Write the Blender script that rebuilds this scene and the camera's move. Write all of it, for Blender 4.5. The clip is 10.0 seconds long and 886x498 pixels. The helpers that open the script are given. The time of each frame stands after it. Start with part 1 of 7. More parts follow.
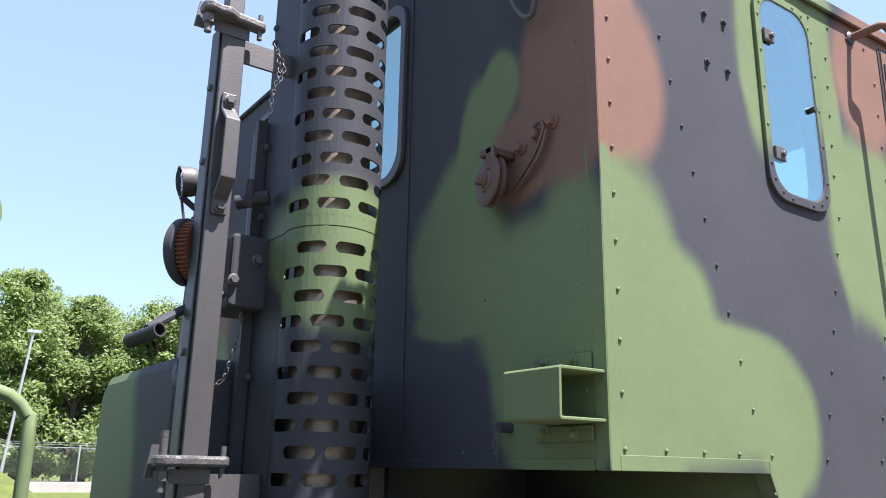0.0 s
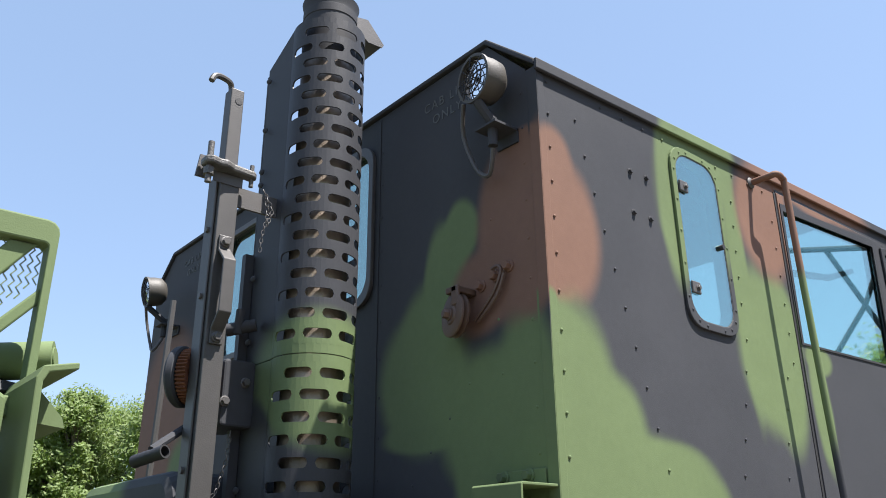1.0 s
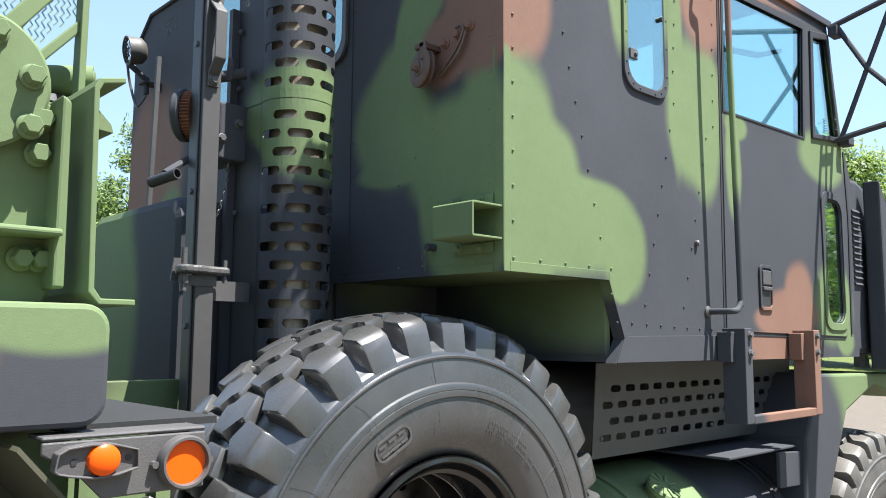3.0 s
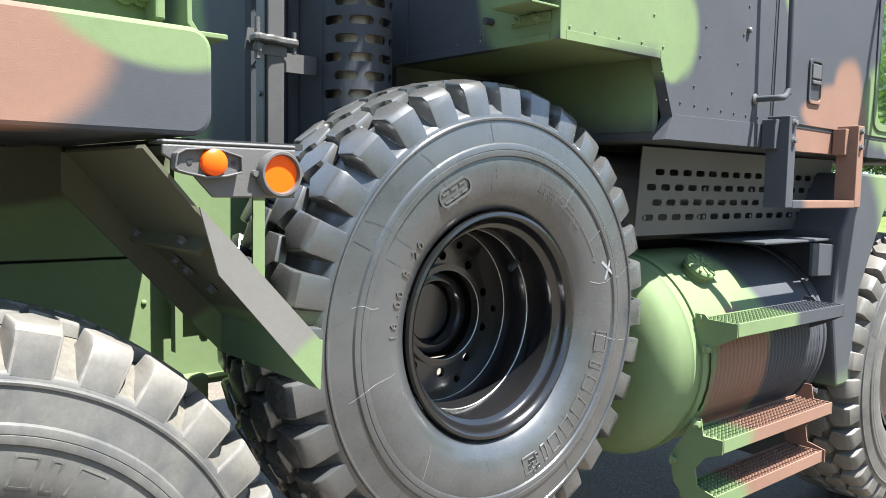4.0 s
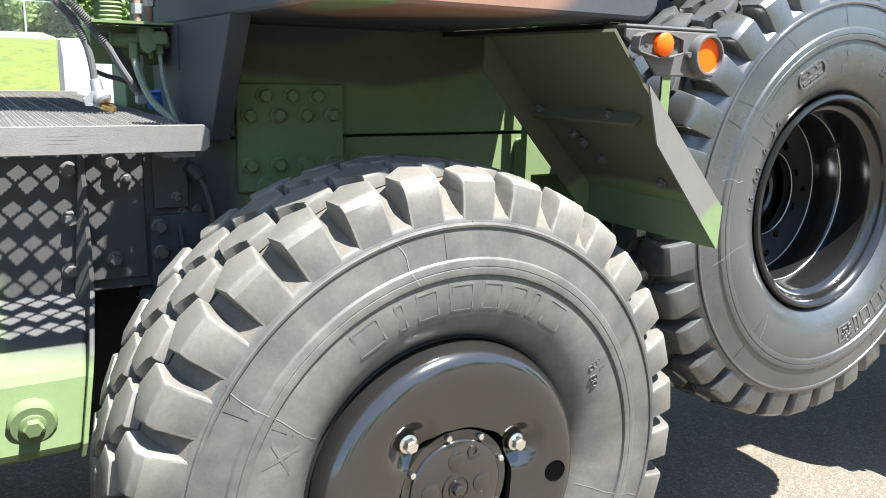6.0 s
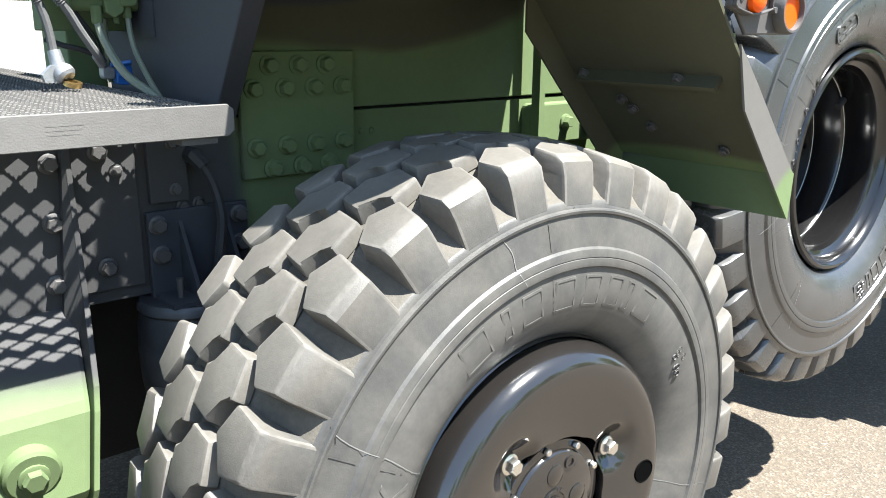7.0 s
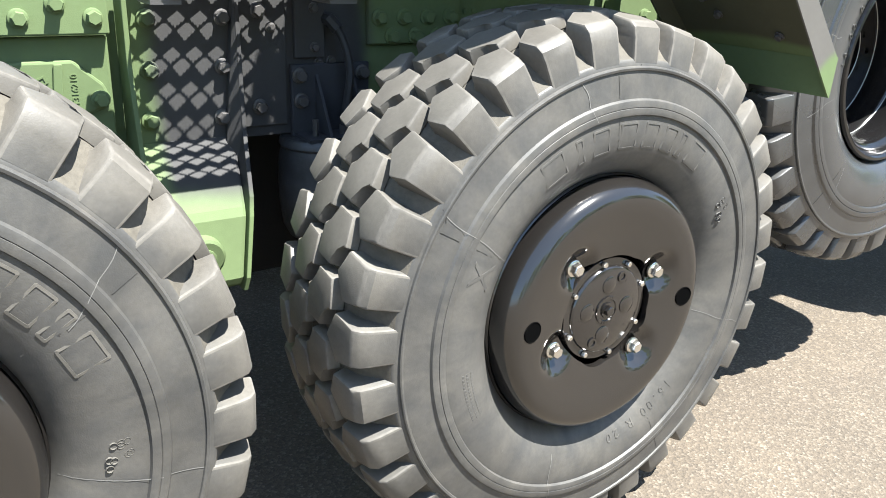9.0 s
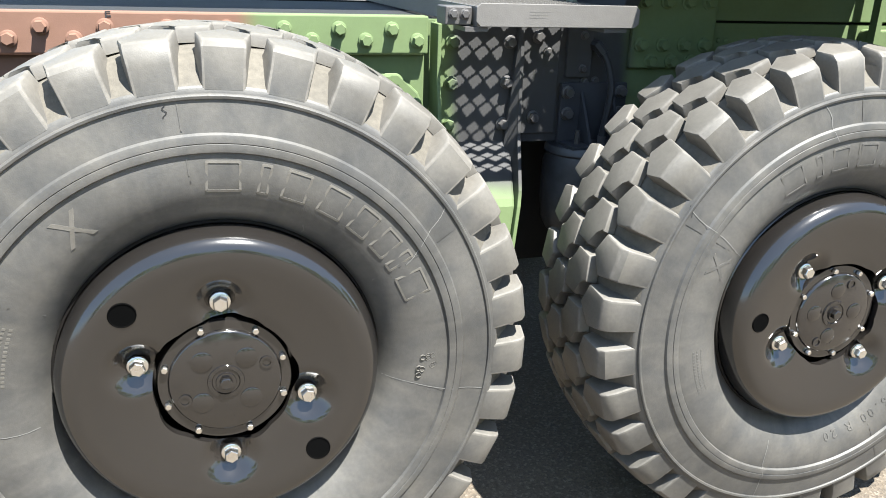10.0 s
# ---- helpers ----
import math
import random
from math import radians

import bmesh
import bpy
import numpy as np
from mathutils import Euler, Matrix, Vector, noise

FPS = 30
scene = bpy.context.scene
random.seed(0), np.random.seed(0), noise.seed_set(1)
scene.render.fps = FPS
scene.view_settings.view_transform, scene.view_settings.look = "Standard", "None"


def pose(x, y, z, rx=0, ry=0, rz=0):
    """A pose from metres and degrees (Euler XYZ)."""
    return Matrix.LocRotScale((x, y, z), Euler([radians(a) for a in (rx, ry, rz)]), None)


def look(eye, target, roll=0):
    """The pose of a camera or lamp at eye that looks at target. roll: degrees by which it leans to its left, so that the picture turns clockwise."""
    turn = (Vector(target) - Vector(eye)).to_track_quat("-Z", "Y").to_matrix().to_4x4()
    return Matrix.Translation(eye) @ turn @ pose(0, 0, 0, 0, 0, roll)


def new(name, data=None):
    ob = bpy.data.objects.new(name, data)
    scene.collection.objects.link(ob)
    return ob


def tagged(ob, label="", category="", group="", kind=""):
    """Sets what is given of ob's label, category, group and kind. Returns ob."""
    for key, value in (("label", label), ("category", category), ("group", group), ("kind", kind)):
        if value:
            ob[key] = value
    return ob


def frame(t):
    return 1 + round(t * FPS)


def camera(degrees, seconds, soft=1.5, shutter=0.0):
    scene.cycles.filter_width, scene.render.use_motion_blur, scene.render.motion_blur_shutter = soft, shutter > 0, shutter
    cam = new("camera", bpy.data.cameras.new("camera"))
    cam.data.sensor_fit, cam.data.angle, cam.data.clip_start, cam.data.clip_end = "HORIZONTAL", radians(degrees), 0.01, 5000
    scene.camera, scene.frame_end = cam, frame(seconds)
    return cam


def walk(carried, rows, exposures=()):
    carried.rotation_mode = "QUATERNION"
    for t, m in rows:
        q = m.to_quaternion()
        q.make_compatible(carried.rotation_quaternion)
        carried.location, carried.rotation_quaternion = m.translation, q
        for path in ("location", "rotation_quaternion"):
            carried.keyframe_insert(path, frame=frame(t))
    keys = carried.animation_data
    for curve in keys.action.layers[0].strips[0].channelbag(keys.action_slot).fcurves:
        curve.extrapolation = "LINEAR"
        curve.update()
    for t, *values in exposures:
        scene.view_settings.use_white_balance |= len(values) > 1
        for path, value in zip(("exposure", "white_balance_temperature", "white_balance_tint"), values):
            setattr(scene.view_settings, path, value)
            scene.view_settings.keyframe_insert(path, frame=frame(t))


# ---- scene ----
cam = camera(57.7, 10.0, 0.95)
PATH = [
    (0, (0.402, -0.895, 1.834), (1.51, 0.683, 2.365), 1.0),
    (0.5, (0.313, -0.992, 1.85), (1.478, 0.499, 2.498), 0.1),
    (1, (0.16, -1.065, 1.859), (1.366, 0.356, 2.584), -0.5),
    (1.5, (0.059, -1.116, 1.88), (1.299, 0.26, 2.635), -0.6),
    (2, (0.031, -1.185, 1.852), (1.328, 0.181, 2.524), -0.6),
    (2.5, (-0.004, -1.235, 1.779), (1.343, 0.166, 2.254), -0.2),
    (2.7, (-0.019, -1.25, 1.744), (1.34, 0.172, 2.108), 0.1),
    (3.8, (-0.144, -1.346, 1.48), (1.168, 0.162, 1.401), 0.8),
    (4, (-0.174, -1.356, 1.458), (1.12, 0.161, 1.299), 1.1),
    (4.5, (-0.273, -1.365, 1.409), (0.962, 0.183, 1.133), 2.0),
    (5, (-0.537, -1.368, 1.404), (0.564, 0.267, 1.068), 1.6),
    (5.5, (-0.702, -1.345, 1.42), (0.287, 0.352, 1.043), 1.5),
    (5.7, (-0.736, -1.31, 1.429), (0.241, 0.387, 1.025), 1.5),
    (6.8, (-0.902, -0.899, 1.429), (0.284, 0.626, 0.911), 0.4),
    (7, (-0.95, -0.835, 1.437), (0.279, 0.651, 0.906), 0.4),
    (7.5, (-1.047, -0.746, 1.439), (0.244, 0.671, 0.869), 0.7),
    (8, (-1.095, -0.786, 1.398), (0.182, 0.618, 0.768), 1.6),
    (8.5, (-1.151, -0.948, 1.373), (0.05, 0.497, 0.689), 2.3),
    (9, (-1.227, -1.13, 1.367), (-0.166, 0.41, 0.66), 2.4),
    (9.5, (-1.352, -1.264, 1.37), (-0.497, 0.406, 0.677), 2.2),
    (10, (-1.471, -1.408, 1.393), (-0.879, 0.382, 0.724), 2.0),
]
walk(cam, [(t, look(eye, target, roll)) for t, eye, target, roll in PATH],
     exposures=[(0, 1.82, 6220, 22), (0.5, 1.66, 6320, 19), (1.0, 1.43, 6500, 14), (1.5, 1.22, 6650, 11), (2.0, 1.08, 6680, 10), (2.5, 1.42, 6450, 12), (3.8, 2.30, 6260, 10), (4.5, 2.43, 6260, 8),
                (5.5, 2.44, 6280, 9), (7.0, 2.34, 6300, 9), (8.5, 2.15, 6320, 9), (10, 2.15, 6350, 9)])

# ---- light ----
SUN_EL, SUN_AZ = 66.0, -63.0      # degrees; azimuth from the truck's nose towards its right
world = bpy.data.worlds.new("world")
scene.world = world
world.use_nodes = True
wn = world.node_tree.nodes
sky = wn.new("ShaderNodeTexSky")
sky.sky_type, sky.sun_disc = "NISHITA", False
sky.sun_elevation, sky.sun_rotation = radians(SUN_EL), radians(90 - SUN_AZ)
sky.air_density, sky.dust_density, sky.ozone_density = 0.9, 0.7, 1.2
wn["Background"].inputs["Strength"].default_value = 0.100
veil = wn.new("ShaderNodeMix")      # thin even summer haze over the clear sky
veil.data_type = "RGBA"
veil.inputs[0].default_value, veil.inputs[7].default_value = 0.56, (1.68, 2.45, 3.50, 1)
world.node_tree.links.new(sky.outputs[0], veil.inputs[6])
world.node_tree.links.new(veil.outputs[2], wn["Background"].inputs["Color"])
sun = new("sun", bpy.data.lights.new("sun", "SUN"))
sun.data.energy, sun.data.angle, sun.data.color = 5.0, radians(0.55), (1.0, 0.975, 0.915)
sd = Vector((math.cos(radians(SUN_EL)) * math.cos(radians(SUN_AZ)), math.cos(radians(SUN_EL)) * math.sin(radians(SUN_AZ)), math.sin(radians(SUN_EL))))
sun.matrix_world = look(sd * 40, (0, 0, 0))


# ---- materials ----
def mat(name, base, rough=0.6, metal=0.0, grain=0.06, scale=30.0, bump=0.15, bscale=180.0, stain=0.12, spec=0.5):
    """Plain painted or bare surface: base colour varied at two scales, with fine relief."""
    m = bpy.data.materials.new(name)
    m.use_nodes = True
    nt = m.node_tree
    b = nt.nodes["Principled BSDF"]
    b.inputs["Roughness"].default_value, b.inputs["Metallic"].default_value = rough, metal
    b.inputs["Specular IOR Level"].default_value = spec
    col = nt.nodes.new("ShaderNodeRGB")
    col.outputs[0].default_value = (*base, 1)
    finish(nt, b, col.outputs[0], grain, scale, bump, bscale, stain, rough)
    return m


def finish(nt, b, colour, grain, scale, bump, bscale, stain, rough):
    """Grain, stains, roughness and relief over a colour socket."""
    L = nt.links.new
    geo = nt.nodes.new("ShaderNodeNewGeometry")
    n1 = nt.nodes.new("ShaderNodeTexNoise"); n1.inputs["Scale"].default_value = scale; n1.inputs["Detail"].default_value = 6
    n2 = nt.nodes.new("ShaderNodeTexNoise"); n2.inputs["Scale"].default_value = 2.3; n2.inputs["Detail"].default_value = 5; n2.inputs["Roughness"].default_value = 0.65
    L(geo.outputs["Position"], n1.inputs["Vector"]); L(geo.outputs["Position"], n2.inputs["Vector"])
    a = nt.nodes.new("ShaderNodeMapRange"); a.inputs["To Min"].default_value = 1 - grain * 2; a.inputs["To Max"].default_value = 1 + grain * 2
    c = nt.nodes.new("ShaderNodeMapRange"); c.inputs["From Min"].default_value = 0.3; c.inputs["From Max"].default_value = 0.7
    c.inputs["To Min"].default_value = 1 - stain; c.inputs["To Max"].default_value = 1 + stain
    L(n1.outputs[0], a.inputs[0]); L(n2.outputs[0], c.inputs[0])
    mu = nt.nodes.new("ShaderNodeMath"); mu.operation = "MULTIPLY"
    L(a.outputs[0], mu.inputs[0]); L(c.outputs[0], mu.inputs[1])
    vm = nt.nodes.new("ShaderNodeVectorMath"); vm.operation = "SCALE"
    L(colour, vm.inputs[0]); L(mu.outputs[0], vm.inputs["Scale"])
    L(vm.outputs[0], b.inputs["Base Color"])
    r = nt.nodes.new("ShaderNodeMapRange"); r.inputs["To Min"].default_value = max(0.02, rough - 0.1); r.inputs["To Max"].default_value = min(1, rough + 0.1)
    L(n2.outputs[0], r.inputs[0]); L(r.outputs[0], b.inputs["Roughness"])
    if bump:
        n3 = nt.nodes.new("ShaderNodeTexNoise"); n3.inputs["Scale"].default_value = bscale; n3.inputs["Detail"].default_value = 4
        L(geo.outputs["Position"], n3.inputs["Vector"])
        bu = nt.nodes.new("ShaderNodeBump"); bu.inputs["Strength"].default_value = bump; bu.inputs["Distance"].default_value = 0.004
        L(n3.outputs[0], bu.inputs["Height"]); L(bu.outputs[0], b.inputs["Normal"])


GREEN, BROWN, BLACK = (0.124, 0.168, 0.079), (0.175, 0.100, 0.072), (0.048, 0.050, 0.056)
# d is darkened for shade, e is paled for sunlight
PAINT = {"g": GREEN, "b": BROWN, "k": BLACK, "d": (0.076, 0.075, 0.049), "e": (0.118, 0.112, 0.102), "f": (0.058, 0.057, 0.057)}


def camo(name, base, blobs, warp=0.10, soft=0.16, rough=0.66):
    """Sprayed three-colour camouflage: soft-edged patches (colour, centre, radii) laid one over another on a base colour."""
    m = bpy.data.materials.new(name)
    m.use_nodes = True
    nt = m.node_tree
    L = nt.links.new
    b = nt.nodes["Principled BSDF"]
    geo = nt.nodes.new("ShaderNodeNewGeometry")
    nz = nt.nodes.new("ShaderNodeTexNoise"); nz.inputs["Scale"].default_value = 3.2; nz.inputs["Detail"].default_value = 1.5
    L(geo.outputs["Position"], nz.inputs["Vector"])
    sub = nt.nodes.new("ShaderNodeVectorMath"); sub.operation = "SUBTRACT"; sub.inputs[1].default_value = (0.5, 0.5, 0.5)
    L(nz.outputs["Color"], sub.inputs[0])
    sc = nt.nodes.new("ShaderNodeVectorMath"); sc.operation = "SCALE"; sc.inputs["Scale"].default_value = warp * 2
    L(sub.outputs[0], sc.inputs[0])
    ad = nt.nodes.new("ShaderNodeVectorMath"); ad.operation = "ADD"
    L(geo.outputs["Position"], ad.inputs[0]); L(sc.outputs[0], ad.inputs[1])
    col = nt.nodes.new("ShaderNodeRGB"); col.outputs[0].default_value = (*PAINT[base], 1)
    cur = col.outputs[0]
    for key, centre, radii in blobs:
        s1 = nt.nodes.new("ShaderNodeVectorMath"); s1.operation = "SUBTRACT"; s1.inputs[1].default_value = centre
        L(ad.outputs[0], s1.inputs[0])
        s2 = nt.nodes.new("ShaderNodeVectorMath"); s2.operation = "DIVIDE"; s2.inputs[1].default_value = radii
        L(s1.outputs[0], s2.inputs[0])
        ln = nt.nodes.new("ShaderNodeVectorMath"); ln.operation = "LENGTH"
        L(s2.outputs[0], ln.inputs[0])
        mr = nt.nodes.new("ShaderNodeMapRange"); mr.interpolation_type = "SMOOTHSTEP"
        mr.inputs["From Min"].default_value = 1 + soft; mr.inputs["From Max"].default_value = 1 - soft
        L(ln.outputs["Value"], mr.inputs[0])
        mx = nt.nodes.new("ShaderNodeMix"); mx.data_type = "RGBA"
        L(mr.outputs[0], mx.inputs[0]); L(cur, mx.inputs[6]); mx.inputs[7].default_value = (*PAINT[key], 1)
        cur = mx.outputs[2]
    b.inputs["Specular IOR Level"].default_value = 0.16
    finish(nt, b, cur, 0.035, 60.0, 0.10, 420.0, 0.10, rough)
    return m


def glass(name, tint, rough=0.02):
    m = bpy.data.materials.new(name)
    m.use_nodes = True
    b = m.node_tree.nodes["Principled BSDF"]
    b.inputs["Base Color"].default_value = (*tint, 1)
    b.inputs["Roughness"].default_value = rough
    b.inputs["Transmission Weight"].default_value = 1.0
    b.inputs["IOR"].default_value = 1.45
    return m


M_BLACK = camo("black_paint", "k", [])
M_GREEN = camo("green_paint", "g", [])
M_BROWN = camo("brown_paint", "b", [])
def tyre_mat(name, wall, tread, dust, rough, spec, bump=0.16):
    """Tyre rubber: dark side walls with smears, paler worn and dusty tread outside a radius."""
    m = bpy.data.materials.new(name)
    m.use_nodes = True
    nt = m.node_tree
    L = nt.links.new
    b = nt.nodes["Principled BSDF"]
    b.inputs["Specular IOR Level"].default_value = spec
    tc = nt.nodes.new("ShaderNodeTexCoord")
    fl = nt.nodes.new("ShaderNodeVectorMath"); fl.operation = "MULTIPLY"; fl.inputs[1].default_value = (1, 1, 0)
    L(tc.outputs["Object"], fl.inputs[0])
    ln = nt.nodes.new("ShaderNodeVectorMath"); ln.operation = "LENGTH"; L(fl.outputs[0], ln.inputs[0])
    mr = nt.nodes.new("ShaderNodeMapRange"); mr.interpolation_type = "SMOOTHSTEP"; mr.inputs["From Min"].default_value = 0.53; mr.inputs["From Max"].default_value = 0.645
    L(ln.outputs["Value"], mr.inputs[0])
    nz = nt.nodes.new("ShaderNodeTexNoise"); nz.inputs["Scale"].default_value = 9; nz.inputs["Detail"].default_value = 7; nz.inputs["Roughness"].default_value = 0.65
    L(tc.outputs["Object"], nz.inputs["Vector"])
    dm = nt.nodes.new("ShaderNodeMath"); dm.operation = "MULTIPLY_ADD"; dm.inputs[1].default_value = 3.2; dm.inputs[2].default_value = -1.15
    nm = nt.nodes.new("ShaderNodeVectorMath"); nm.operation = "NORMALIZE"; L(fl.outputs[0], nm.inputs[0])
    ns = nt.nodes.new("ShaderNodeVectorMath"); ns.operation = "SCALE"; ns.inputs["Scale"].default_value = 7.0; L(nm.outputs[0], ns.inputs[0])
    cz = nt.nodes.new("ShaderNodeCombineXYZ"); L(ln.outputs["Value"], cz.inputs["Z"])
    ca = nt.nodes.new("ShaderNodeVectorMath"); ca.operation = "MULTIPLY_ADD"; ca.inputs[1].default_value = (1, 1, 9)
    L(cz.outputs[0], ca.inputs[0]); L(ns.outputs[0], ca.inputs[2])
    wipe = nt.nodes.new("ShaderNodeTexNoise"); wipe.inputs["Scale"].default_value = 1.0; wipe.inputs["Detail"].default_value = 5; wipe.inputs["Distortion"].default_value = 0.8
    L(ca.outputs[0], wipe.inputs["Vector"])
    av = nt.nodes.new("ShaderNodeMath"); av.operation = "MULTIPLY_ADD"; av.inputs[1].default_value = 0.55
    hv = nt.nodes.new("ShaderNodeMath"); hv.operation = "MULTIPLY"; hv.inputs[1].default_value = 0.45
    L(nz.outputs[0], hv.inputs[0]); L(wipe.outputs[0], av.inputs[0]); L(hv.outputs[0], av.inputs[2])
    L(av.outputs[0], dm.inputs[0])
    ad = nt.nodes.new("ShaderNodeMath"); ad.operation = "MULTIPLY_ADD"; ad.use_clamp = True
    L(dm.outputs[0], ad.inputs[0]); ad.inputs[1].default_value = dust
    L(mr.outputs[0], ad.inputs[2])
    mx = nt.nodes.new("ShaderNodeMix"); mx.data_type = "RGBA"
    L(ad.outputs[0], mx.inputs[0]); mx.inputs[6].default_value = (*wall, 1); mx.inputs[7].default_value = (*tread, 1)
    finish(nt, b, mx.outputs[2], 0.09, 130.0, bump, 420.0, 0.34, rough)
    return m


M_RUBBER = tyre_mat("tyre_rubber", (0.054, 0.0535, 0.052), (0.110, 0.102, 0.089), 0.75, 0.50, 0.42, 0.10)
M_GROOVE = mat("dusty_tread_groove", (0.084, 0.075, 0.060), 0.8, 0, 0.2, 90, 0.2, 300, 0.4)
M_WORN = mat("scuffed_rubber", (0.118, 0.109, 0.095), 0.66, 0, 0.2, 70, 0.1, 200, 0.35)
M_RUBBER_NEW = tyre_mat("new_tyre_rubber", (0.033, 0.035, 0.037), (0.050, 0.049, 0.047), 0.45, 0.27, 1.0, 0.03)
M_GLOSS = mat("gloss_black_enamel", (0.011, 0.0098, 0.009), 0.13, 0, 0.03, 40, 0.03, 90, 0.06, 1.0)
M_RIM = mat("black_rim_enamel", (0.0075, 0.0072, 0.0074), 0.16, 0, 0.03, 40, 0.03, 90, 0.06, 0.7)
M_GREYPAINT = mat("weathered_black_paint", (0.070, 0.066, 0.064), 0.5, 0, 0.06, 60, 0.15, 300, 0.15)
M_RUST = mat("rusty_iron", (0.20, 0.075, 0.035), 0.85, 0.2, 0.3, 90, 0.6, 250, 0.4)
M_SEAL = mat("black_rubber_seal", (0.02, 0.02, 0.022), 0.6)
M_AMBER = mat("amber_lens", (0.74, 0.085, 0.001), 0.35, 0, 0.03, 200, 0.05, 400, 0.05, 0.25)
# near-black; on hidden filler parts it puts deep shade into the colour
M_DARK = mat("black_and_deep_shade", (0.012, 0.0125, 0.013), 0.8)
def film_glass(name):
    """Window glass with a reflective teal film."""
    m = glass(name, (0.60, 0.98, 0.92))
    nt = m.node_tree
    gl = nt.nodes.new("ShaderNodeBsdfGlossy"); gl.inputs["Color"].default_value = (0.56, 0.73, 0.68, 1); gl.inputs["Roughness"].default_value = 0.03
    mx = nt.nodes.new("ShaderNodeMixShader"); mx.inputs[0].default_value = 0.48
    nt.links.new(nt.nodes["Principled BSDF"].outputs[0], mx.inputs[1]); nt.links.new(gl.outputs[0], mx.inputs[2])
    nt.links.new(mx.outputs[0], nt.nodes["Material Output"].inputs["Surface"])
    return m


M_GLASS = film_glass("window_glass")
M_PIPE = mat("heat_stained_pipe", (0.30, 0.25, 0.20), 0.45, 0.7, 0.2, 30, 0.2, 200, 0.4)
M_WHITE = mat("faded_stencil_paint", (0.085, 0.09, 0.09), 0.7)


# ---- building helpers ----
from mathutils.geometry import tessellate_polygon

def part(name, bm, material, parent=None, label="", smooth=False, bevel=0.0):
    """Links a bmesh as one mesh object under a thing or a part."""
    me = bpy.data.meshes.new(name)
    bmesh.ops.recalc_face_normals(bm, faces=bm.faces)
    bm.to_mesh(me)
    bm.free()
    if smooth:
        me.polygons.foreach_set("use_smooth", [True] * len(me.polygons))
        if smooth is True:
            me.set_sharp_from_angle(angle=radians(38))
    me.materials.append(material)
    ob = new(name, me)
    hang(ob, parent)
    if bevel:
        md = ob.modifiers.new("bevel", "BEVEL")
        md.width, md.segments, md.limit_method, md.angle_limit = bevel, 2, "ANGLE", radians(35)
    if label:
        ob["label"] = label
    return ob


def whole(p):
    """The world pose of an object, from its parents."""
    m = p.matrix_parent_inverse @ p.matrix_basis if p.parent else p.matrix_basis.copy()
    return whole(p.parent) @ m if p.parent else m


def hang(ob, parent):
    """Parents ob, whose mesh is in world metres, under a thing or part."""
    if parent:
        ob.parent = parent
        ob.matrix_parent_inverse = whole(parent).inverted()


def put(name, mesh, m, parent=None, label=""):
    """One more object on a shared mesh, at the world pose m."""
    ob = new(name, mesh)
    hang(ob, parent)
    ob.matrix_basis = m
    if label:
        ob["label"] = label
    return ob


def thing(name, label, category, at, group="", kind=""):
    e = new(name)
    e.empty_display_size = 0.1
    e.matrix_basis = Matrix.Translation(at)
    return tagged(e, label, category, group, kind)


def B():
    return bmesh.new()


def box(bm, x0, x1, y0, y1, z0, z1, m=None):
    vs = [bm.verts.new((x, y, z)) for x in (x0, x1) for y in (y0, y1) for z in (z0, z1)]
    for f in ((0, 1, 3, 2), (4, 6, 7, 5), (0, 4, 5, 1), (2, 3, 7, 6), (0, 2, 6, 4), (1, 5, 7, 3)):
        bm.faces.new([vs[i] for i in f])
    if m:
        bmesh.ops.transform(bm, matrix=m, verts=vs)
    return vs


def prism(bm, pts, axis, lo, hi, m=None):
    """A polygon given in the two other axes, in order, drawn out along an axis from lo to hi."""
    def v(p, h):
        a, b = p
        return {"x": (h, a, b), "y": (a, h, b), "z": (a, b, h)}[axis]
    n = len(pts)
    a = [bm.verts.new(v(p, lo)) for p in pts]
    b = [bm.verts.new(v(p, hi)) for p in pts]
    bm.faces.new(a); bm.faces.new(b[::-1])
    for i in range(n):
        bm.faces.new((a[i], a[(i + 1) % n], b[(i + 1) % n], b[i]))
    if m:
        bmesh.ops.transform(bm, matrix=m, verts=a + b)
    return a + b


def ring_prism(bm, outer, inner, axis, lo, hi):
    """A frame between two loops of equal count, drawn out along an axis."""
    def v(p, h):
        a, b = p
        return {"x": (h, a, b), "y": (a, h, b), "z": (a, b, h)}[axis]
    n = len(outer)
    q = [[bm.verts.new(v(p, h)) for p in loop] for loop in (outer, inner) for h in (lo, hi)]
    for i in range(n):
        j = (i + 1) % n
        bm.faces.new((q[0][i], q[0][j], q[1][j], q[1][i]))
        bm.faces.new((q[2][i], q[3][i], q[3][j], q[2][j]))
        bm.faces.new((q[0][i], q[2][i], q[2][j], q[0][j]))
        bm.faces.new((q[1][i], q[1][j], q[3][j], q[3][i]))


def rrect(x0, x1, z0, z1, r, n=6):
    """Rounded rectangle, as a loop of points."""
    out = []
    for cx, cz, a0 in ((x1 - r, z1 - r, 0), (x0 + r, z1 - r, 90), (x0 + r, z0 + r, 180), (x1 - r, z0 + r, 270)):
        for k in range(n + 1):
            a = radians(a0 + 90 * k / n)
            out.append((cx + r * math.cos(a), cz + r * math.sin(a)))
    return out


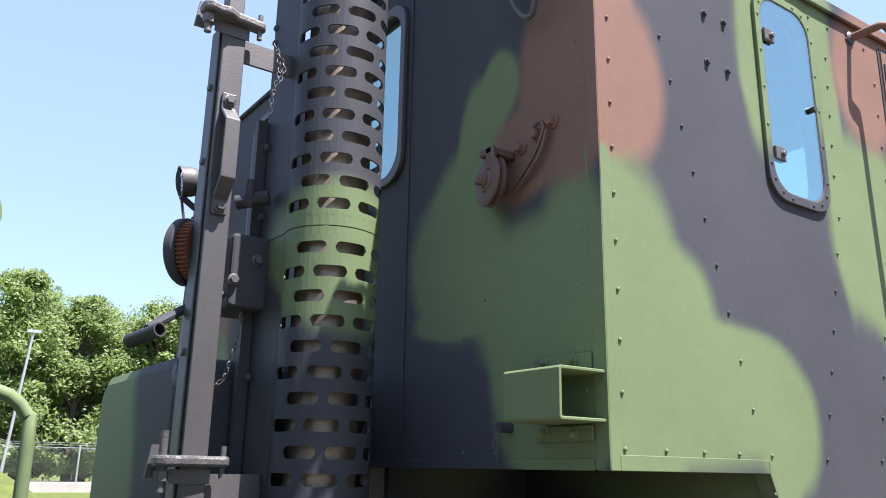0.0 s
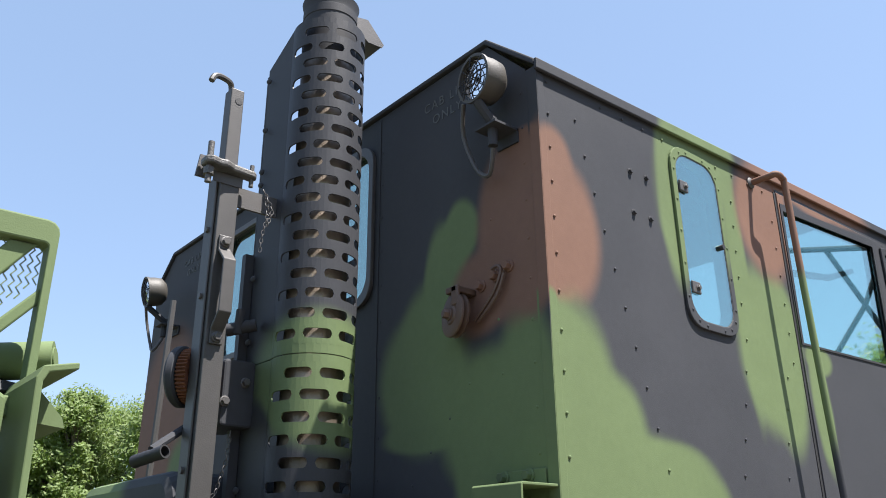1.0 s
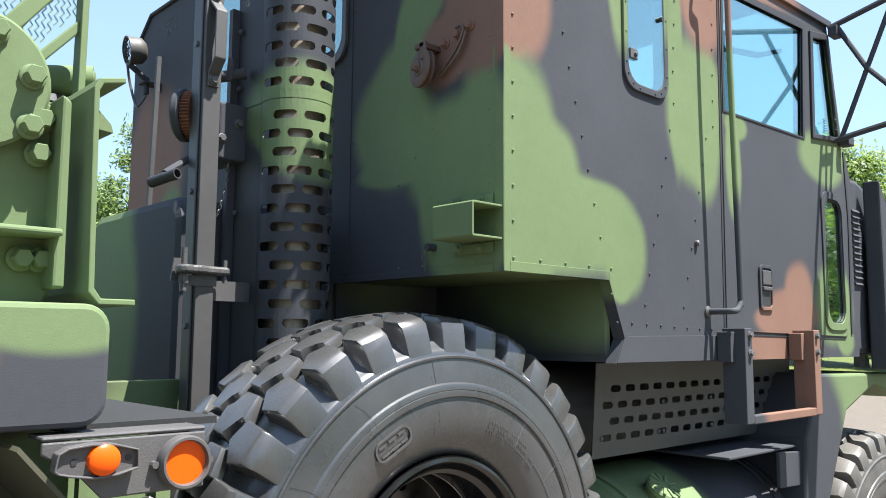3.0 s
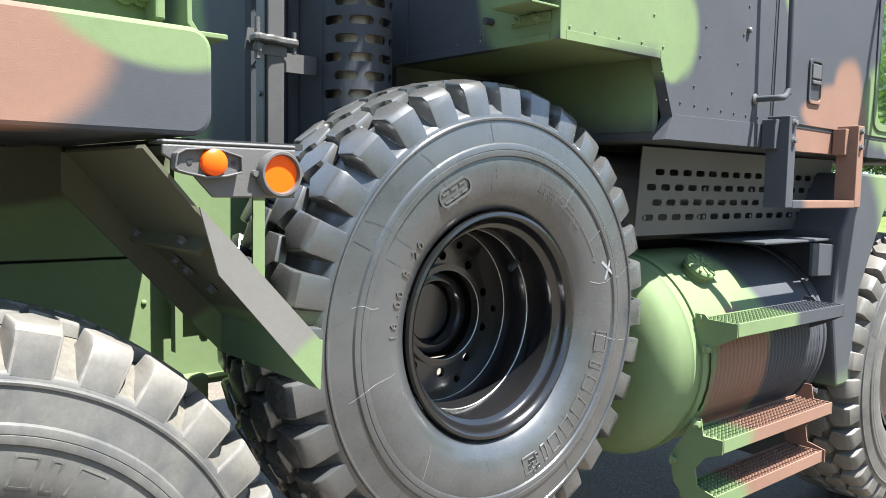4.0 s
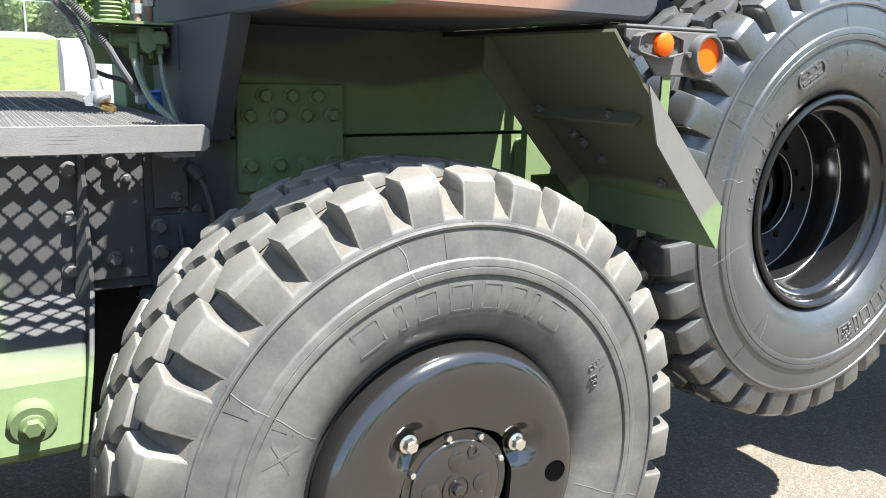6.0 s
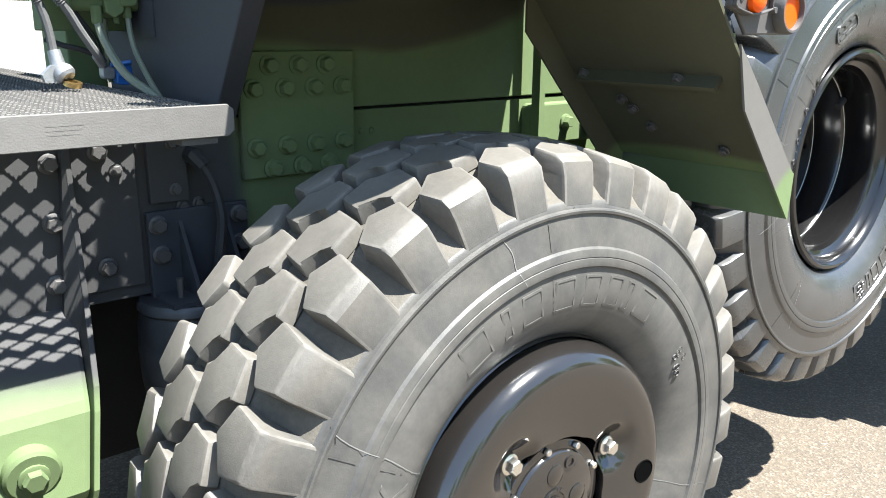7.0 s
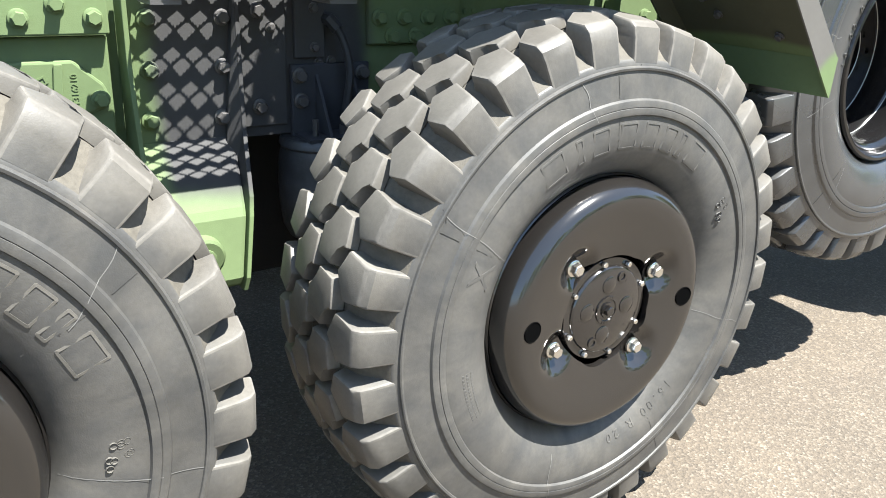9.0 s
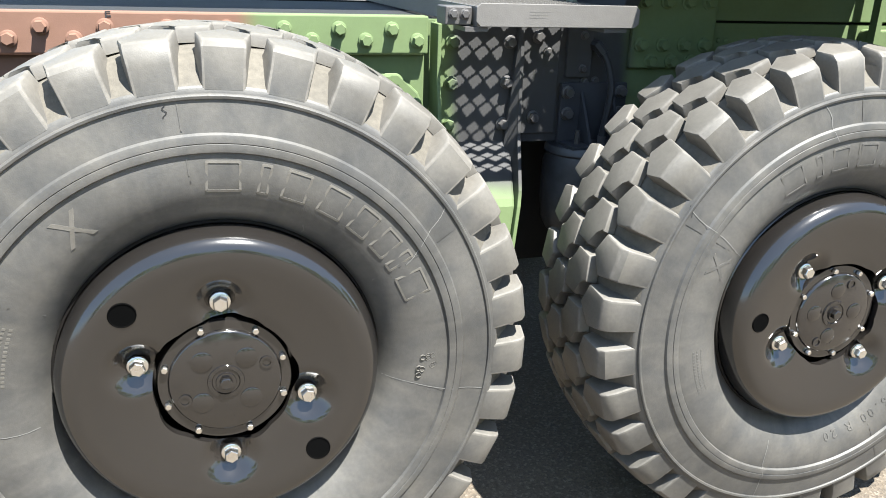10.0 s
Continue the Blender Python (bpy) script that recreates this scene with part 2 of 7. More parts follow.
def lathe(bm, prof, n=48, m=None, close=False):
    """Turns a profile of (radius, height) round the z axis, then sets it at m."""
    rings = []
    for r, h in prof:
        if r < 1e-5:
            rings.append([bm.verts.new((0, 0, h))])
        else:
            rings.append([bm.verts.new((r * math.cos(2 * math.pi * k / n), r * math.sin(2 * math.pi * k / n), h)) for k in range(n)])
    pairs = list(zip(rings, rings[1:])) + ([(rings[-1], rings[0])] if close else [])
    for a, b in pairs:
        for k in range(n):
            j = (k + 1) % n
            if len(a) == 1 and len(b) == 1:
                continue
            if len(a) == 1:
                bm.faces.new((a[0], b[k], b[j]))
            elif len(b) == 1:
                bm.faces.new((a[k], a[j], b[0]))
            else:
                bm.faces.new((a[k], a[j], b[j], b[k]))
    vs = [v for r in rings for v in r]
    if m:
        bmesh.ops.transform(bm, matrix=m, verts=vs)
    return vs


def cyl(bm, a, b, r, n=16, r2=None):
    """A solid round bar from a to b."""
    a, b = Vector(a), Vector(b)
    m = Matrix.Translation(a) @ (b - a).to_track_quat("Z", "Y").to_matrix().to_4x4()
    h = (b - a).length
    return lathe(bm, [(0, 0), (r, 0), (r if r2 is None else r2, h), (0, h)], n, m)


def tube(bm, pts, r, n=10, smooth=0):
    """A round bar bent along points; smooth: points added between two by a spline."""
    P = [Vector(p) for p in pts]
    if smooth:
        Q = []
        for i in range(len(P) - 1):
            p0, p1, p2, p3 = P[max(i - 1, 0)], P[i], P[i + 1], P[min(i + 2, len(P) - 1)]
            for k in range(smooth):
                t = k / smooth
                Q.append(0.5 * ((2 * p1) + (p2 - p0) * t + (2 * p0 - 5 * p1 + 4 * p2 - p3) * t * t + (3 * p1 - p0 - 3 * p2 + p3) * t ** 3))
        P = Q + [P[-1]]
    rings, up = [], None
    for i, p in enumerate(P):
        d = (P[min(i + 1, len(P) - 1)] - P[max(i - 1, 0)]).normalized()
        if up is None:
            up = d.orthogonal().normalized()
        up = (up - d * up.dot(d)).normalized()
        s = d.cross(up)
        rings.append([bm.verts.new(p + r * (up * math.cos(2 * math.pi * k / n) + s * math.sin(2 * math.pi * k / n))) for k in range(n)])
    for a, b in zip(rings, rings[1:]):
        for k in range(n):
            bm.faces.new((a[k], a[(k + 1) % n], b[(k + 1) % n], b[k]))
    bm.faces.new(rings[0][::-1]); bm.faces.new(rings[-1])


def mesh_of(name, bm, material, smooth=True):
    me = bpy.data.meshes.new(name)
    bmesh.ops.recalc_face_normals(bm, faces=bm.faces)
    bm.to_mesh(me); bm.free()
    if smooth:
        me.polygons.foreach_set("use_smooth", [True] * len(me.polygons))
        me.set_sharp_from_angle(angle=radians(38))
    me.materials.append(material)
    return me


def face_to(at, way, turn=0.0):
    """A pose at a place whose z axis points along way."""
    return Matrix.Translation(at) @ Vector(way).to_track_quat("Z", "Y").to_matrix().to_4x4() @ Matrix.Rotation(turn, 4, "Z")


OUT, BACK = (0, -1, 0), (-1, 0, 0)


def bolt_mesh(name, r, h, material, washer=True):
    """A hexagonal bolt head on its washer, pointing along z."""
    bm = B()
    if washer:
        lathe(bm, [(0, 0), (r * 1.3, 0), (r * 1.3, h * 0.22), (r * 1.1, h * 0.3), (0, h * 0.3)], 16)
    lathe(bm, [(0, h * 0.2), (r, h * 0.2), (r, h * 0.88), (r * 0.86, h), (0, h)], 6)
    return mesh_of(name, bm, material)


def rivet_mesh(name, r, material):
    bm = B()
    lathe(bm, [(r, 0), (r * 0.92, r * 0.35), (r * 0.55, r * 0.62), (0, r * 0.72)], 10)
    return mesh_of(name, bm, material)


# ---- wheels ----
def tyre_mesh(name, material, worn, groove, shallow=False, R=0.637):
    """Heavy off-road tyre about the z axis, outer sidewall at z = 0, inner at z = -0.41."""
    bm = B()
    half = [(0.297, -0.066), (0.303, -0.052), (0.314, -0.037), (0.330, -0.022), (0.350, -0.010)]
    if shallow:
        half = [(0.292, -0.062), (0.298, -0.048), (0.309, -0.034), (0.327, -0.020), (0.348, -0.0095)]
    half += [(0.372, -0.003), (0.392, 0.0), (0.416, 0.0005), (0.4325, -0.0008), (0.4345, -0.0012), (0.4372, 0.0044), (0.443, 0.0052), (0.4505, 0.0044), (0.4515, 0.0028), (0.4530, 0.0041), (0.462, 0.0034), (0.466, 0.0022), (0.4695, -0.0030),
             (0.484, -0.0048), (0.504, -0.0077), (0.5240, -0.0108), (0.5255, -0.0072), (0.5300, -0.0064), (0.5325, -0.0078), (0.5336, -0.0128), (0.541, -0.0145), (0.546, -0.018), (0.551, -0.028), (0.570, -0.050), (0.589, -0.070), (0.601, -0.10), (0.609, -0.16), (0.609, -0.205)]
    prof = half + [(r, -0.41 - h) for r, h in half[-2::-1]]
    N = 32
    def P(u, w, r):
        a = u / R
        return (r * math.cos(a), r * math.sin(a), w)
    pitch = 2 * math.pi * R / N
    crown = lambda w: 0.018 * ((w + 0.205) / 0.18) ** 2
    rnd = random.Random(4)
    rounded = []
    def block(rings, f):
        """A tread block from loops of (round, across, radius), top first; the lowest loop flares to the carcass."""
        vs = [[bm.verts.new(P(*f(u, w), r)) for u, w, r in ring] for ring in rings]
        bm.faces.new(vs[0])
        n = len(rings[0])
        for i, (a, b) in enumerate(zip(vs, vs[1:])):
            for p in range(n):
                q = (p + 1) % n
                bm.faces.new((b[p], b[q], a[q], a[p]))
                rounded.append(bm.edges.get((a[p], b[p])))
                if i == 0:
                    rounded.append(bm.edges.get((a[p], a[q])))
    for k in range(N):
        for side in (0, 1):
            c = pitch
            u0 = (k + 0.5 * side) * c
            jit = rnd.uniform(-0.003, 0.003)
            f = (lambda u, w: (u0 + u + jit, w)) if side == 0 else (lambda u, w: (u0 - u + jit, -0.41 - w))
            dr = rnd.uniform(-0.002, 0.001)
            # middle row: slanted blocks with a step in their sides
            hexa = [(-0.44, -0.178), (-0.13, -0.185), (-0.10, -0.207), (0.38, -0.199), (0.45, -0.147), (0.13, -0.137), (0.10, -0.113), (-0.38, -0.124)]
            cu, cw = 0.02, -0.162
            top = [(c * (cu + (u - cu) * 1.0), cw + (w - cw) * 1.0, R - crown(w) + dr) for u, w in hexa]
            low = [(c * (cu + (u - cu) * 1.10), cw + (w - cw) * 1.10, 0.606) for u, w in hexa]
            block([top, low], f)
            # shoulder lug: five-sided on top, its side flush with the tyre's wall, pockets between
            s = 0.5
            lug = [(s - 0.43, -0.098), (s - 0.02, -0.119), (s + 0.38, -0.084), (s + 0.315, -0.040), (s - 0.315, -0.040)]
            cu, cw = s, -0.068
            top = [(c * (cu + (u - cu) * 0.97), cw + (w - cw) * 0.97, R - crown(w) + dr) for u, w in lug]
            edge = [(c * (cu + (u - cu) * 1.0), -0.026 if w > -0.05 else w - 0.002, R - crown(w) - (0.013 if w > -0.05 else 0.020)) for u, w in lug]
            mid2 = [(c * (cu + (u - cu) * 1.01), -0.0205 if w > -0.05 else w - 0.005, R - 0.050 if w > -0.05 else R - 0.036) for u, w in lug]
            low = [(c * (s - 0.46), -0.106, 0.592), (c * (s - 0.02), -0.122, 0.597), (c * (s + 0.42), -0.092, 0.592), (c * (s + 0.335), -0.0138, 0.540), (c * (s - 0.335), -0.0138, 0.540)]
            block([top, edge, mid2, low], f)
    bmesh.ops.bevel(bm, geom=rounded, offset=0.0050, segments=2, profile=0.55, affect="EDGES", material=1)
    old = set(bm.faces)
    lathe(bm, prof, 124)
    for f in bm.faces:
        if f not in old and f.calc_center_median().xy.length > 0.548:
            f.material_index = 2
    # fine moulding seams across the side
    for k, a0 in enumerate((0.5, 1.62, 2.6, 3.9, 5.2)):
        for (r0, r1) in ((0.33, 0.39), (0.40, 0.43), (0.475, 0.52)):
            m = Matrix.Rotation(a0, 4, "Z")
            h = lambda r: np.interp(r, [p[0] for p in half[:28]], [p[1] for p in half[:28]])
            vs = []
            for r in (r0, r1):
                for dw in (-0.0012, 0.0012):
                    vs.append(bm.verts.new(m @ Vector((r, dw, h(r) + 0.0012))))
            bm.faces.new((vs[0], vs[1], vs[3], vs[2]))
    for v in list(bm.verts):      # small unevenness, as of moulded and worn rubber
        if v.co.xy.length > 0.585:
            v.co += v.co.normalized() * (noise.noise(v.co * 22) * 0.0022 + noise.noise(v.co * 70) * 0.0014)
    me = bpy.data.meshes.new(name)
    bmesh.ops.recalc_face_normals(bm, faces=bm.faces)
    bm.to_mesh(me); bm.free()
    me.polygons.foreach_set("use_smooth", [True] * len(me.polygons))
    me.set_sharp_from_angle(angle=radians(36))
    me.materials.append(material); me.materials.append(worn); me.materials.append(groove)
    return me


WALL_R = [0.297, 0.303, 0.314, 0.330, 0.350, 0.372, 0.392, 0.416, 0.434, 0.4375, 0.466, 0.4695, 0.504, 0.524, 0.547]
WALL_H = [-0.066, -0.052, -0.037, -0.022, -0.010, -0.003, 0.0, 0.0005, -0.001, 0.0046, 0.0024, -0.003, -0.0077, -0.0108, -0.018]
def drape(bm):
    """Lays raised marks on the curved side wall of a tyre."""
    for v in bm.verts:
        v.co.z += float(np.interp(v.co.xy.length, WALL_R, WALL_H))


def lettering(name, text, size, radius, angle, lift, material, parent, m, gap=1.0, extrude=0.0012):
    """Raised letters set round a wheel: each letter on its own angle, joined into one mesh."""
    bm = B()
    step = size * 0.72 * gap / radius
    n = len(text)
    for i, ch in enumerate(text):
        if ch == " ":
            continue
        cu = bpy.data.curves.new("letter", "FONT")
        cu.body, cu.size, cu.extrude, cu.align_x, cu.resolution_u = ch, size, extrude, "CENTER", 2
        ob = bpy.data.objects.new("letter", cu)
        me = bpy.data.meshes.new_from_object(ob)
        a = angle - (i - (n - 1) / 2) * step
        t = Matrix.Rotation(a - math.pi / 2, 4, "Z") @ Matrix.Translation((0, radius, lift))
        me.transform(t)
        bm.from_mesh(me)
        bpy.data.objects.remove(ob); bpy.data.curves.remove(cu); bpy.data.meshes.remove(me)
    drape(bm)
    bmesh.ops.transform(bm, matrix=m, verts=bm.verts)
    return part(name, bm, material, parent)


def bars(name, marks, size, radius, angle, lift, material, parent, m):
    """Plain raised frames set round a wheel, in place of a maker's name: each (degrees from the middle, width)."""
    bm = B()
    for off, w in marks:
        t = Matrix.Rotation(angle + radians(off) - math.pi / 2, 4, "Z") @ Matrix.Translation((0, radius, lift))
        ring_prism(bm_t := bmesh.new(), rrect(-w / 2, w / 2, 0, size, 0.003, 2), rrect(-w / 2 + 0.0042, w / 2 - 0.0042, 0.0042, size - 0.0042, 0.0015, 2), "z", -0.001, 0.0013)
        me = bpy.data.meshes.new("bar"); bm_t.to_mesh(me); bm_t.free()
        me.transform(t); bm.from_mesh(me); bpy.data.meshes.remove(me)
    drape(bm)
    bmesh.ops.transform(bm, matrix=m, verts=bm.verts)
    return part(name, bm, material, parent)


NAME = [(31.5, 0.060), (21.3, 0.020), (13.0, 0.046), (2.2, 0.050), (-7.6, 0.044), (-16.4, 0.040), (-22.9, 0.020), (-31.5, 0.054)]
def lathe_part(name, prof, n, material, parent, m, label="", close=False):
    bm = B()
    lathe(bm, prof, n, m, close)
    return part(name, bm, material, parent, label, smooth=True)


# ---- ground and distance ----
def ground_mat():
    m = bpy.data.materials.new("worn_asphalt")
    m.use_nodes = True
    nt = m.node_tree
    L = nt.links.new
    b = nt.nodes["Principled BSDF"]
    geo = nt.nodes.new("ShaderNodeNewGeometry")
    vo = nt.nodes.new("ShaderNodeTexVoronoi"); vo.inputs["Scale"].default_value = 150; vo.inputs["Randomness"].default_value = 1.0
    L(geo.outputs["Position"], vo.inputs["Vector"])
    ra = nt.nodes.new("ShaderNodeValToRGB")
    ra.color_ramp.elements[0].color, ra.color_ramp.elements[1].color = (0.077, 0.063, 0.048, 1), (0.116, 0.093, 0.068, 1)
    ra.color_ramp.elements[0].position, ra.color_ramp.elements[1].position = 0.05, 0.80
    pale = ra.color_ramp.elements.new(0.97); pale.color = (0.165, 0.138, 0.108, 1)
    sp = nt.nodes.new("ShaderNodeSeparateColor")
    L(vo.outputs["Color"], sp.inputs[0]); L(sp.outputs[0], ra.inputs[0])
    finish(nt, b, ra.outputs[0], 0.14, 60.0, 0, 0, 0.16, 0.9)
    bu = nt.nodes.new("ShaderNodeBump"); bu.inputs["Strength"].default_value = 0.6; bu.inputs["Distance"].default_value = 0.004
    L(vo.outputs["Distance"], bu.inputs["Height"]); L(bu.outputs[0], b.inputs["Normal"])
    return m


def hill(x, y):
    """Height of the land: flat round the truck, rising to a bank beyond it."""
    t = min(max((y - 9) / 16, 0), 1)
    s = min(max((5.0 - x) / 2.2, 0), 1)
    t, s = t * t * (3 - 2 * t), s * s * (3 - 2 * s)
    return t * (0.85 + 1.17 * s)


M_ASPHALT = ground_mat()
M_GRASS = mat("mown_grass", (0.066, 0.088, 0.007), 0.9, 0, 0.3, 9, 0.8, 40, 0.3)
M_LEAF = mat("tree_leaves", (0.170, 0.235, 0.080), 0.55, 0, 0.25, 1.5, 0, 0, 0.35)
def let_through(m, colour, share):
    """Lets some light through thin leaves."""
    nt = m.node_tree
    tr = nt.nodes.new("ShaderNodeBsdfTranslucent"); tr.inputs["Color"].default_value = (*colour, 1)
    mx = nt.nodes.new("ShaderNodeMixShader"); mx.inputs[0].default_value = share
    nt.links.new(nt.nodes["Principled BSDF"].outputs[0], mx.inputs[1]); nt.links.new(tr.outputs[0], mx.inputs[2])
    nt.links.new(mx.outputs[0], nt.nodes["Material Output"].inputs["Surface"])
let_through(M_LEAF, (0.26, 0.36, 0.06), 0.48)
M_BARK = mat("bark", (0.10, 0.08, 0.06), 0.9, 0, 0.3, 20, 0.8, 40, 0.3)
M_CONC = mat("pale_concrete", (0.37, 0.34, 0.31), 0.9)

bm = B()
bmesh.ops.create_grid(bm, x_segments=2, y_segments=2, size=900)
tagged(part("ground", bm, M_ASPHALT), "worn grey-brown asphalt yard with pale stones in it", "ground", kind="structure")

bm = B()
xs = [-60 + 3 * i for i in range(20)] + [0.55 * i for i in range(14)] + [8 + 3 * i for i in range(41)]
ys = [9 + 2.5 * i for i in range(18)] + [60, 90, 160]
grid = [[bm.verts.new((x, y, hill(x, y) + 0.01)) for x in xs] for y in ys]
for r0, r1 in zip(grid, grid[1:]):
    for i in range(len(xs) - 1):
        bm.faces.new((r0[i], r0[i + 1], r1[i + 1], r1[i]))
tagged(part("grass", bm, M_GRASS, smooth=True), "mown sunlit grass bank beyond the yard", "grass", kind="stuff")


def tree(x, y, h, w, seed, leaves=290):
    """Broad-leaved tree: tapered trunk, limbs, and a crown of many small leaf clumps with gaps."""
    rnd = random.Random(seed)
    z0 = hill(x, y)
    t = thing("tree", "leafy green broad-leaved tree at the edge of the yard", "tree", (x, y, z0), "trees round the yard")
    bm = B()
    cyl(bm, (x, y, z0 - 0.2), (x + rnd.uniform(-.3, .3), y, z0 + h * 0.75), w * 0.055, 8, w * 0.012)
    lobes = []
    for k in range(112):
        f = rnd.uniform(0.08, 0.97)
        a = rnd.uniform(0, 6.283)
        rr = w * 0.5 * math.sin(math.pi * min(0.97, 0.18 + 0.8 * f)) ** 0.7 * rnd.uniform(0.35, 1.0)
        c = Vector((x + rr * math.cos(a), y + rr * math.sin(a), z0 + h * f))
        lobes.append((c, w * rnd.uniform(0.05, 0.15)))
        cyl(bm, (x, y, z0 + h * f * 0.75), c, w * 0.009, 5, w * 0.002)
    part("trunk", bm, M_BARK, t)
    verts, faces = [], []
    for c, r in lobes:
        for k in range(leaves):
            d = Vector((rnd.gauss(0, 1), rnd.gauss(0, 1), rnd.gauss(0, 1))).normalized() * r * (0.15 + 1.45 * rnd.random() ** 0.75)
            d.z *= 0.70
            p = c + d
            u = Vector((rnd.gauss(0, 1), rnd.gauss(0, 1), rnd.gauss(0, 1))).normalized()
            v = u.orthogonal().normalized()
            s = rnd.uniform(0.055, 0.13) * (h / 9)
            i = len(verts)
            verts += [p - u * s, p + v * s * 0.55, p + u * s, p - v * s * 0.55]
            faces.append((i, i + 1, i + 2, i + 3))
    me = bpy.data.meshes.new("crown")
    me.from_pydata([tuple(v) for v in verts], [], faces)
    me.materials.append(M_LEAF)
    ob = new("crown", me)
    hang(ob, t)
    return t


for i, (x, y, h, w) in enumerate([(5.6, 40, 9.7, 4.6), (8.6, 41, 9.2, 4.6), (1.4, 43, 9.0, 6), (12.0, 40, 9.0, 4.2), (-4, 43, 10, 7), (7.0, 45, 9.6, 6), (3.2, 44, 8.2, 6), (17.0, 38, 12.2, 6.4), (21.5, 38, 10.5, 6), (26, 37, 9.6, 6), (31, 35, 9.4, 6.4), (10.4, 47, 9.4, 6.5),
                                  (44, 21, 11.0, 7), (46, 15, 12.2, 7.5), (47, 8.5, 11, 7), (48, 2, 7.8, 6), (36, 31, 9, 7), (41, 27, 9, 7), (12, 43, 8.5, 8), (15.5, 44, 9, 8), (19.5, 43, 9, 8)]):
    tree(x, y, h, w, i)

for i, (x, y, h, w) in enumerate([(-22, -24, 9, 8), (-13, -27, 10, 9), (-5, -25, 9, 8.5), (3, -28, 11, 9), (11, -25, 9.5, 9), (19, -27, 10.5, 9), (27, -24, 10, 9), (35, -26, 11, 9), (28, -8.5, 8.5, 7), (33, -13, 9, 7.5), (38, -9.5, 9, 7.5)]):
    tree(x, y, h, w, 40 + i, 130)

# fence, lamp post and kerb in the distance
M_GALV = mat("galvanised_wire", (0.45, 0.46, 0.46), 0.45, 0.6, 0.1, 20, 0, 0, 0.1)
fence = thing("chain_fence", "tall galvanised chain-link fence before the trees", "fence", (8, 34, 0.4))
V, Fc = [], []
def wire(a, b, w):
    a, b = Vector(a), Vector(b)
    n = (b - a).cross(Vector((0, 1, 0))).normalized() * w
    i = len(V)
    V.extend([a - n, a + n, b + n, b - n]); Fc.append((i, i + 1, i + 2, i + 3))
FX0, FX1, FY = -16.0, 40.0, 34.0
for k in range(20):
    x = FX0 + k * 2.95
    bm = B(); cyl(bm, (x, FY, hill(x, FY) - 0.1), (x, FY, hill(x, FY) + 1.72), 0.035, 8)
    part("post", bm, M_GALV, fence)
for k in range(int((FX1 - FX0) / 0.5)):
    x = FX0 + 0.5 * k
    z0, z1 = hill(x, FY), hill(x + 0.5, FY)
    for h in (0.05, 1.60, 1.70, 1.78):
        wire((x, FY, z0 + h), (x + 0.5, FY, z1 + h), 0.012 if h < 1.65 else 0.006)
    for j in range(16):
        wire((x, FY, z0 + 0.1 * j), (x + 0.5, FY, z1 + min(0.1 * j + 0.4, 1.6)), 0.0016)
        wire((x, FY, z0 + min(0.1 * j + 0.4, 1.6)), (x + 0.5, FY, z1 + 0.1 * j), 0.0016)
me = bpy.data.meshes.new("wire_mesh"); me.from_pydata([tuple(v) for v in V], [], Fc); me.materials.append(M_GALV)
hang(new("wire_mesh", me), fence)
V.clear(); Fc.clear()
lp = thing("lamp_post", "slender pale lamp post behind the fence", "lamp post", (5.7, 37.0, hill(5.7, 37)))
bm = B(); cyl(bm, (5.3, 37, hill(5.3, 37)), (5.75, 37, 7.2), 0.07, 8, 0.05)
part("pole", bm, M_GALV, lp)
bm = B(); box(bm, 5.5, 6.05, 36.9, 37.1, 7.2, 7.32)
part("lantern", bm, M_GALV, lp)
bm = B()
for k in range(28):
    x = -40 + 3 * k
    z = hill(x, 31.5); z1 = hill(x + 3, 31.5)
    a = [bm.verts.new(p) for p in ((x, 31.0, z - 0.1), (x, 31.0, z + 0.36), (x, 31.5, z + 0.36), (x, 31.5, z - 0.1))]
    b = [bm.verts.new(p) for p in ((x + 3, 31.0, z1 - 0.1), (x + 3, 31.0, z1 + 0.36), (x + 3, 31.5, z1 + 0.36), (x + 3, 31.5, z1 - 0.1))]
    for p in range(3):
        bm.faces.new((a[p], b[p], b[p + 1], a[p + 1]))
bmesh.ops.remove_doubles(bm, verts=bm.verts, dist=0.02)
tagged(part("kerb_wall", bm, M_CONC), "pale low concrete kerb wall along the fence", "kerb", kind="structure")

bm = B()      # pale concrete wall end standing beyond the truck
prism(bm, [(8.0, 0), (8.5, 0), (8.45, 1.50), (8.32, 1.66), (8.10, 1.66), (8.0, 1.52)], "x", 0.18, 1.36)
wall_end = thing("concrete_barrier", "pale sunlit concrete barrier block on the yard beyond the truck", "barrier", (0.77, 8.25, 0))
part("block", bm, M_CONC, wall_end, bevel=0.02)


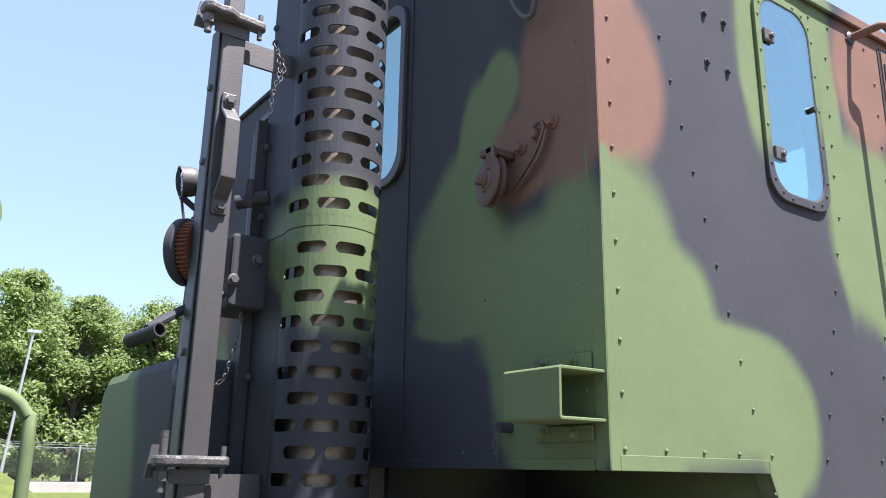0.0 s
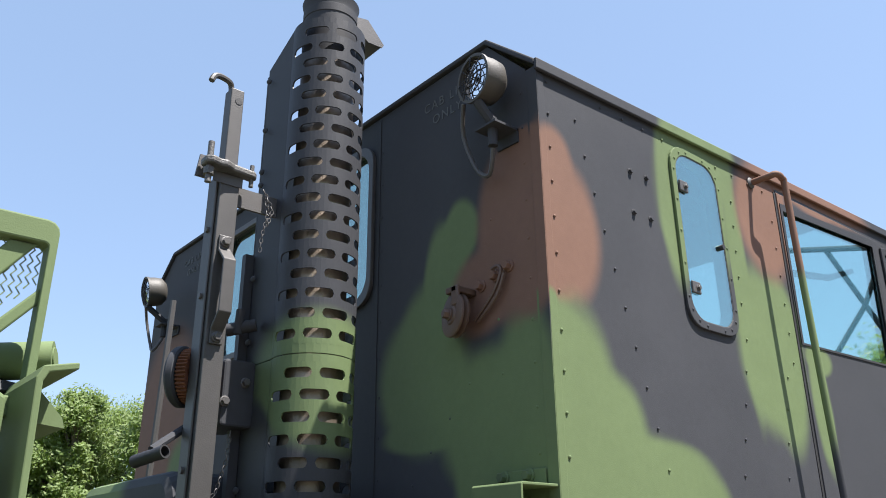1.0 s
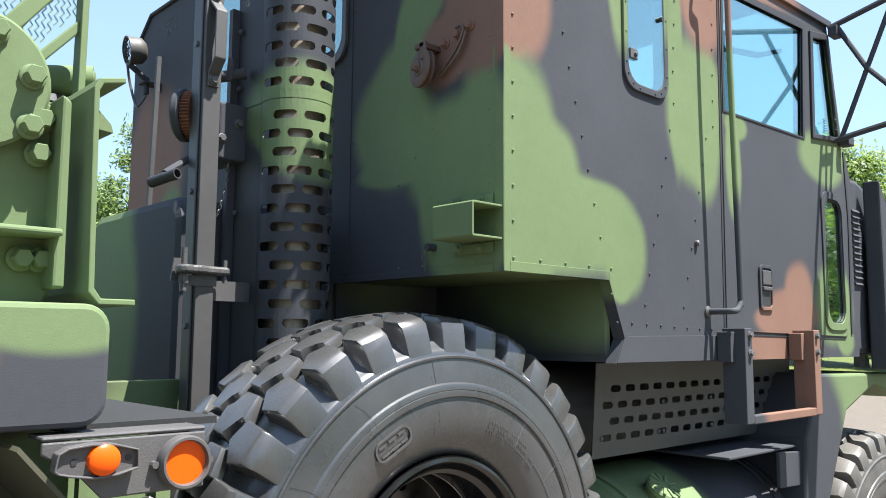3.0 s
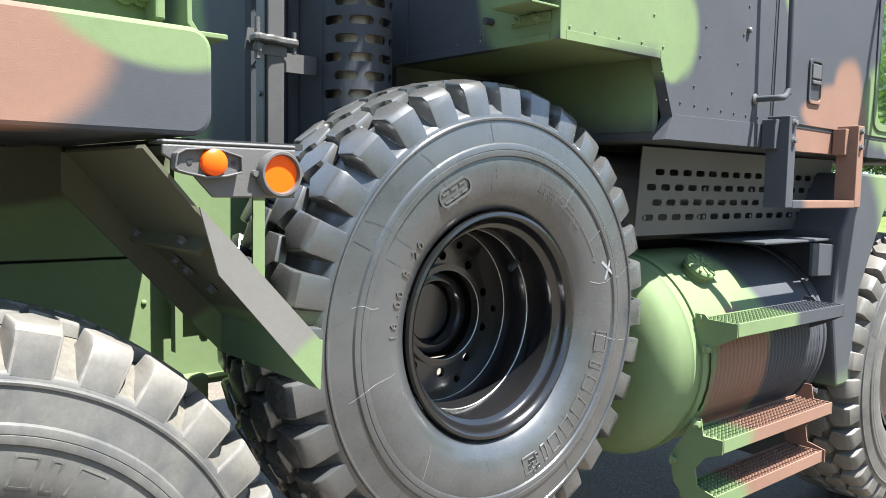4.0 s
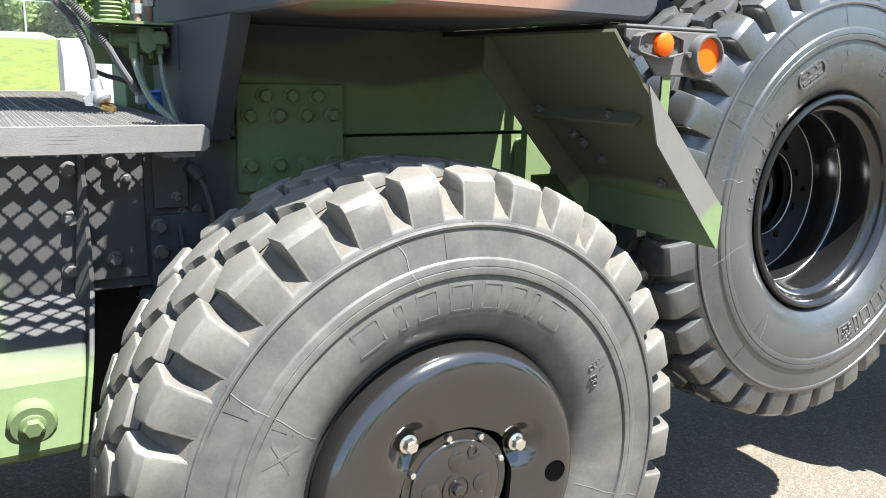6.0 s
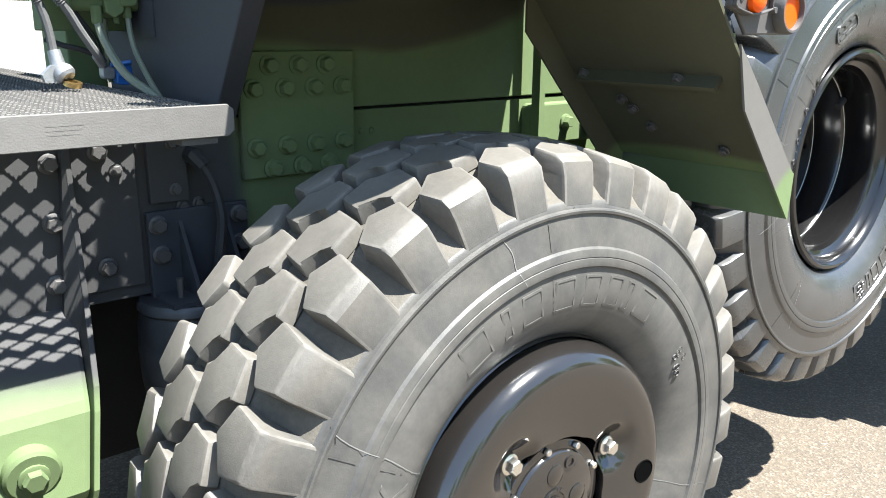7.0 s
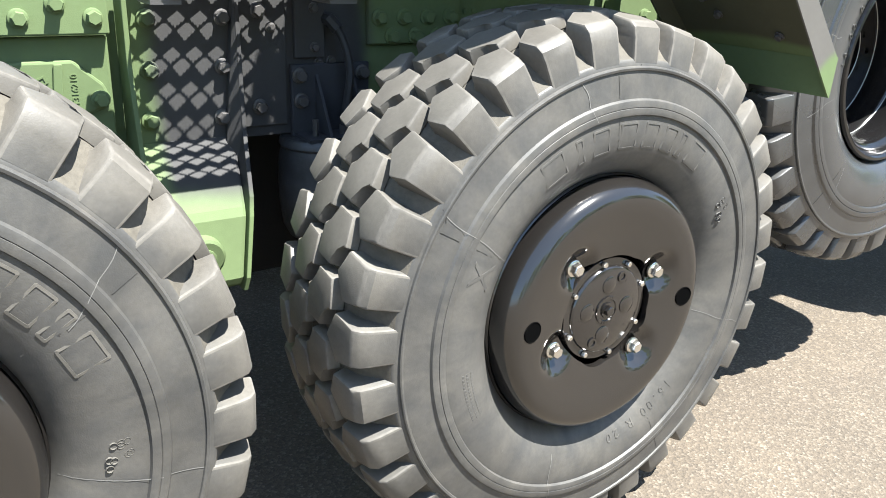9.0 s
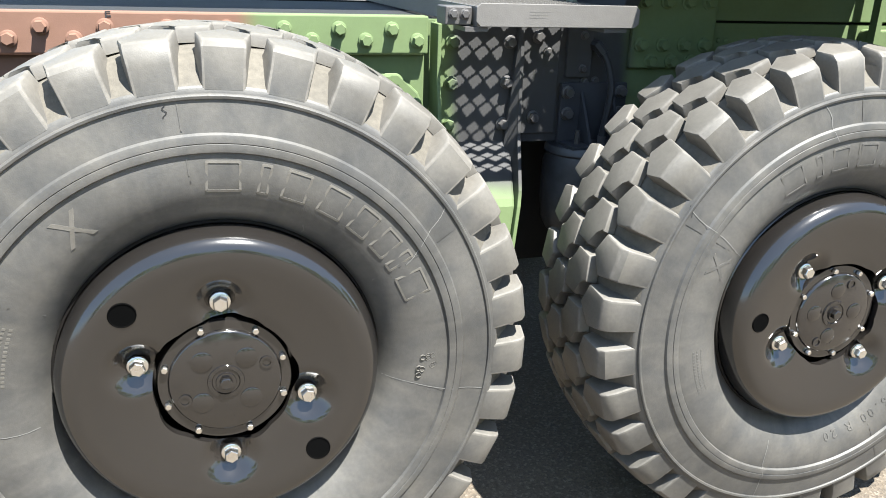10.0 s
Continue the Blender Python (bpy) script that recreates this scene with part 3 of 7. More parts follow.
# ---- the truck: cab ----
truck = thing("army_truck", "heavy military tractor truck in green, brown and black camouflage", "truck", (1.5, 1.2, 0))
CX0, CY0, CY1 = 1.41, 0.055, 2.40      # rear wall, right wall and left wall of the cab
SIDE_REAR = [      # rear half of the side wall
    ("b", (1.486, 0.05, 2.584), (0.115, 0.5, 0.173)),
    ("b", (1.435, 0.05, 2.470), (0.064, 0.5, 0.085)),
    ("b", (1.447, 0.05, 2.741), (0.076, 0.5, 0.092)),
    ("g", (1.485, 0.05, 1.889), (0.130, 0.5, 0.095)),
    ("g", (1.678, 0.05, 1.980), (0.307, 0.5, 0.140)),
    ("g", (1.448, 0.05, 2.277), (0.077, 0.5, 0.121)),
    ("g", (1.401, 0.05, 2.366), (0.040, 0.5, 0.050)),
    ("g", (1.497, 0.05, 2.119), (0.125, 0.5, 0.282)),
    ("g", (1.924, 0.05, 1.927), (0.109, 0.5, 0.144)),
    ("g", (1.906, 0.05, 1.824), (0.056, 0.5, 0.055)),
    ("g", (1.593, 0.05, 2.119), (0.123, 0.5, 0.127)),
    ("g", (1.671, 0.05, 2.063), (0.279, 0.5, 0.056)),
]
SIDE_MIDDLE = [      # round the small window and the grab rail
    ("g", (2.163, 0.05, 2.960), (0.110, 0.5, 0.130)),
    ("g", (2.039, 0.05, 2.800), (0.167, 0.5, 0.260)),
    ("g", (1.929, 0.05, 2.790), (0.060, 0.5, 0.260)),
    ("g", (2.237, 0.05, 2.599), (0.048, 0.5, 0.382)),
    ("g", (2.425, 0.05, 2.503), (0.102, 0.5, 0.163)),
    ("g", (2.317, 0.05, 2.428), (0.134, 0.5, 0.239)),
    ("g", (2.409, 0.05, 2.368), (0.109, 0.5, 0.228)),
    ("b", (2.523, 0.05, 2.962), (0.057, 0.5, 0.076)),
    ("b", (2.415, 0.05, 2.840), (0.145, 0.5, 0.187)),
]
SIDE_DOOR = [      # the door and the front corner
    ("b", (2.80, 0.05, 3.02), (0.40, 0.5, 0.055)),
    ("g", (2.594, 0.05, 2.292), (0.053, 0.5, 0.199)),
    ("g", (2.623, 0.05, 2.433), (0.083, 0.5, 0.049)),
    ("g", (3.517, 0.05, 2.490), (0.123, 0.5, 0.058)),
    ("g", (3.380, 0.05, 2.430), (0.224, 0.5, 0.109)),
    ("g", (3.560, 0.05, 2.740), (0.090, 0.5, 0.200)),
    ("g", (3.557, 0.05, 1.676), (0.087, 0.5, 0.068)),
    ("g", (3.437, 0.05, 1.819), (0.207, 0.5, 0.165)),
    ("b", (3.095, 0.05, 1.835), (0.123, 0.5, 0.143)),
    ("b", (3.033, 0.05, 1.773), (0.223, 0.5, 0.089)),
    ("b", (2.865, 0.05, 1.739), (0.145, 0.5, 0.056)),
    ("b", (2.950, 0.05, 1.640), (0.330, 0.5, 0.060)),
]
REAR_WALL = [
    ("g", (1.41, 0.256, 2.158), (0.5, 0.175, 0.159)),
    ("g", (1.41, 0.272, 2.066), (0.5, 0.095, 0.216)),
    ("g", (1.41, 0.475, 2.148), (0.5, 0.176, 0.047)),
    ("g", (1.41, 0.091, 2.024), (0.5, 0.060, 0.195)),
    ("g", (1.41, 0.333, 2.637), (0.5, 0.067, 0.090)),
    ("g", (1.41, 0.129, 2.150), (0.5, 0.103, 0.248)),
    ("g", (1.41, 0.493, 2.281), (0.5, 0.176, 0.180)),
    ("g", (1.41, 0.424, 2.470), (0.5, 0.063, 0.205)),
    ("g", (1.41, 0.382, 2.565), (0.5, 0.070, 0.120)),
    ("g", (1.41, 0.172, 1.903), (0.5, 0.135, 0.100)),
    ("g", (1.41, 0.473, 2.332), (0.5, 0.117, 0.190)),
    ("b", (1.41, 0.264, 2.457), (0.5, 0.114, 0.102)),
    ("b", (1.41, 0.062, 2.620), (0.5, 0.040, 0.210)),
    ("b", (1.41, 0.110, 2.781), (0.5, 0.080, 0.056)),
    ("b", (1.41, 0.104, 2.483), (0.5, 0.081, 0.117)),
    ("b", (1.41, 0.164, 2.586), (0.5, 0.106, 0.218)),
]
M_CAB = camo("cab_camouflage", "k", SIDE_REAR + SIDE_MIDDLE + SIDE_DOOR, warp=0.026, soft=0.22)
M_REAR = camo("cab_rear_camouflage", "k", REAR_WALL + [("b", (1.41, 2.16, 2.35), (0.5, 0.30, 0.42)), ("g", (1.41, 1.95, 2.05), (0.5, 0.14, 0.25))], warp=0.026, soft=0.20)
M_PAN = camo("floor_pan_camouflage", "k", [("g", (1.62, 0.05, 1.85), (0.42, 0.75, 0.25))], warp=0.05)

side = [(CX0, 1.84), (1.85, 1.84), (1.915, 1.675), (1.875, 1.605), (3.70, 1.605), (3.80, 2.15), (3.62, 2.54), (3.50, 3.055), (CX0, 2.985)]
WIN = rrect(1.957, 2.157, 2.443, 2.932, 0.062)      # small window behind the door
DW = [(2.56, 2.92), (2.545, 2.475), (3.19, 2.495), (3.235, 2.962)]
VENT = [(3.31, 2.945), (3.29, 2.515), (3.545, 2.545), (3.47, 2.975)]
NW = rrect(3.365, 3.545, 1.745, 2.265, 0.06)


def sheet(bm, outline, holes, axis, at, thick):
    """A flat wall with true openings: outline and holes as loops, drawn out along an axis by its thickness."""
    def v(p, h):
        a, b = p
        return {"x": (h, a, b), "y": (a, h, b), "z": (a, b, h)}[axis]
    edges = []
    for loop in [outline] + holes:
        vs = [bm.verts.new(v(p, at)) for p in loop]
        edges += [bm.edges.new((vs[i], vs[(i + 1) % len(vs)])) for i in range(len(vs))]
    r = bmesh.ops.triangle_fill(bm, use_beauty=True, use_dissolve=False, edges=edges)
    faces = [f for f in r["geom"] if isinstance(f, bmesh.types.BMFace)]
    d = Vector({"x": (thick, 0, 0), "y": (0, thick, 0), "z": (0, 0, thick)}[axis])
    ex = bmesh.ops.extrude_face_region(bm, geom=faces)
    bmesh.ops.translate(bm, vec=d, verts=[g for g in ex["geom"] if isinstance(g, bmesh.types.BMVert)])


bm = B()
sheet(bm, side, [WIN, DW, VENT, NW], "y", CY0, 0.035)
cab_side = part("side_wall", bm, M_CAB, truck)
RW1, RW2 = rrect(0.736, 1.06, 2.56, 3.03, 0.07), rrect(1.395, 1.72, 2.56, 3.03, 0.07)
rear = [(CY0 + 0.035, 1.84), (CY1, 1.84), (CY1, 2.99), (CY1 - 0.17, 3.126), (CY0 + 0.165, 3.126), (CY0 + 0.035, 2.990)]
bm = B()
sheet(bm, rear, [[(y, z) for y, z in RW1], [(y, z) for y, z in RW2]], "x", CX0, 0.035)
cab_rear = part("rear_wall", bm, M_REAR, truck)
bm = B()
def rise(bm):
    """The roof climbs a little towards the front."""
    for v in bm.verts:
        v.co.z += (v.co.x - CX0) * 0.034
prism(bm, [(CY1, 2.990), (CY1 - 0.17, 3.130), (CY0 + 0.165, 3.130), (CY0 - 0.004, 2.980), (CY0 - 0.004, 2.999), (CY0 + 0.160, 3.144), (CY1 - 0.165, 3.144), (CY1 + 0.01, 3.004)], "x", CX0 - 0.012, 3.52)
rise(bm)
part("roof", bm, M_CAB, truck, bevel=0.004)
bm = B()
box(bm, CX0 - 0.012, 3.53, CY0 - 0.014, CY0 - 0.0045, 2.966, 2.997)
rise(bm)
part("gutter", bm, M_CAB, truck, bevel=0.003)
# floor of the cab and the wheel recess under its rear
bm = B()
box(bm, CX0 + 0.036, 1.86, CY0 + 0.036, 0.80, 1.846, 1.866)
box(bm, 1.88, 3.66, CY0 + 0.036, CY1, 1.607, 1.63)
box(bm, 1.875, 1.90, CY0 + 0.036, CY1, 1.63, 1.866)
box(bm, CX0 + 0.036, 1.875, 0.80, 0.82, 1.30, 1.866)
part("floor_pan", bm, M_PAN, truck)
bm = B()
sheet(bm, [(CX0 + 0.04, 1.87), (3.66, 1.87), (3.5, 3.03), (CX0 + 0.04, 2.985)], [WIN, DW], "y", CY1 - 0.03, 0.03)
part("far_side_wall", bm, M_CAB, truck)
bm = B()
prism(bm, [(3.68, 1.61), (4.55, 1.61), (4.6, 2.05), (4.35, 2.28), (3.80, 2.42), (3.72, 2.2)], "y", CY0 + 0.02, CY1)
part("nose", bm, M_BLACK, truck, bevel=0.03)

pane = lambda nm, loop, par, y=CY0 + 0.002: (lambda bm: (prism(bm, loop, "y", y, y + 0.005), part(nm, bm, M_GLASS, par))[1])(B())
pane("pane", rrect(1.953, 2.161, 2.439, 2.936, 0.064), cab_side, CY0 - 0.0066)
pane("pane", DW, cab_side)
pane("pane", VENT, cab_side)
pane("pane", NW, cab_side)
for RW in (RW1, RW2):
    bm = B(); prism(bm, RW, "x", CX0 + 0.012, CX0 + 0.017)
    part("pane", bm, M_GLASS, cab_rear)


# ---- cab fittings ----
RIV = rivet_mesh("rivet", 0.0040, M_CAB)
BOLT_S = bolt_mesh("small_bolt", 0.0065, 0.008, M_CAB)
def rivets(spots, way, parent, mesh=RIV):
    for p in spots:
        put("rivet", mesh, face_to(p, way, random.random() * 3), parent)
def line(a, b, n):
    return [tuple(a[i] + (b[i] - a[i]) * k / (n - 1) for i in range(3)) for k in range(n)]
YS = CY0 - 0.001
spots = line((1.4445, YS, 1.967), (1.4445, YS, 2.951), 12) + line((1.446, YS, 1.8735), (1.861, YS, 1.8725), 5)
spots += line((1.544, YS, 2.88), (1.812, YS, 1.958), 11) + line((1.65, YS, 2.955), (2.45, YS, 2.955), 10)
spots += line((2.245, YS, 2.86), (2.219, YS, 2.536), 5) + line((2.219, YS, 2.43), (2.030, YS, 1.775), 8)
spots += line((2.485, YS, 2.86), (2.470, YS, 2.40), 6) + line((2.420, YS, 2.35), (2.250, YS, 1.775), 7) + line((1.96, YS, 1.72), (2.42, YS, 1.705), 7)
spots += line((1.86, YS, 1.80), (1.885, YS, 1.72), 2) + line((2.62, YS, 2.10), (3.19, YS, 2.092), 8)
spots += line((2.60, YS, 2.455), (3.15, YS, 2.475), 7) + line((2.56, YS, 1.725), (3.25, YS, 1.715), 9)
rivets(spots, OUT, cab_side)
XR = CX0 + 0.001
spots = line((XR, 0.108, 2.93), (XR, 0.104, 1.97), 11) + line((XR, 0.235, 2.76), (XR, 0.205, 2.25), 5)
spots += line((XR, 0.316, 2.246), (XR, 0.53, 2.031), 4) + line((XR, 0.68, 3.0), (XR, 0.675, 1.95), 11) + line((XR, 0.15, 1.868), (XR, 0.66, 1.868), 6)
rivets(spots, BACK, cab_rear)
for x, z in ((1.752, 2.805), (1.821, 2.807), (1.751, 2.688), (1.822, 2.688)):
    put("bolt", BOLT_S, face_to((x - 0.0, CY0, z), OUT), cab_side)

# corner angles and lapped skins, a little proud of the walls
bm = B()
box(bm, CX0 - 0.0005, 1.432, CY0 - 0.003, CY0 - 0.0005, 1.838, 2.965)
part("corner_strip", bm, M_CAB, truck, bevel=0.001)
bm = B()
box(bm, CX0 - 0.003, CX0 - 0.0005, CY0 - 0.003, CY0 + 0.027, 1.838, 2.980)
part("corner_strip", bm, M_REAR, truck, bevel=0.001)
bm = B()
box(bm, 1.4325, 1.846, CY0 - 0.003, CY0 - 0.0005, 1.838, 1.864)
part("bottom_strip", bm, M_CAB, truck, bevel=0.001)
bm = B()
prism(bm, [(1.846, 1.862), (1.846, 1.838), (1.917, 1.675), (1.88, 1.606), (2.49, 1.606), (2.49, 1.688), (1.935, 1.682), (1.868, 1.85)], "y", CY0 - 0.0035, CY0 - 0.0005)
part("sill_strip", bm, M_CAB, truck, bevel=0.001)
bm = B()
box(bm, CX0 - 0.003, CX0 - 0.0005, CY0 + 0.034, 0.80, 1.838, 1.857)
box(bm, CX0 - 0.002, CX0 - 0.0003, 0.690, 0.715, 1.86, 3.12)
part("rear_lap", bm, M_REAR, truck, bevel=0.0008)


def window_trim(parent, loop_in, grow, axis, at, proud, material, name="window_frame"):
    """A raised frame round a window; loop_in is its opening."""
    cx = sum(p[0] for p in loop_in) / len(loop_in); cz = sum(p[1] for p in loop_in) / len(loop_in)
    out = []
    for a, b in loop_in:
        d = math.hypot(a - cx, b - cz)
        w = max(abs(a - cx), 1e-6); h = max(abs(b - cz), 1e-6)
        out.append((a + math.copysign(grow * min(1, 4 * w / d), a - cx), b + math.copysign(grow * min(1, 2.2 * h / d), b - cz)))
    bm = B()
    ring_prism(bm, out, loop_in, axis, at - proud, at)
    return part(name, bm, material, parent, bevel=0.002)


window_trim(cab_side, rrect(1.958, 2.156, 2.444, 2.931, 0.060), 0.006, "y", CY0 - 0.0068, 0.0008, M_GREYPAINT, "seal")
window_trim(cab_side, rrect(1.956, 2.158, 2.442, 2.933, 0.062), 0.021, "y", CY0 - 0.0005, 0.0085, M_CAB)
window_trim(cab_side, NW, 0.030, "y", CY0 - 0.0065, 0.006, M_CAB)
window_trim(cab_side, rrect(3.370, 3.540, 1.750, 2.260, 0.056), 0.004, "y", CY0 + 0.0015, 0.008, M_SEAL, "seal")
for RW in (RW1, RW2):
    window_trim(cab_rear, RW, 0.022, "x", CX0 - 0.0005, 0.012, M_GREYPAINT)
rv = [p for p in rrect(1.9455, 2.1685, 2.4315, 2.9435, 0.070, 3)]
for k in range(len(rv)):
    a, b = rv[k], rv[(k + 1) % len(rv)]
    n = max(1, round(math.hypot(b[0] - a[0], b[1] - a[1]) / 0.085))
    for i in range(n):
        put("rivet", RIV, face_to((a[0] + (b[0] - a[0]) * i / n, CY0 - 0.0088, a[1] + (b[1] - a[1]) * i / n), OUT), cab_side)
HB = bolt_mesh("hinge_bolt", 0.0065, 0.007, M_GREYPAINT)
for z in (2.826, 2.530):      # hinges of the small window
    bm = B(); box(bm, 1.960, 1.998, CY0 - 0.0145, CY0 - 0.0070, z - 0.017, z + 0.017)
    h = part("hinge", bm, M_GREYPAINT, cab_side, bevel=0.003)
    put("bolt", HB, face_to((1.984, CY0 - 0.0145, z), OUT), h)
bm = B(); cyl(bm, (2.138, CY0 - 0.006, 2.683), (2.138, CY0 - 0.018, 2.683), 0.008, 12)
part("catch", bm, M_SEAL, cab_side, smooth=True)

# door
bm = B()
door_out = [(2.515, 1.703), (3.555, 1.69), (3.60, 2.20), (3.575, 2.50), (3.49, 2.995), (2.535, 2.975)]
sheet(bm, door_out, [[(2.548, 2.925), (2.535, 2.47), (3.20, 2.49), (3.245, 2.968)], [(3.30, 2.955), (3.28, 2.507), (3.555, 2.537), (3.475, 2.985)], rrect(3.360, 3.550, 1.74, 2.27, 0.06)], "y", CY0 - 0.006, 0.0055)
door = part("door", bm, M_CAB, truck, bevel=0.002)
bm = B()
ring_prism(bm, [(2.541, 2.937), (2.529, 2.464), (3.207, 2.484), (3.257, 2.98)], [(2.554, 2.913), (2.541, 2.471), (3.190, 2.491), (3.229, 2.954)], "y", CY0 - 0.009, CY0 - 0.0065)
part("window_seal", bm, M_SEAL, door)
bm = B()
ring_prism(bm, [(3.292, 2.965), (3.272, 2.50), (3.567, 2.532), (3.482, 2.995)], [(3.318, 2.938), (3.298, 2.523), (3.538, 2.549), (3.464, 2.966)], "y", CY0 - 0.016, CY0 - 0.0065)
part("vent_frame", bm, M_SEAL, door, bevel=0.003)
bm = B()      # sun strip and lower edge of the drop window
prism(bm, [(2.56, 2.735), (2.56, 2.715), (2.95, 2.775), (3.16, 2.85), (3.15, 2.865), (2.94, 2.795)], "y", CY0 + 0.05, CY0 + 0.06)
part("glass_edge", bm, M_SEAL, door)
bm = B()
ring_prism(bm, rrect(2.755, 2.860, 1.78, 1.945, 0.02, 3), rrect(2.768, 2.847, 1.793, 1.932, 0.014, 3), "y", CY0 - 0.014, CY0 - 0.0065)
latch = part("door_handle", bm, M_CAB, door, bevel=0.002)
bm = B(); box(bm, 2.765, 2.85, CY0 - 0.008, CY0 - 0.0066, 1.79, 1.93)
part("recess", bm, M_SEAL, latch)
bm = B(); box(bm, 2.774, 2.842, CY0 - 0.016, CY0 - 0.009, 1.872, 1.925); box(bm, 2.774, 2.842, CY0 - 0.018, CY0 - 0.009, 1.852, 1.866)
part("paddle", bm, M_GREYPAINT, latch, bevel=0.003)
bm = B()      # dark joint round the door
for a, b in zip(door_out, door_out[1:] + door_out[:1]):
    d = Vector((b[0] - a[0], 0, b[1] - a[1])).normalized(); n = Vector((-d.z, 0, d.x))
    q = [(a[0], a[1]), (b[0], b[1]), (b[0] - n.x * 0.012, b[1] - n.z * 0.012), (a[0] - n.x * 0.012, a[1] - n.z * 0.012)]
    prism(bm, q, "y", CY0 - 0.0022, CY0 - 0.0006)
part("door_joint", bm, M_SEAL, truck)

# grab rail beside the door
bm = B()
tube(bm, [(2.380, CY0, 2.962), (2.380, -0.012, 2.963), (2.390, -0.03, 2.966), (2.415, -0.033, 2.958), (2.428, -0.033, 2.92), (2.432, -0.033, 2.6), (2.452, -0.033, 1.85), (2.448, -0.033, 1.795), (2.43, -0.033, 1.772), (2.408, -0.033, 1.766), (2.398, -0.02, 1.765), (2.396, CY0, 1.765)], 0.0105, 10, smooth=3)
rail = part("grab_rail", bm, M_CAB, truck, smooth=True)
for x, z in ((2.380, 2.962), (2.396, 1.765)):
    bm = B(); lathe(bm, [(0, 0), (0.019, 0), (0.019, 0.004), (0.011, 0.010), (0, 0.010)], 14, face_to((x, CY0 - 0.001, z), OUT))
    part("rail_foot", bm, M_GREYPAINT, rail, smooth=True)
bm = B(); lathe(bm, [(0, 0), (0.010, 0), (0.010, 0.008), (0.006, 0.012), (0, 0.012)], 10, face_to((2.335, CY0 - 0.001, 1.985), OUT))
part("plug", bm, M_GREYPAINT, cab_side, smooth=True)

# louvres at the front edge, pillar trim, roof edge strip
for k in range(13):
    bm = B()
    z = 2.255 - k * 0.027
    prism(bm, [(CY0 - 0.001, z), (CY0 - 0.011, z - 0.012), (CY0 - 0.001, z - 0.017)], "x", 3.685, 3.765)
    part("louvre", bm, M_CAB, cab_side)
bm = B(); prism(bm, [(3.615, 1.70), (3.63, 1.70), (3.655, 2.2), (3.63, 2.5), (3.615, 2.5), (3.638, 2.2)], "y", CY0 - 0.004, CY0 - 0.0006)
part("pillar_seam", bm, M_SEAL, cab_side)
bm = B()
prism(bm, [(3.83, 1.55), (4.6, 1.55), (4.5, 2.15), (4.0, 2.20), (3.83, 2.40)], "y", -0.02, CY0 + 0.0)
part("nose_panel", bm, M_BLACK, truck, bevel=0.01)

# mirror arms
bm = B()
A0, A2, L0, L2, X0 = (3.50, 0.045, 3.030), (3.50, -0.42, 3.150), (3.50, 0.045, 2.528), (3.50, -0.42, 2.602), (3.50, -0.103, 2.818)
tube(bm, [A0, (3.50, -0.204, 3.094), A2], 0.013, 8); tube(bm, [L0, (3.50, -0.104, 2.553), L2], 0.013, 8)
tube(bm, [(3.50, 0.010, 3.030), X0, (3.50, -0.30, 2.590)], 0.011, 8)
tube(bm, [(3.505, 0.012, 2.540), (3.505, -0.103, 2.818), (3.505, -0.22, 3.098)], 0.011, 8)
tube(bm, [A2, L2], 0.012, 8)
arms = part("mirror_arm", bm, M_BLACK, truck, smooth=True)
bm = B(); prism(bm, rrect(-0.62, -0.40, 2.72, 3.08, 0.03, 4), "x", 3.47, 3.53)
part("mirror_head", bm, M_BLACK, arms, bevel=0.01)
bm = B(); box(bm, 3.47, 3.54, 0.0, CY0 - 0.017, 2.985, 3.03)
part("mirror_bracket", bm, M_BLACK, arms, bevel=0.004)
bm = B(); box(bm, 3.55, 3.61, 0.0, CY0 - 0.008, 2.515, 2.555)
part("mirror_bracket", bm, M_BLACK, arms, bevel=0.004)
bm = B(); tube(bm, [(3.50 + 0.006 * math.cos(k * 0.9), CY0 - 0.02 - 0.006 * math.sin(k * 0.9), 2.57 + 0.0016 * k) for k in range(40)], 0.0022, 5)
part("spring", bm, M_SEAL, arms)

# seat seen through the small window
bm = B(); prism(bm, rrect(2.05, 2.30, 1.66, 2.62, 0.07), "y", 0.35, 0.80)
seat = thing("cab_seat", "black padded seat inside the cab", "seat", (2.2, 0.55, 1.63))
part("backrest", bm, M_DARK, seat, bevel=0.03)
bm = B(); box(bm, 2.2, 2.75, 0.35, 0.80, 1.632, 1.99)
part("cushion", bm, M_DARK, seat, bevel=0.05)

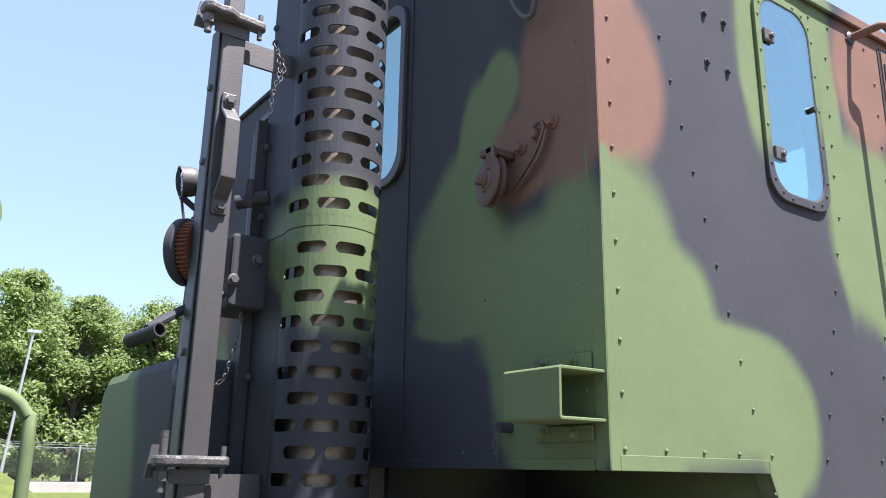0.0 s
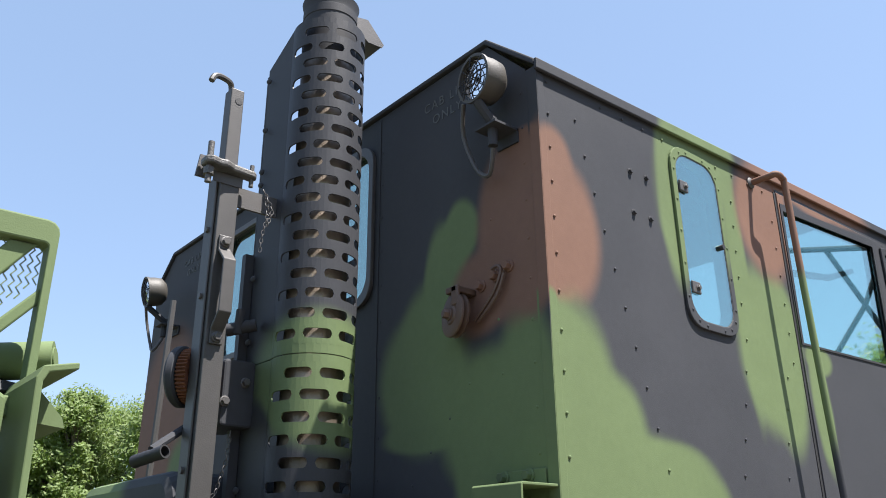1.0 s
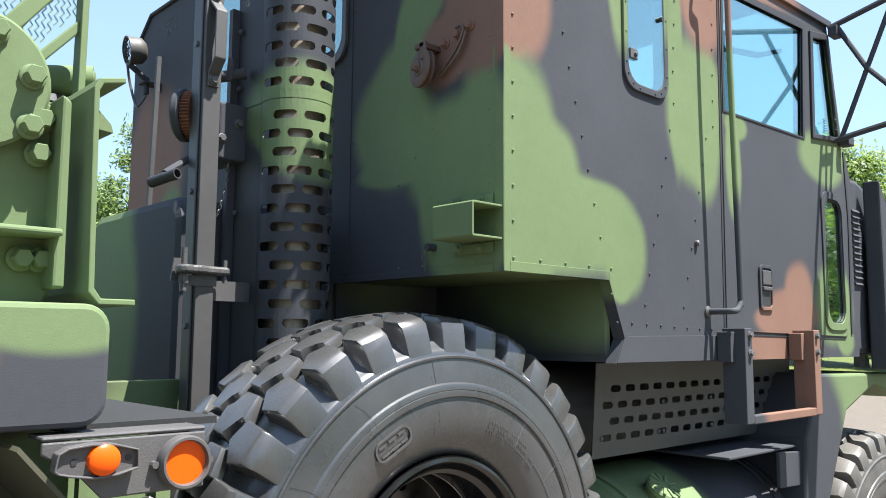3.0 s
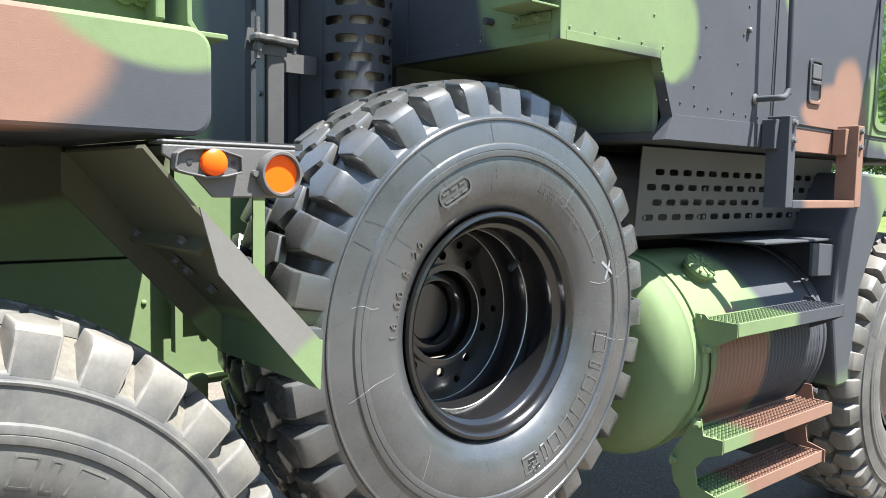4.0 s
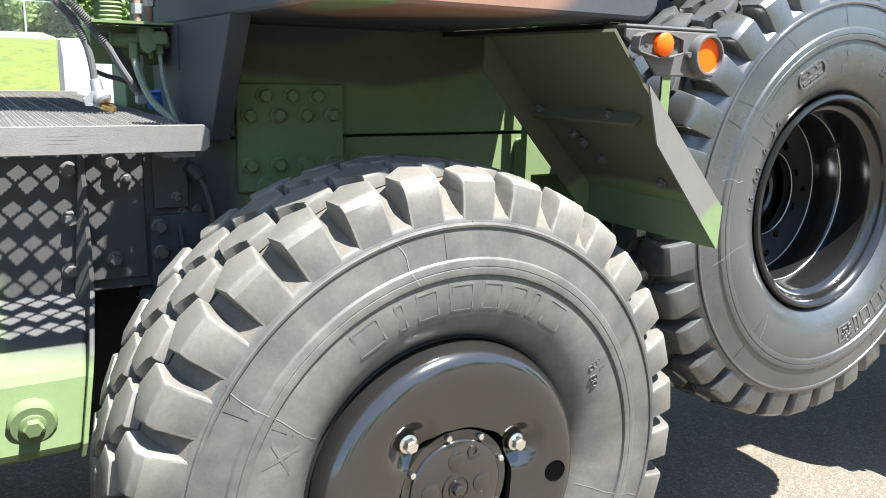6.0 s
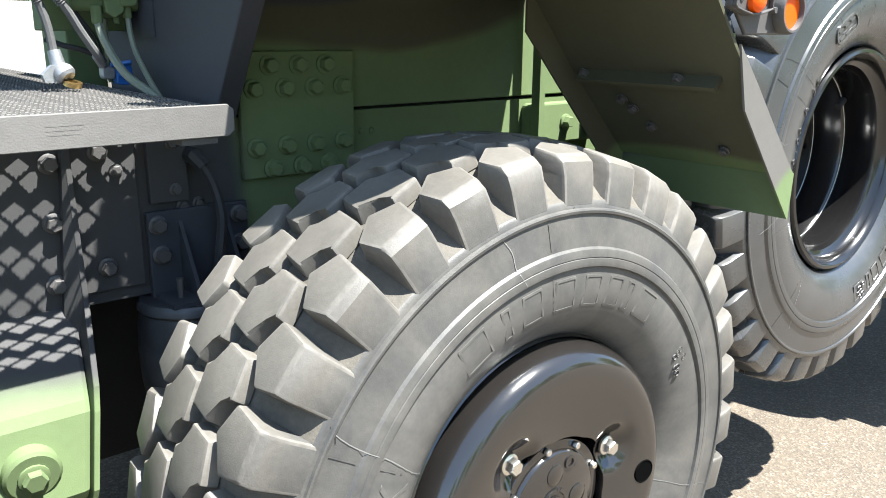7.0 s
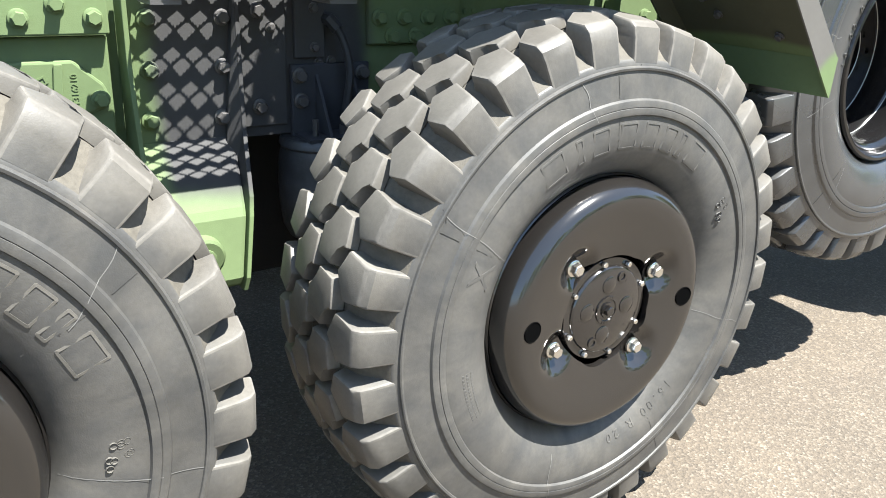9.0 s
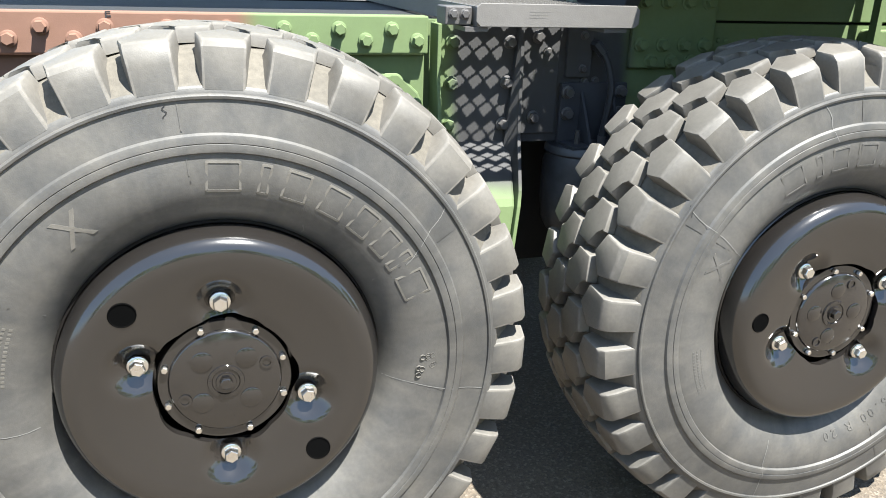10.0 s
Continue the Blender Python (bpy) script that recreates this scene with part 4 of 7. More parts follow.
# ---- work lamps on the rear wall ----
M_LAMP = mat("dusty_grey_lamp_paint", (0.065, 0.060, 0.052), 0.55)
M_LENS = glass("lamp_lens", (0.9, 0.9, 0.85), 0.08)
M_REFL = mat("lamp_reflector", (0.30, 0.28, 0.24), 0.25, 1.0, 0.05, 60, 0, 0, 0.05)
def work_lamp(c, aim, mirror):
    """Round caged work lamp on a bracket at the cab's rear wall."""
    c = Vector(c)
    m = face_to(c, aim) @ Matrix.Scale(0.84, 4)
    body = lathe_part("work_lamp", [(0.0, -0.085), (0.045, -0.08), (0.066, -0.06), (0.071, -0.03), (0.071, 0.004), (0.075, 0.004), (0.075, 0.014), (0.066, 0.014), (0.066, 0.0), (0.05, -0.04), (0, -0.055)], 32, M_LAMP, truck, m)
    lathe_part("reflector", [(0.064, -0.002), (0.045, -0.035), (0, -0.048)], 28, M_REFL, body, m)
    lathe_part("lens", [(0.065, 0.001), (0.04, 0.006), (0, 0.008)], 28, M_LENS, body, m)
    bm = B()
    for r in (0.018, 0.034, 0.050):
        lathe(bm, [(r - 0.0016, 0.016 + (0.07 - r) * 0.12), (r + 0.0016, 0.016 + (0.07 - r) * 0.12), (r, 0.020 + (0.07 - r) * 0.12)], 24, m, close=True)
    for k in range(4):
        t = m @ Matrix.Rotation(k * math.pi / 4, 4, "Z")
        tube(bm, [t @ Vector((-0.07, 0, 0.014)), t @ Vector((-0.04, 0, 0.021)), t @ Vector((0, 0, 0.024)), t @ Vector((0.04, 0, 0.021)), t @ Vector((0.07, 0, 0.014))], 0.0016, 5)
    part("cage", bm, M_SEAL, body)
    bm = B()
    foot = Vector((CX0 - 0.03, c.y - 0.01 * mirror, c.z - 0.13))
    box(bm, CX0 - 0.08, CX0 - 0.001, foot.y - 0.035, foot.y + 0.035, foot.z, foot.z + 0.006)
    box(bm, CX0 - 0.006, CX0 - 0.001, foot.y - 0.035, foot.y + 0.035, foot.z - 0.03, foot.z + 0.006)
    cyl(bm, (CX0 - 0.055, foot.y, foot.z - 0.045), (CX0 - 0.055, foot.y, foot.z + 0.03), 0.012, 10)
    tube(bm, [(CX0 - 0.055, foot.y, foot.z + 0.02), c + Vector((0.0, 0, -0.06))], 0.013, 8)
    part("lamp_bracket", bm, M_BLACK, body)
    bm = B()
    tube(bm, [c + Vector((0.02, 0.07, -0.03)), c + Vector((0.045, 0.10, -0.10)), c + Vector((0.06, 0.07, -0.20)), c + Vector((0.055, 0.02, -0.235)), (CX0 - 0.055, foot.y, foot.z - 0.05)], 0.006, 7, smooth=4)
    part("cable", bm, M_GREYPAINT, body, smooth=True)
work_lamp((1.315, 0.165, 2.960), (-0.95, 0.10, -0.06), 1)
work_lamp((1.27, 2.12, 2.905), (-0.85, 0.1, -0.15), -1)

def stencil(text, size, y, z):
    cu = bpy.data.curves.new("stencil", "FONT")
    cu.body, cu.size, cu.align_x, cu.space_character, cu.extrude = text, size, "CENTER", 1.25, 0.0004
    ob = bpy.data.objects.new("stencil", cu)
    me = bpy.data.meshes.new_from_object(ob)
    bpy.data.objects.remove(ob); bpy.data.curves.remove(cu)
    me.transform(Matrix.Translation((CX0 - 0.0012, y, z)) @ Matrix(((0, 0, -1, 0), (-1, 0, 0, 0), (0, 1, 0, 0), (0, 0, 0, 1))))
    me.materials.append(M_WHITE)
    hang(new("stencil", me), cab_rear)
stencil("CAB LIFT", 0.040, 0.385, 3.040)
stencil("ONLY", 0.040, 0.385, 2.992)
stencil("CAB LIFT", 0.040, 2.02, 3.040)
stencil("ONLY", 0.040, 2.02, 2.992)

# ---- pulley, tube bracket and latch on the rear wall ----
M_PULL = mat("dull_brown_enamel", (0.105, 0.064, 0.046), 0.5, 0, 0.08, 60, 0.1, 200, 0.2)
pm = face_to((CX0 - 0.045, 0.310, 2.401), (-1.0, 0.25, 0.05)) @ Matrix.Scale(0.84, 4)
pulley = lathe_part("pulley", [(0, -0.012), (0.062, -0.012), (0.064, -0.007), (0.050, 0.0), (0.064, 0.007), (0.064, 0.013), (0.058, 0.016), (0.030, 0.016), (0.026, 0.02), (0, 0.02)], 40, M_PULL, truck, pm)
put("bolt", bolt_mesh("pulley_bolt", 0.014, 0.022, M_PULL), pm @ Matrix.Translation((0, 0, 0.019)), pulley)
bm = B()
cyl(bm, (CX0 - 0.04, 0.325, 2.401), (CX0, 0.325, 2.401), 0.015, 10)
box(bm, CX0 - 0.065, CX0 - 0.001, 0.285, 0.325, 2.452, 2.468, None)
box(bm, CX0 - 0.065, CX0 - 0.056, 0.280, 0.305, 2.42, 2.468)
part("pulley_bracket", bm, M_PULL, pulley, bevel=0.003)
bm = B()
tube(bm, [(CX0 - 0.012, 0.280, 2.386), (CX0 - 0.014, 0.215, 2.436), (CX0 - 0.014, 0.185, 2.483), (CX0 - 0.014, 0.195, 2.501), (CX0 - 0.014, 0.215, 2.498)], 0.0045, 6, smooth=3)
tube(bm, [(CX0 - 0.012, 0.270, 2.381), (CX0 - 0.014, 0.202, 2.428), (CX0 - 0.014, 0.176, 2.478)], 0.0045, 6, smooth=3)
part("belt", bm, M_PULL, pulley, smooth=True)
BOLT_P = bolt_mesh("bracket_bolt", 0.011, 0.018, M_CAB)
for y, z in ((0.265, 2.471), (0.215, 2.483), (0.170, 2.496)):
    put("bolt", BOLT_P, face_to((CX0, y, z), BACK), cab_rear)
bm = B()      # bent tube bracket: open channel
BX = CX0 - 0.105
outer = [(CX0 - 0.001, 2.002), (BX, 2.002), (BX - 0.004, 1.998), (BX - 0.004, 1.919), (BX, 1.915), (CX0 - 0.001, 1.915), (CX0 - 0.001, 1.921), (BX + 0.003, 1.921), (BX + 0.002, 1.923), (BX + 0.002, 1.994), (BX + 0.003, 1.996), (CX0 - 0.001, 1.996)]
prism(bm, outer, "y", 0.056, 0.197)
brk = part("tow_bracket", bm, M_GREEN, truck, bevel=0.0015)
bm = B()
box(bm, CX0 - 0.006, CX0 - 0.001, 0.086, 0.229, 2.004, 2.036)
part("flange", bm, M_GREEN, brk, bevel=0.002)
bm = B(); box(bm, CX0 - 0.006, CX0 - 0.001, 0.086, 0.229, 1.886, 1.913)
part("flange", bm, M_GREEN, brk, bevel=0.002)
for y, z in ((0.13, 2.024), (0.204, 2.024), (0.131, 1.900), (0.204, 1.900)):
    put("bolt", BOLT_P, face_to((CX0 - 0.005, y, z), BACK), brk)


def chain(pts, parent, r=0.0070):
    """A small link chain hung along points."""
    bm = B()
    P = [Vector(p) for p in pts]
    seg = [(a, b) for a, b in zip(P, P[1:])]
    total = sum((b - a).length for a, b in seg)
    n = int(total / (r * 2.3))
    for k in range(n):
        d = (k + 0.5) / n * total
        for a, b in seg:
            l = (b - a).length
            if d <= l:
                c = a + (b - a) * (d / l); w = (b - a).normalized(); break
            d -= l
        m = Matrix.Translation(c) @ w.to_track_quat("X", "Z").to_matrix().to_4x4() @ Matrix.Rotation((k % 2) * math.pi / 2 + 0.4, 4, "X")
        loop = [m @ Vector((r * 1.5 * math.cos(a), r * 0.8 * math.sin(a), 0)) for a in [2 * math.pi * i / 8 for i in range(9)]]
        tube(bm, loop, r * 0.22, 5)
    return part("chain", bm, M_GREYPAINT, parent, smooth=True)
cyl(bm := B(), (CX0 - 0.03, 0.306, 1.914), (CX0, 0.306, 1.914), 0.010, 10)
part("peg", bm, M_BLACK, cab_rear)
chain([(CX0 - 0.028, 0.310, 1.91), (CX0 - 0.025, 0.322, 1.885), (CX0 - 0.02, 0.322, 1.852)], cab_rear)


# ---- exhaust stack behind the cab ----
SX, SY, SR = 1.176, 0.632, 0.103
M_STACK = camo("stack_camouflage", "k", [("g", (1.18, 0.52, 2.265), (0.26, 0.23, 0.165)), ("k", (1.04, 0.72, 2.12), (0.06, 0.10, 0.12))], warp=0.05, rough=0.5)


def slotted(bm, place, cols, rows, w, h, sl, st, thick=0.004, shift=0.0):
    """A sheet of staggered rounded slots: place(u, v, d) gives the point for metres along, up and inwards. Slots have walls."""
    a = sl / 2 - st / 2
    q = st / 2
    right = [(0, q), (a / 2, q), (a, q), (a + 0.38 * q, 0.92 * q), (a + 0.707 * q, 0.707 * q), (a + q, 0)]
    right += [(x, -z) for x, z in right[-2::-1]]
    slot = right + [(-x, z) for x, z in right[-2:0:-1]]
    edge = [(w * k / 8, h / 2) for k in range(5)] + [(w / 2, 0)]
    edge += [(x, -z) for x, z in edge[-2::-1]]
    rim = edge + [(-x, z) for x, z in edge[-2:0:-1]]
    N = len(rim)
    for r in range(rows):
        for c in range(cols):
            cu = (c + 0.5 * (r % 2) + 0.5) * w + shift
            cv = (r + 0.5) * h
            for d in (0.0, thick):
                ro = [bm.verts.new(place(cu + x, cv + z, d)) for x, z in rim]
                so = [bm.verts.new(place(cu + x, cv + z, d)) for x, z in slot]
                for i in range(N):
                    j = (i + 1) % N
                    bm.faces.new((ro[i], ro[j], so[j], so[i]) if d == 0 else (so[i], so[j], ro[j], ro[i]))
            w0 = [bm.verts.new(place(cu + x, cv + z, 0)) for x, z in slot]
            w1 = [bm.verts.new(place(cu + x, cv + z, thick)) for x, z in slot]
            for i in range(N):
                j = (i + 1) % N
                bm.faces.new((w0[j], w0[i], w1[i], w1[j])).smooth = False
    bmesh.ops.remove_doubles(bm, verts=bm.verts, dist=0.00005)


def sheet_mesh(name, bm, material, parent, normal):
    """Links a thin sheet whose outer and inner faces take their shading from normal(point); slot walls stay flat."""
    me = bpy.data.meshes.new(name)
    bm.normal_update()
    own = [f.smooth for f in bm.faces]
    facen = [f.normal.copy() for f in bm.faces]
    bm.to_mesh(me)
    bm.free()
    out = []
    for p, sm, fn in zip(me.polygons, own, facen):
        for li in p.loop_indices:
            n = normal(me.vertices[me.loops[li].vertex_index].co)
            out.append(fn if not sm else (n if n.dot(fn) > 0 else -n))
    me.polygons.foreach_set("use_smooth", [True] * len(me.polygons))
    me.set_sharp_from_angle(angle=radians(40))
    me.normals_split_custom_set([tuple(n) for n in out])
    me.materials.append(material)
    ob = new(name, me)
    hang(ob, parent)
    return ob


def round_guard(u, v, d=0.0):
    """From metres along the guard's front to a point: starts at the truck's rear side and runs round the outer side."""
    a = math.pi * 1.10 - u / SR
    return (SX + (SR - d) * math.cos(-a), SY + (SR - d) * math.sin(-a), v)


def stack_sheet(z0, rows, Hh, z_plain0, z_plain1, name):
    bm = B()
    W, S0, C = 0.0895, 0.0115, 4
    slotted(bm, lambda u, v, d: round_guard(u, z0 + v, d), C, rows, W, Hh, 0.0725, 0.0245, 0.004, S0)
    ztop = z0 + rows * Hh
    ue = S0 + (C + 0.5) * W
    def patch(ua, ub, za, zb, n):
        for d in (0.0, 0.004):
            vs = [[bm.verts.new(round_guard(ua + (ub - ua) * k / n, z, d)) for k in range(n + 1)] for z in (za, zb)]
            for k in range(n):
                q = (vs[0][k], vs[0][k + 1], vs[1][k + 1], vs[1][k])
                bm.faces.new(q if d == 0 else q[::-1])
    patch(0.0, ue, z_plain0, z0, 24); patch(0.0, ue, ztop, z_plain1, 24)
    patch(0.0, S0, z0, ztop, 5)
    for r in range(rows):      # plain ends of the staggered rows
        za, zb = z0 + r * Hh, z0 + (r + 1) * Hh
        if r % 2:
            patch(S0, S0 + W / 2, za, zb, 6)
        else:
            patch(S0 + C * W, ue, za, zb, 6)
    ob = sheet_mesh(name, bm, M_STACK, truck, lambda p: Vector((p.x - SX, p.y - SY, 0)).normalized())
    bm = B()      # flat side running back to the mounting flange
    p0 = round_guard(0, 0)
    zt = z_plain1 - (0.075 if name == "upper_guard" else 0)
    for d in (0.0, 0.004):
        vs = [bm.verts.new(p) for p in ((p0[0] + d, p0[1], z_plain0), (1.072 + d, 0.785, z_plain0), (1.072 + d, 0.785, zt), (p0[0] + d, p0[1], z_plain1))]
        bm.faces.new(vs if d == 0 else vs[::-1])
    part("guard_side", bm, M_STACK, ob)
    return ob


lower = stack_sheet(1.272, 20, 0.0514, 1.22, 2.318, "lower_guard")
upper = stack_sheet(2.3434, 18, 0.0507, 2.3205, 3.274, "upper_guard")
pipe = lathe_part("exhaust_pipe", [(0.076, 1.2), (0.076, 3.25)], 32, M_PIPE, truck, Matrix.Translation((SX, SY, 0)))
lathe_part("rain_collar", [(0.0770, 3.16), (0.0770, 3.318), (0.0790, 3.320), (0.0790, 3.345), (0.0770, 3.347), (0.0775, 3.356), (0.0830, 3.378), (0.0800, 3.381), (0.0720, 3.352), (0.0720, 3.16)], 36, M_BLACK, pipe, Matrix.Translation((SX, SY, 0)))
bm = B()
prism(bm, [(1.215, 3.345), (1.273, 3.357), (1.332, 3.294), (1.326, 3.283), (1.276, 3.280), (1.245, 3.300)], "y", 0.58, 0.584)
prism(bm, [(1.215, 3.345), (1.273, 3.357), (1.273, 3.353), (1.215, 3.341)], "y", 0.5845, 0.70)
prism(bm, [(1.273, 3.357), (1.332, 3.294), (1.328, 3.291), (1.270, 3.353)], "y", 0.5845, 0.70)
part("rain_flap", bm, M_GREYPAINT, upper)
RV2 = rivet_mesh("guard_rivet", 0.009, M_STACK)
for z in (3.15, 2.99, 2.86, 2.82, 2.76, 2.55, 2.38):
    put("rivet", RV2, face_to((1.064, 0.765, z), (-0.93, -0.36, 0)), upper)
for z in (2.24, 2.02, 1.80, 1.55):
    put("rivet", RV2, face_to((1.064, 0.765, z), (-0.93, -0.36, 0)), lower)
bm = B()      # flange and rear panel of the stack
box(bm, 1.072, 1.150, 0.787, 0.793, 1.2, 3.18)
box(bm, 1.045, 1.069, 0.780, 0.80, 1.3, 2.62)
part("stack_flange", bm, M_STACK, truck)

M_POST = mat("dark_weathered_paint", (0.055, 0.052, 0.050), 0.5, 0, 0.06, 60, 0.12, 300, 0.15)
# ---- davit rack: post, clamps, handle, hand winch ----
PX0, PX1, PY0, PY1 = 0.902, 0.952, 0.656, 0.712
bm = B()
box(bm, PX0, PX1, PY0, PY1, 1.22, 2.79)
box(bm, PX0 + 0.008, PX1 - 0.006, PY0 + 0.008, PY1 - 0.008, 2.79, 3.020)
box(bm, PX0 - 0.006, PX0 - 0.001, PY0 + 0.012, PY1 + 0.004, 1.22, 2.76)
post = part("davit_post", bm, M_POST, truck, bevel=0.007)
bm = B()
tube(bm, [(0.92, 0.687, 2.99), (0.918, 0.687, 3.030), (0.908, 0.68, 3.042), (0.878, 0.67, 3.042), (0.858, 0.66, 3.030), (0.850, 0.657, 3.012)], 0.008, 8, smooth=3)
part("hook", bm, M_POST, post, smooth=True)
# black disc for the shade inside a pin hole that is not cut
bm = B()
cyl(bm, (0.932, PY0 + 0.0068, 2.985), (0.932, PY0 + 0.0085, 2.985), 0.010, 12)
part("pin_hole", bm, M_SEAL, post)
for z in (2.62, 2.45, 2.05, 1.7):
    bm = B(); cyl(bm, (PX0 - 0.006, 0.69, z), (PX0 - 0.012, 0.69, z), 0.008, 8)
    part("screw", bm, M_GREYPAINT, post)
bm = B()      # bent strap handle
prism(bm, [(PY0 - 0.001, 2.60), (PY0 - 0.007, 2.60), (PY0 - 0.007, 2.565), (PY0 - 0.042, 2.53), (PY0 - 0.042, 2.40), (PY0 - 0.007, 2.362), (PY0 - 0.007, 2.33), (PY0 - 0.001, 2.33), (PY0 - 0.001, 2.368), (PY0 - 0.036, 2.404), (PY0 - 0.036, 2.527), (PY0 - 0.001, 2.561)], "x", 0.910, 0.942)
hd = part("handle", bm, M_POST, post, bevel=0.002)
BOLT_G = bolt_mesh("rack_bolt", 0.010, 0.012, M_GREYPAINT)
for z in (2.583, 2.347):
    put("bolt", BOLT_G, face_to((0.926, PY0 - 0.007, z), OUT), hd)
M_CAST = mat("weathered_cast_steel", (0.085, 0.082, 0.078), 0.5, 0.1, 0.12, 60, 0.4, 200, 0.3)
def clamp(z):
    """A cast clamp round the post, with its bolt, nut and stay to the stack."""
    bm = B()
    y = PY0 - 0.018
    prism(bm, [(0.845, y - 0.010), (0.862, y - 0.022), (0.885, y - 0.014), (0.90, y - 0.02), (0.925, y - 0.006), (0.985, y + 0.000), (0.995, y + 0.014), (0.985, y + 0.032), (0.925, y + 0.026), (0.90, y + 0.030), (0.865, y + 0.034), (0.845, y + 0.02)], "z", z - 0.010, z + 0.011)
    c = part("clamp", bm, M_CAST, post, bevel=0.006)
    bm = B(); cyl(bm, (0.862, y + 0.004, z - 0.055), (0.862, y + 0.004, z + 0.055), 0.008, 10); cyl(bm, (0.862, y + 0.004, z - 0.035), (0.862, y + 0.004, z - 0.017), 0.014, 6)
    part("clamp_bolt", bm, M_CAST, c, smooth=True)
    bm = B(); cyl(bm, (0.98, y + 0.014, z - 0.03), (0.98, y + 0.014, z + 0.03), 0.006, 8)
    part("clamp_bolt", bm, M_CAST, c, smooth=True)
    bm = B(); prism(bm, [(0.842, z - 0.03), (0.85, z + 0.03), (0.872, z + 0.03), (0.872, z - 0.03)], "y", y + 0.035, y + 0.041)
    box(bm, 0.94, 1.075, y + 0.050, y + 0.058, z - 0.075, z - 0.022)
    box(bm, PX0 - 0.022, PX1 + 0.006, PY0 - 0.003, PY0 - 0.0005, z - 0.04, z - 0.014)
    part("clamp_stay", bm, M_GREYPAINT, c)
clamp(2.777); clamp(1.842)
chain([(1.03, 0.665, 2.745), (1.035, 0.655, 2.69), (1.02, 0.65, 2.62), (1.018, 0.65, 2.58)], post, 0.0050)
chain([(1.02, 0.66, 2.755), (1.045, 0.65, 2.70), (1.03, 0.645, 2.65)], post, 0.0050)
# hand winch with a rusty gear
winch = thing("hand_winch", "black hand winch with a rusty gear wheel, on the rack post", "winch", (0.95, 0.80, 2.12))
bm = B()
prism(bm, rrect(0.992, 1.078, 2.162, 2.325, 0.010, 3), "y", 0.735, 0.88)
wb = part("gear_box", bm, M_BLACK, winch, bevel=0.006)
bm = B()
gm = face_to((0.914, 0.762, 2.272), (0.66, -0.75, 0.0)) @ Matrix.Scale(1.02, 4)
N = 44
outer = []
for k in range(N * 4):
    r = 0.065 if k % 4 in (0, 1) else 0.0595
    outer.append((r * math.cos(2 * math.pi * k / (N * 4)), r * math.sin(2 * math.pi * k / (N * 4))))
inner = [(0.046 * math.cos(2 * math.pi * k / (N * 4)), 0.046 * math.sin(2 * math.pi * k / (N * 4))) for k in range(N * 4)]
ring_prism(bm, outer, inner, "z", 0.0, 0.024)
for k in range(5):
    box(bm, 0.012, 0.049, -0.007, 0.007, 0.004, 0.016, Matrix.Rotation(k * 2 * math.pi / 5, 4, "Z"))
lathe(bm, [(0, 0), (0.02, 0), (0.02, 0.03), (0, 0.03)], 14)
bmesh.ops.transform(bm, matrix=gm, verts=bm.verts)
part("gear", bm, M_RUST, winch)
lathe_part("drum", [(0, -0.026), (0.066, -0.026), (0.071, -0.020), (0.071, -0.006), (0.066, -0.002), (0, -0.002)], 36, M_BLACK, winch, gm)
bm = B()
tube(bm, [(0.985, 0.75, 2.19), (0.915, 0.735, 2.152), (0.845, 0.70, 2.105), (0.822, 0.69, 2.088)], 0.0095, 8)
arm = part("crank_arm", bm, M_BLACK, winch)
bm = B()
d0, d1 = Vector((0.797, 0.715, 2.064)), Vector((0.829, 0.632, 2.080))
mm = Matrix.Translation(d0) @ (d1 - d0).to_track_quat("Z", "Y").to_matrix().to_4x4() @ Matrix.Scale(0.66, 4)
lathe(bm, [(0.0, 0), (0.021, 0.0), (0.022, 0.014), (0.020, 0.02), (0.022, 0.03), (0.020, 0.038), (0.022, 0.05), (0.020, 0.06), (0.022, 0.07), (0.020, 0.08), (0.022, 0.12), (0.022, 0.138), (0.017, 0.138), (0.017, 0.10), (0, 0.10)], 20, mm)
part("grip", bm, M_SEAL, arm, smooth=True)
bm = B(); cyl(bm, (1.00, 0.76, 2.40), (1.06, 0.72, 2.415), 0.016, 10); cyl(bm, (1.02, 0.74, 2.39), (1.02, 0.73, 2.45), 0.011, 10)
part("locking_knob", bm, M_BLACK, winch, smooth=True)
put("bolt", BOLT_G, face_to((1.0, 0.735, 2.22), OUT), wb); put("bolt", BOLT_G, face_to((1.05, 0.735, 2.27), OUT), wb)
chain([(1.02, 0.73, 2.15), (1.015, 0.73, 2.08), (1.00, 0.74, 2.01), (0.975, 0.75, 1.985), (0.955, 0.75, 1.99)], winch, 0.0055)

# ---- equipment box and hoop behind the rack ----
M_BOX = camo("box_camouflage", "k", [("g", (0.95, 1.70, 1.75), (0.40, 0.60, 0.90))], warp=0.05, soft=0.07)
bm = B(); prism(bm, rrect(0.82, 1.50, 1.2, 2.07, 0.085, 6), "x", 0.93, 1.34)
ebox = thing("equipment_box", "large rounded green and black housing behind the cab", "cabinet", (1.1, 1.2, 1.2))
part("housing", bm, M_BOX, ebox, bevel=0.03)
bm = B(); tube(bm, [(0.745, 1.30, 1.25), (0.735, 1.30, 1.875), (0.725, 1.30, 1.945), (0.68, 1.30, 1.990), (0.62, 1.30, 2.000), (0.45, 1.30, 2.000), (0.40, 1.30, 1.965), (0.385, 1.30, 1.90), (0.38, 1.30, 1.25)], 0.017, 10, smooth=2)
hoop = thing("guard_hoop", "bent green tube hoop behind the cab", "guard rail", (0.55, 1.30, 1.25))
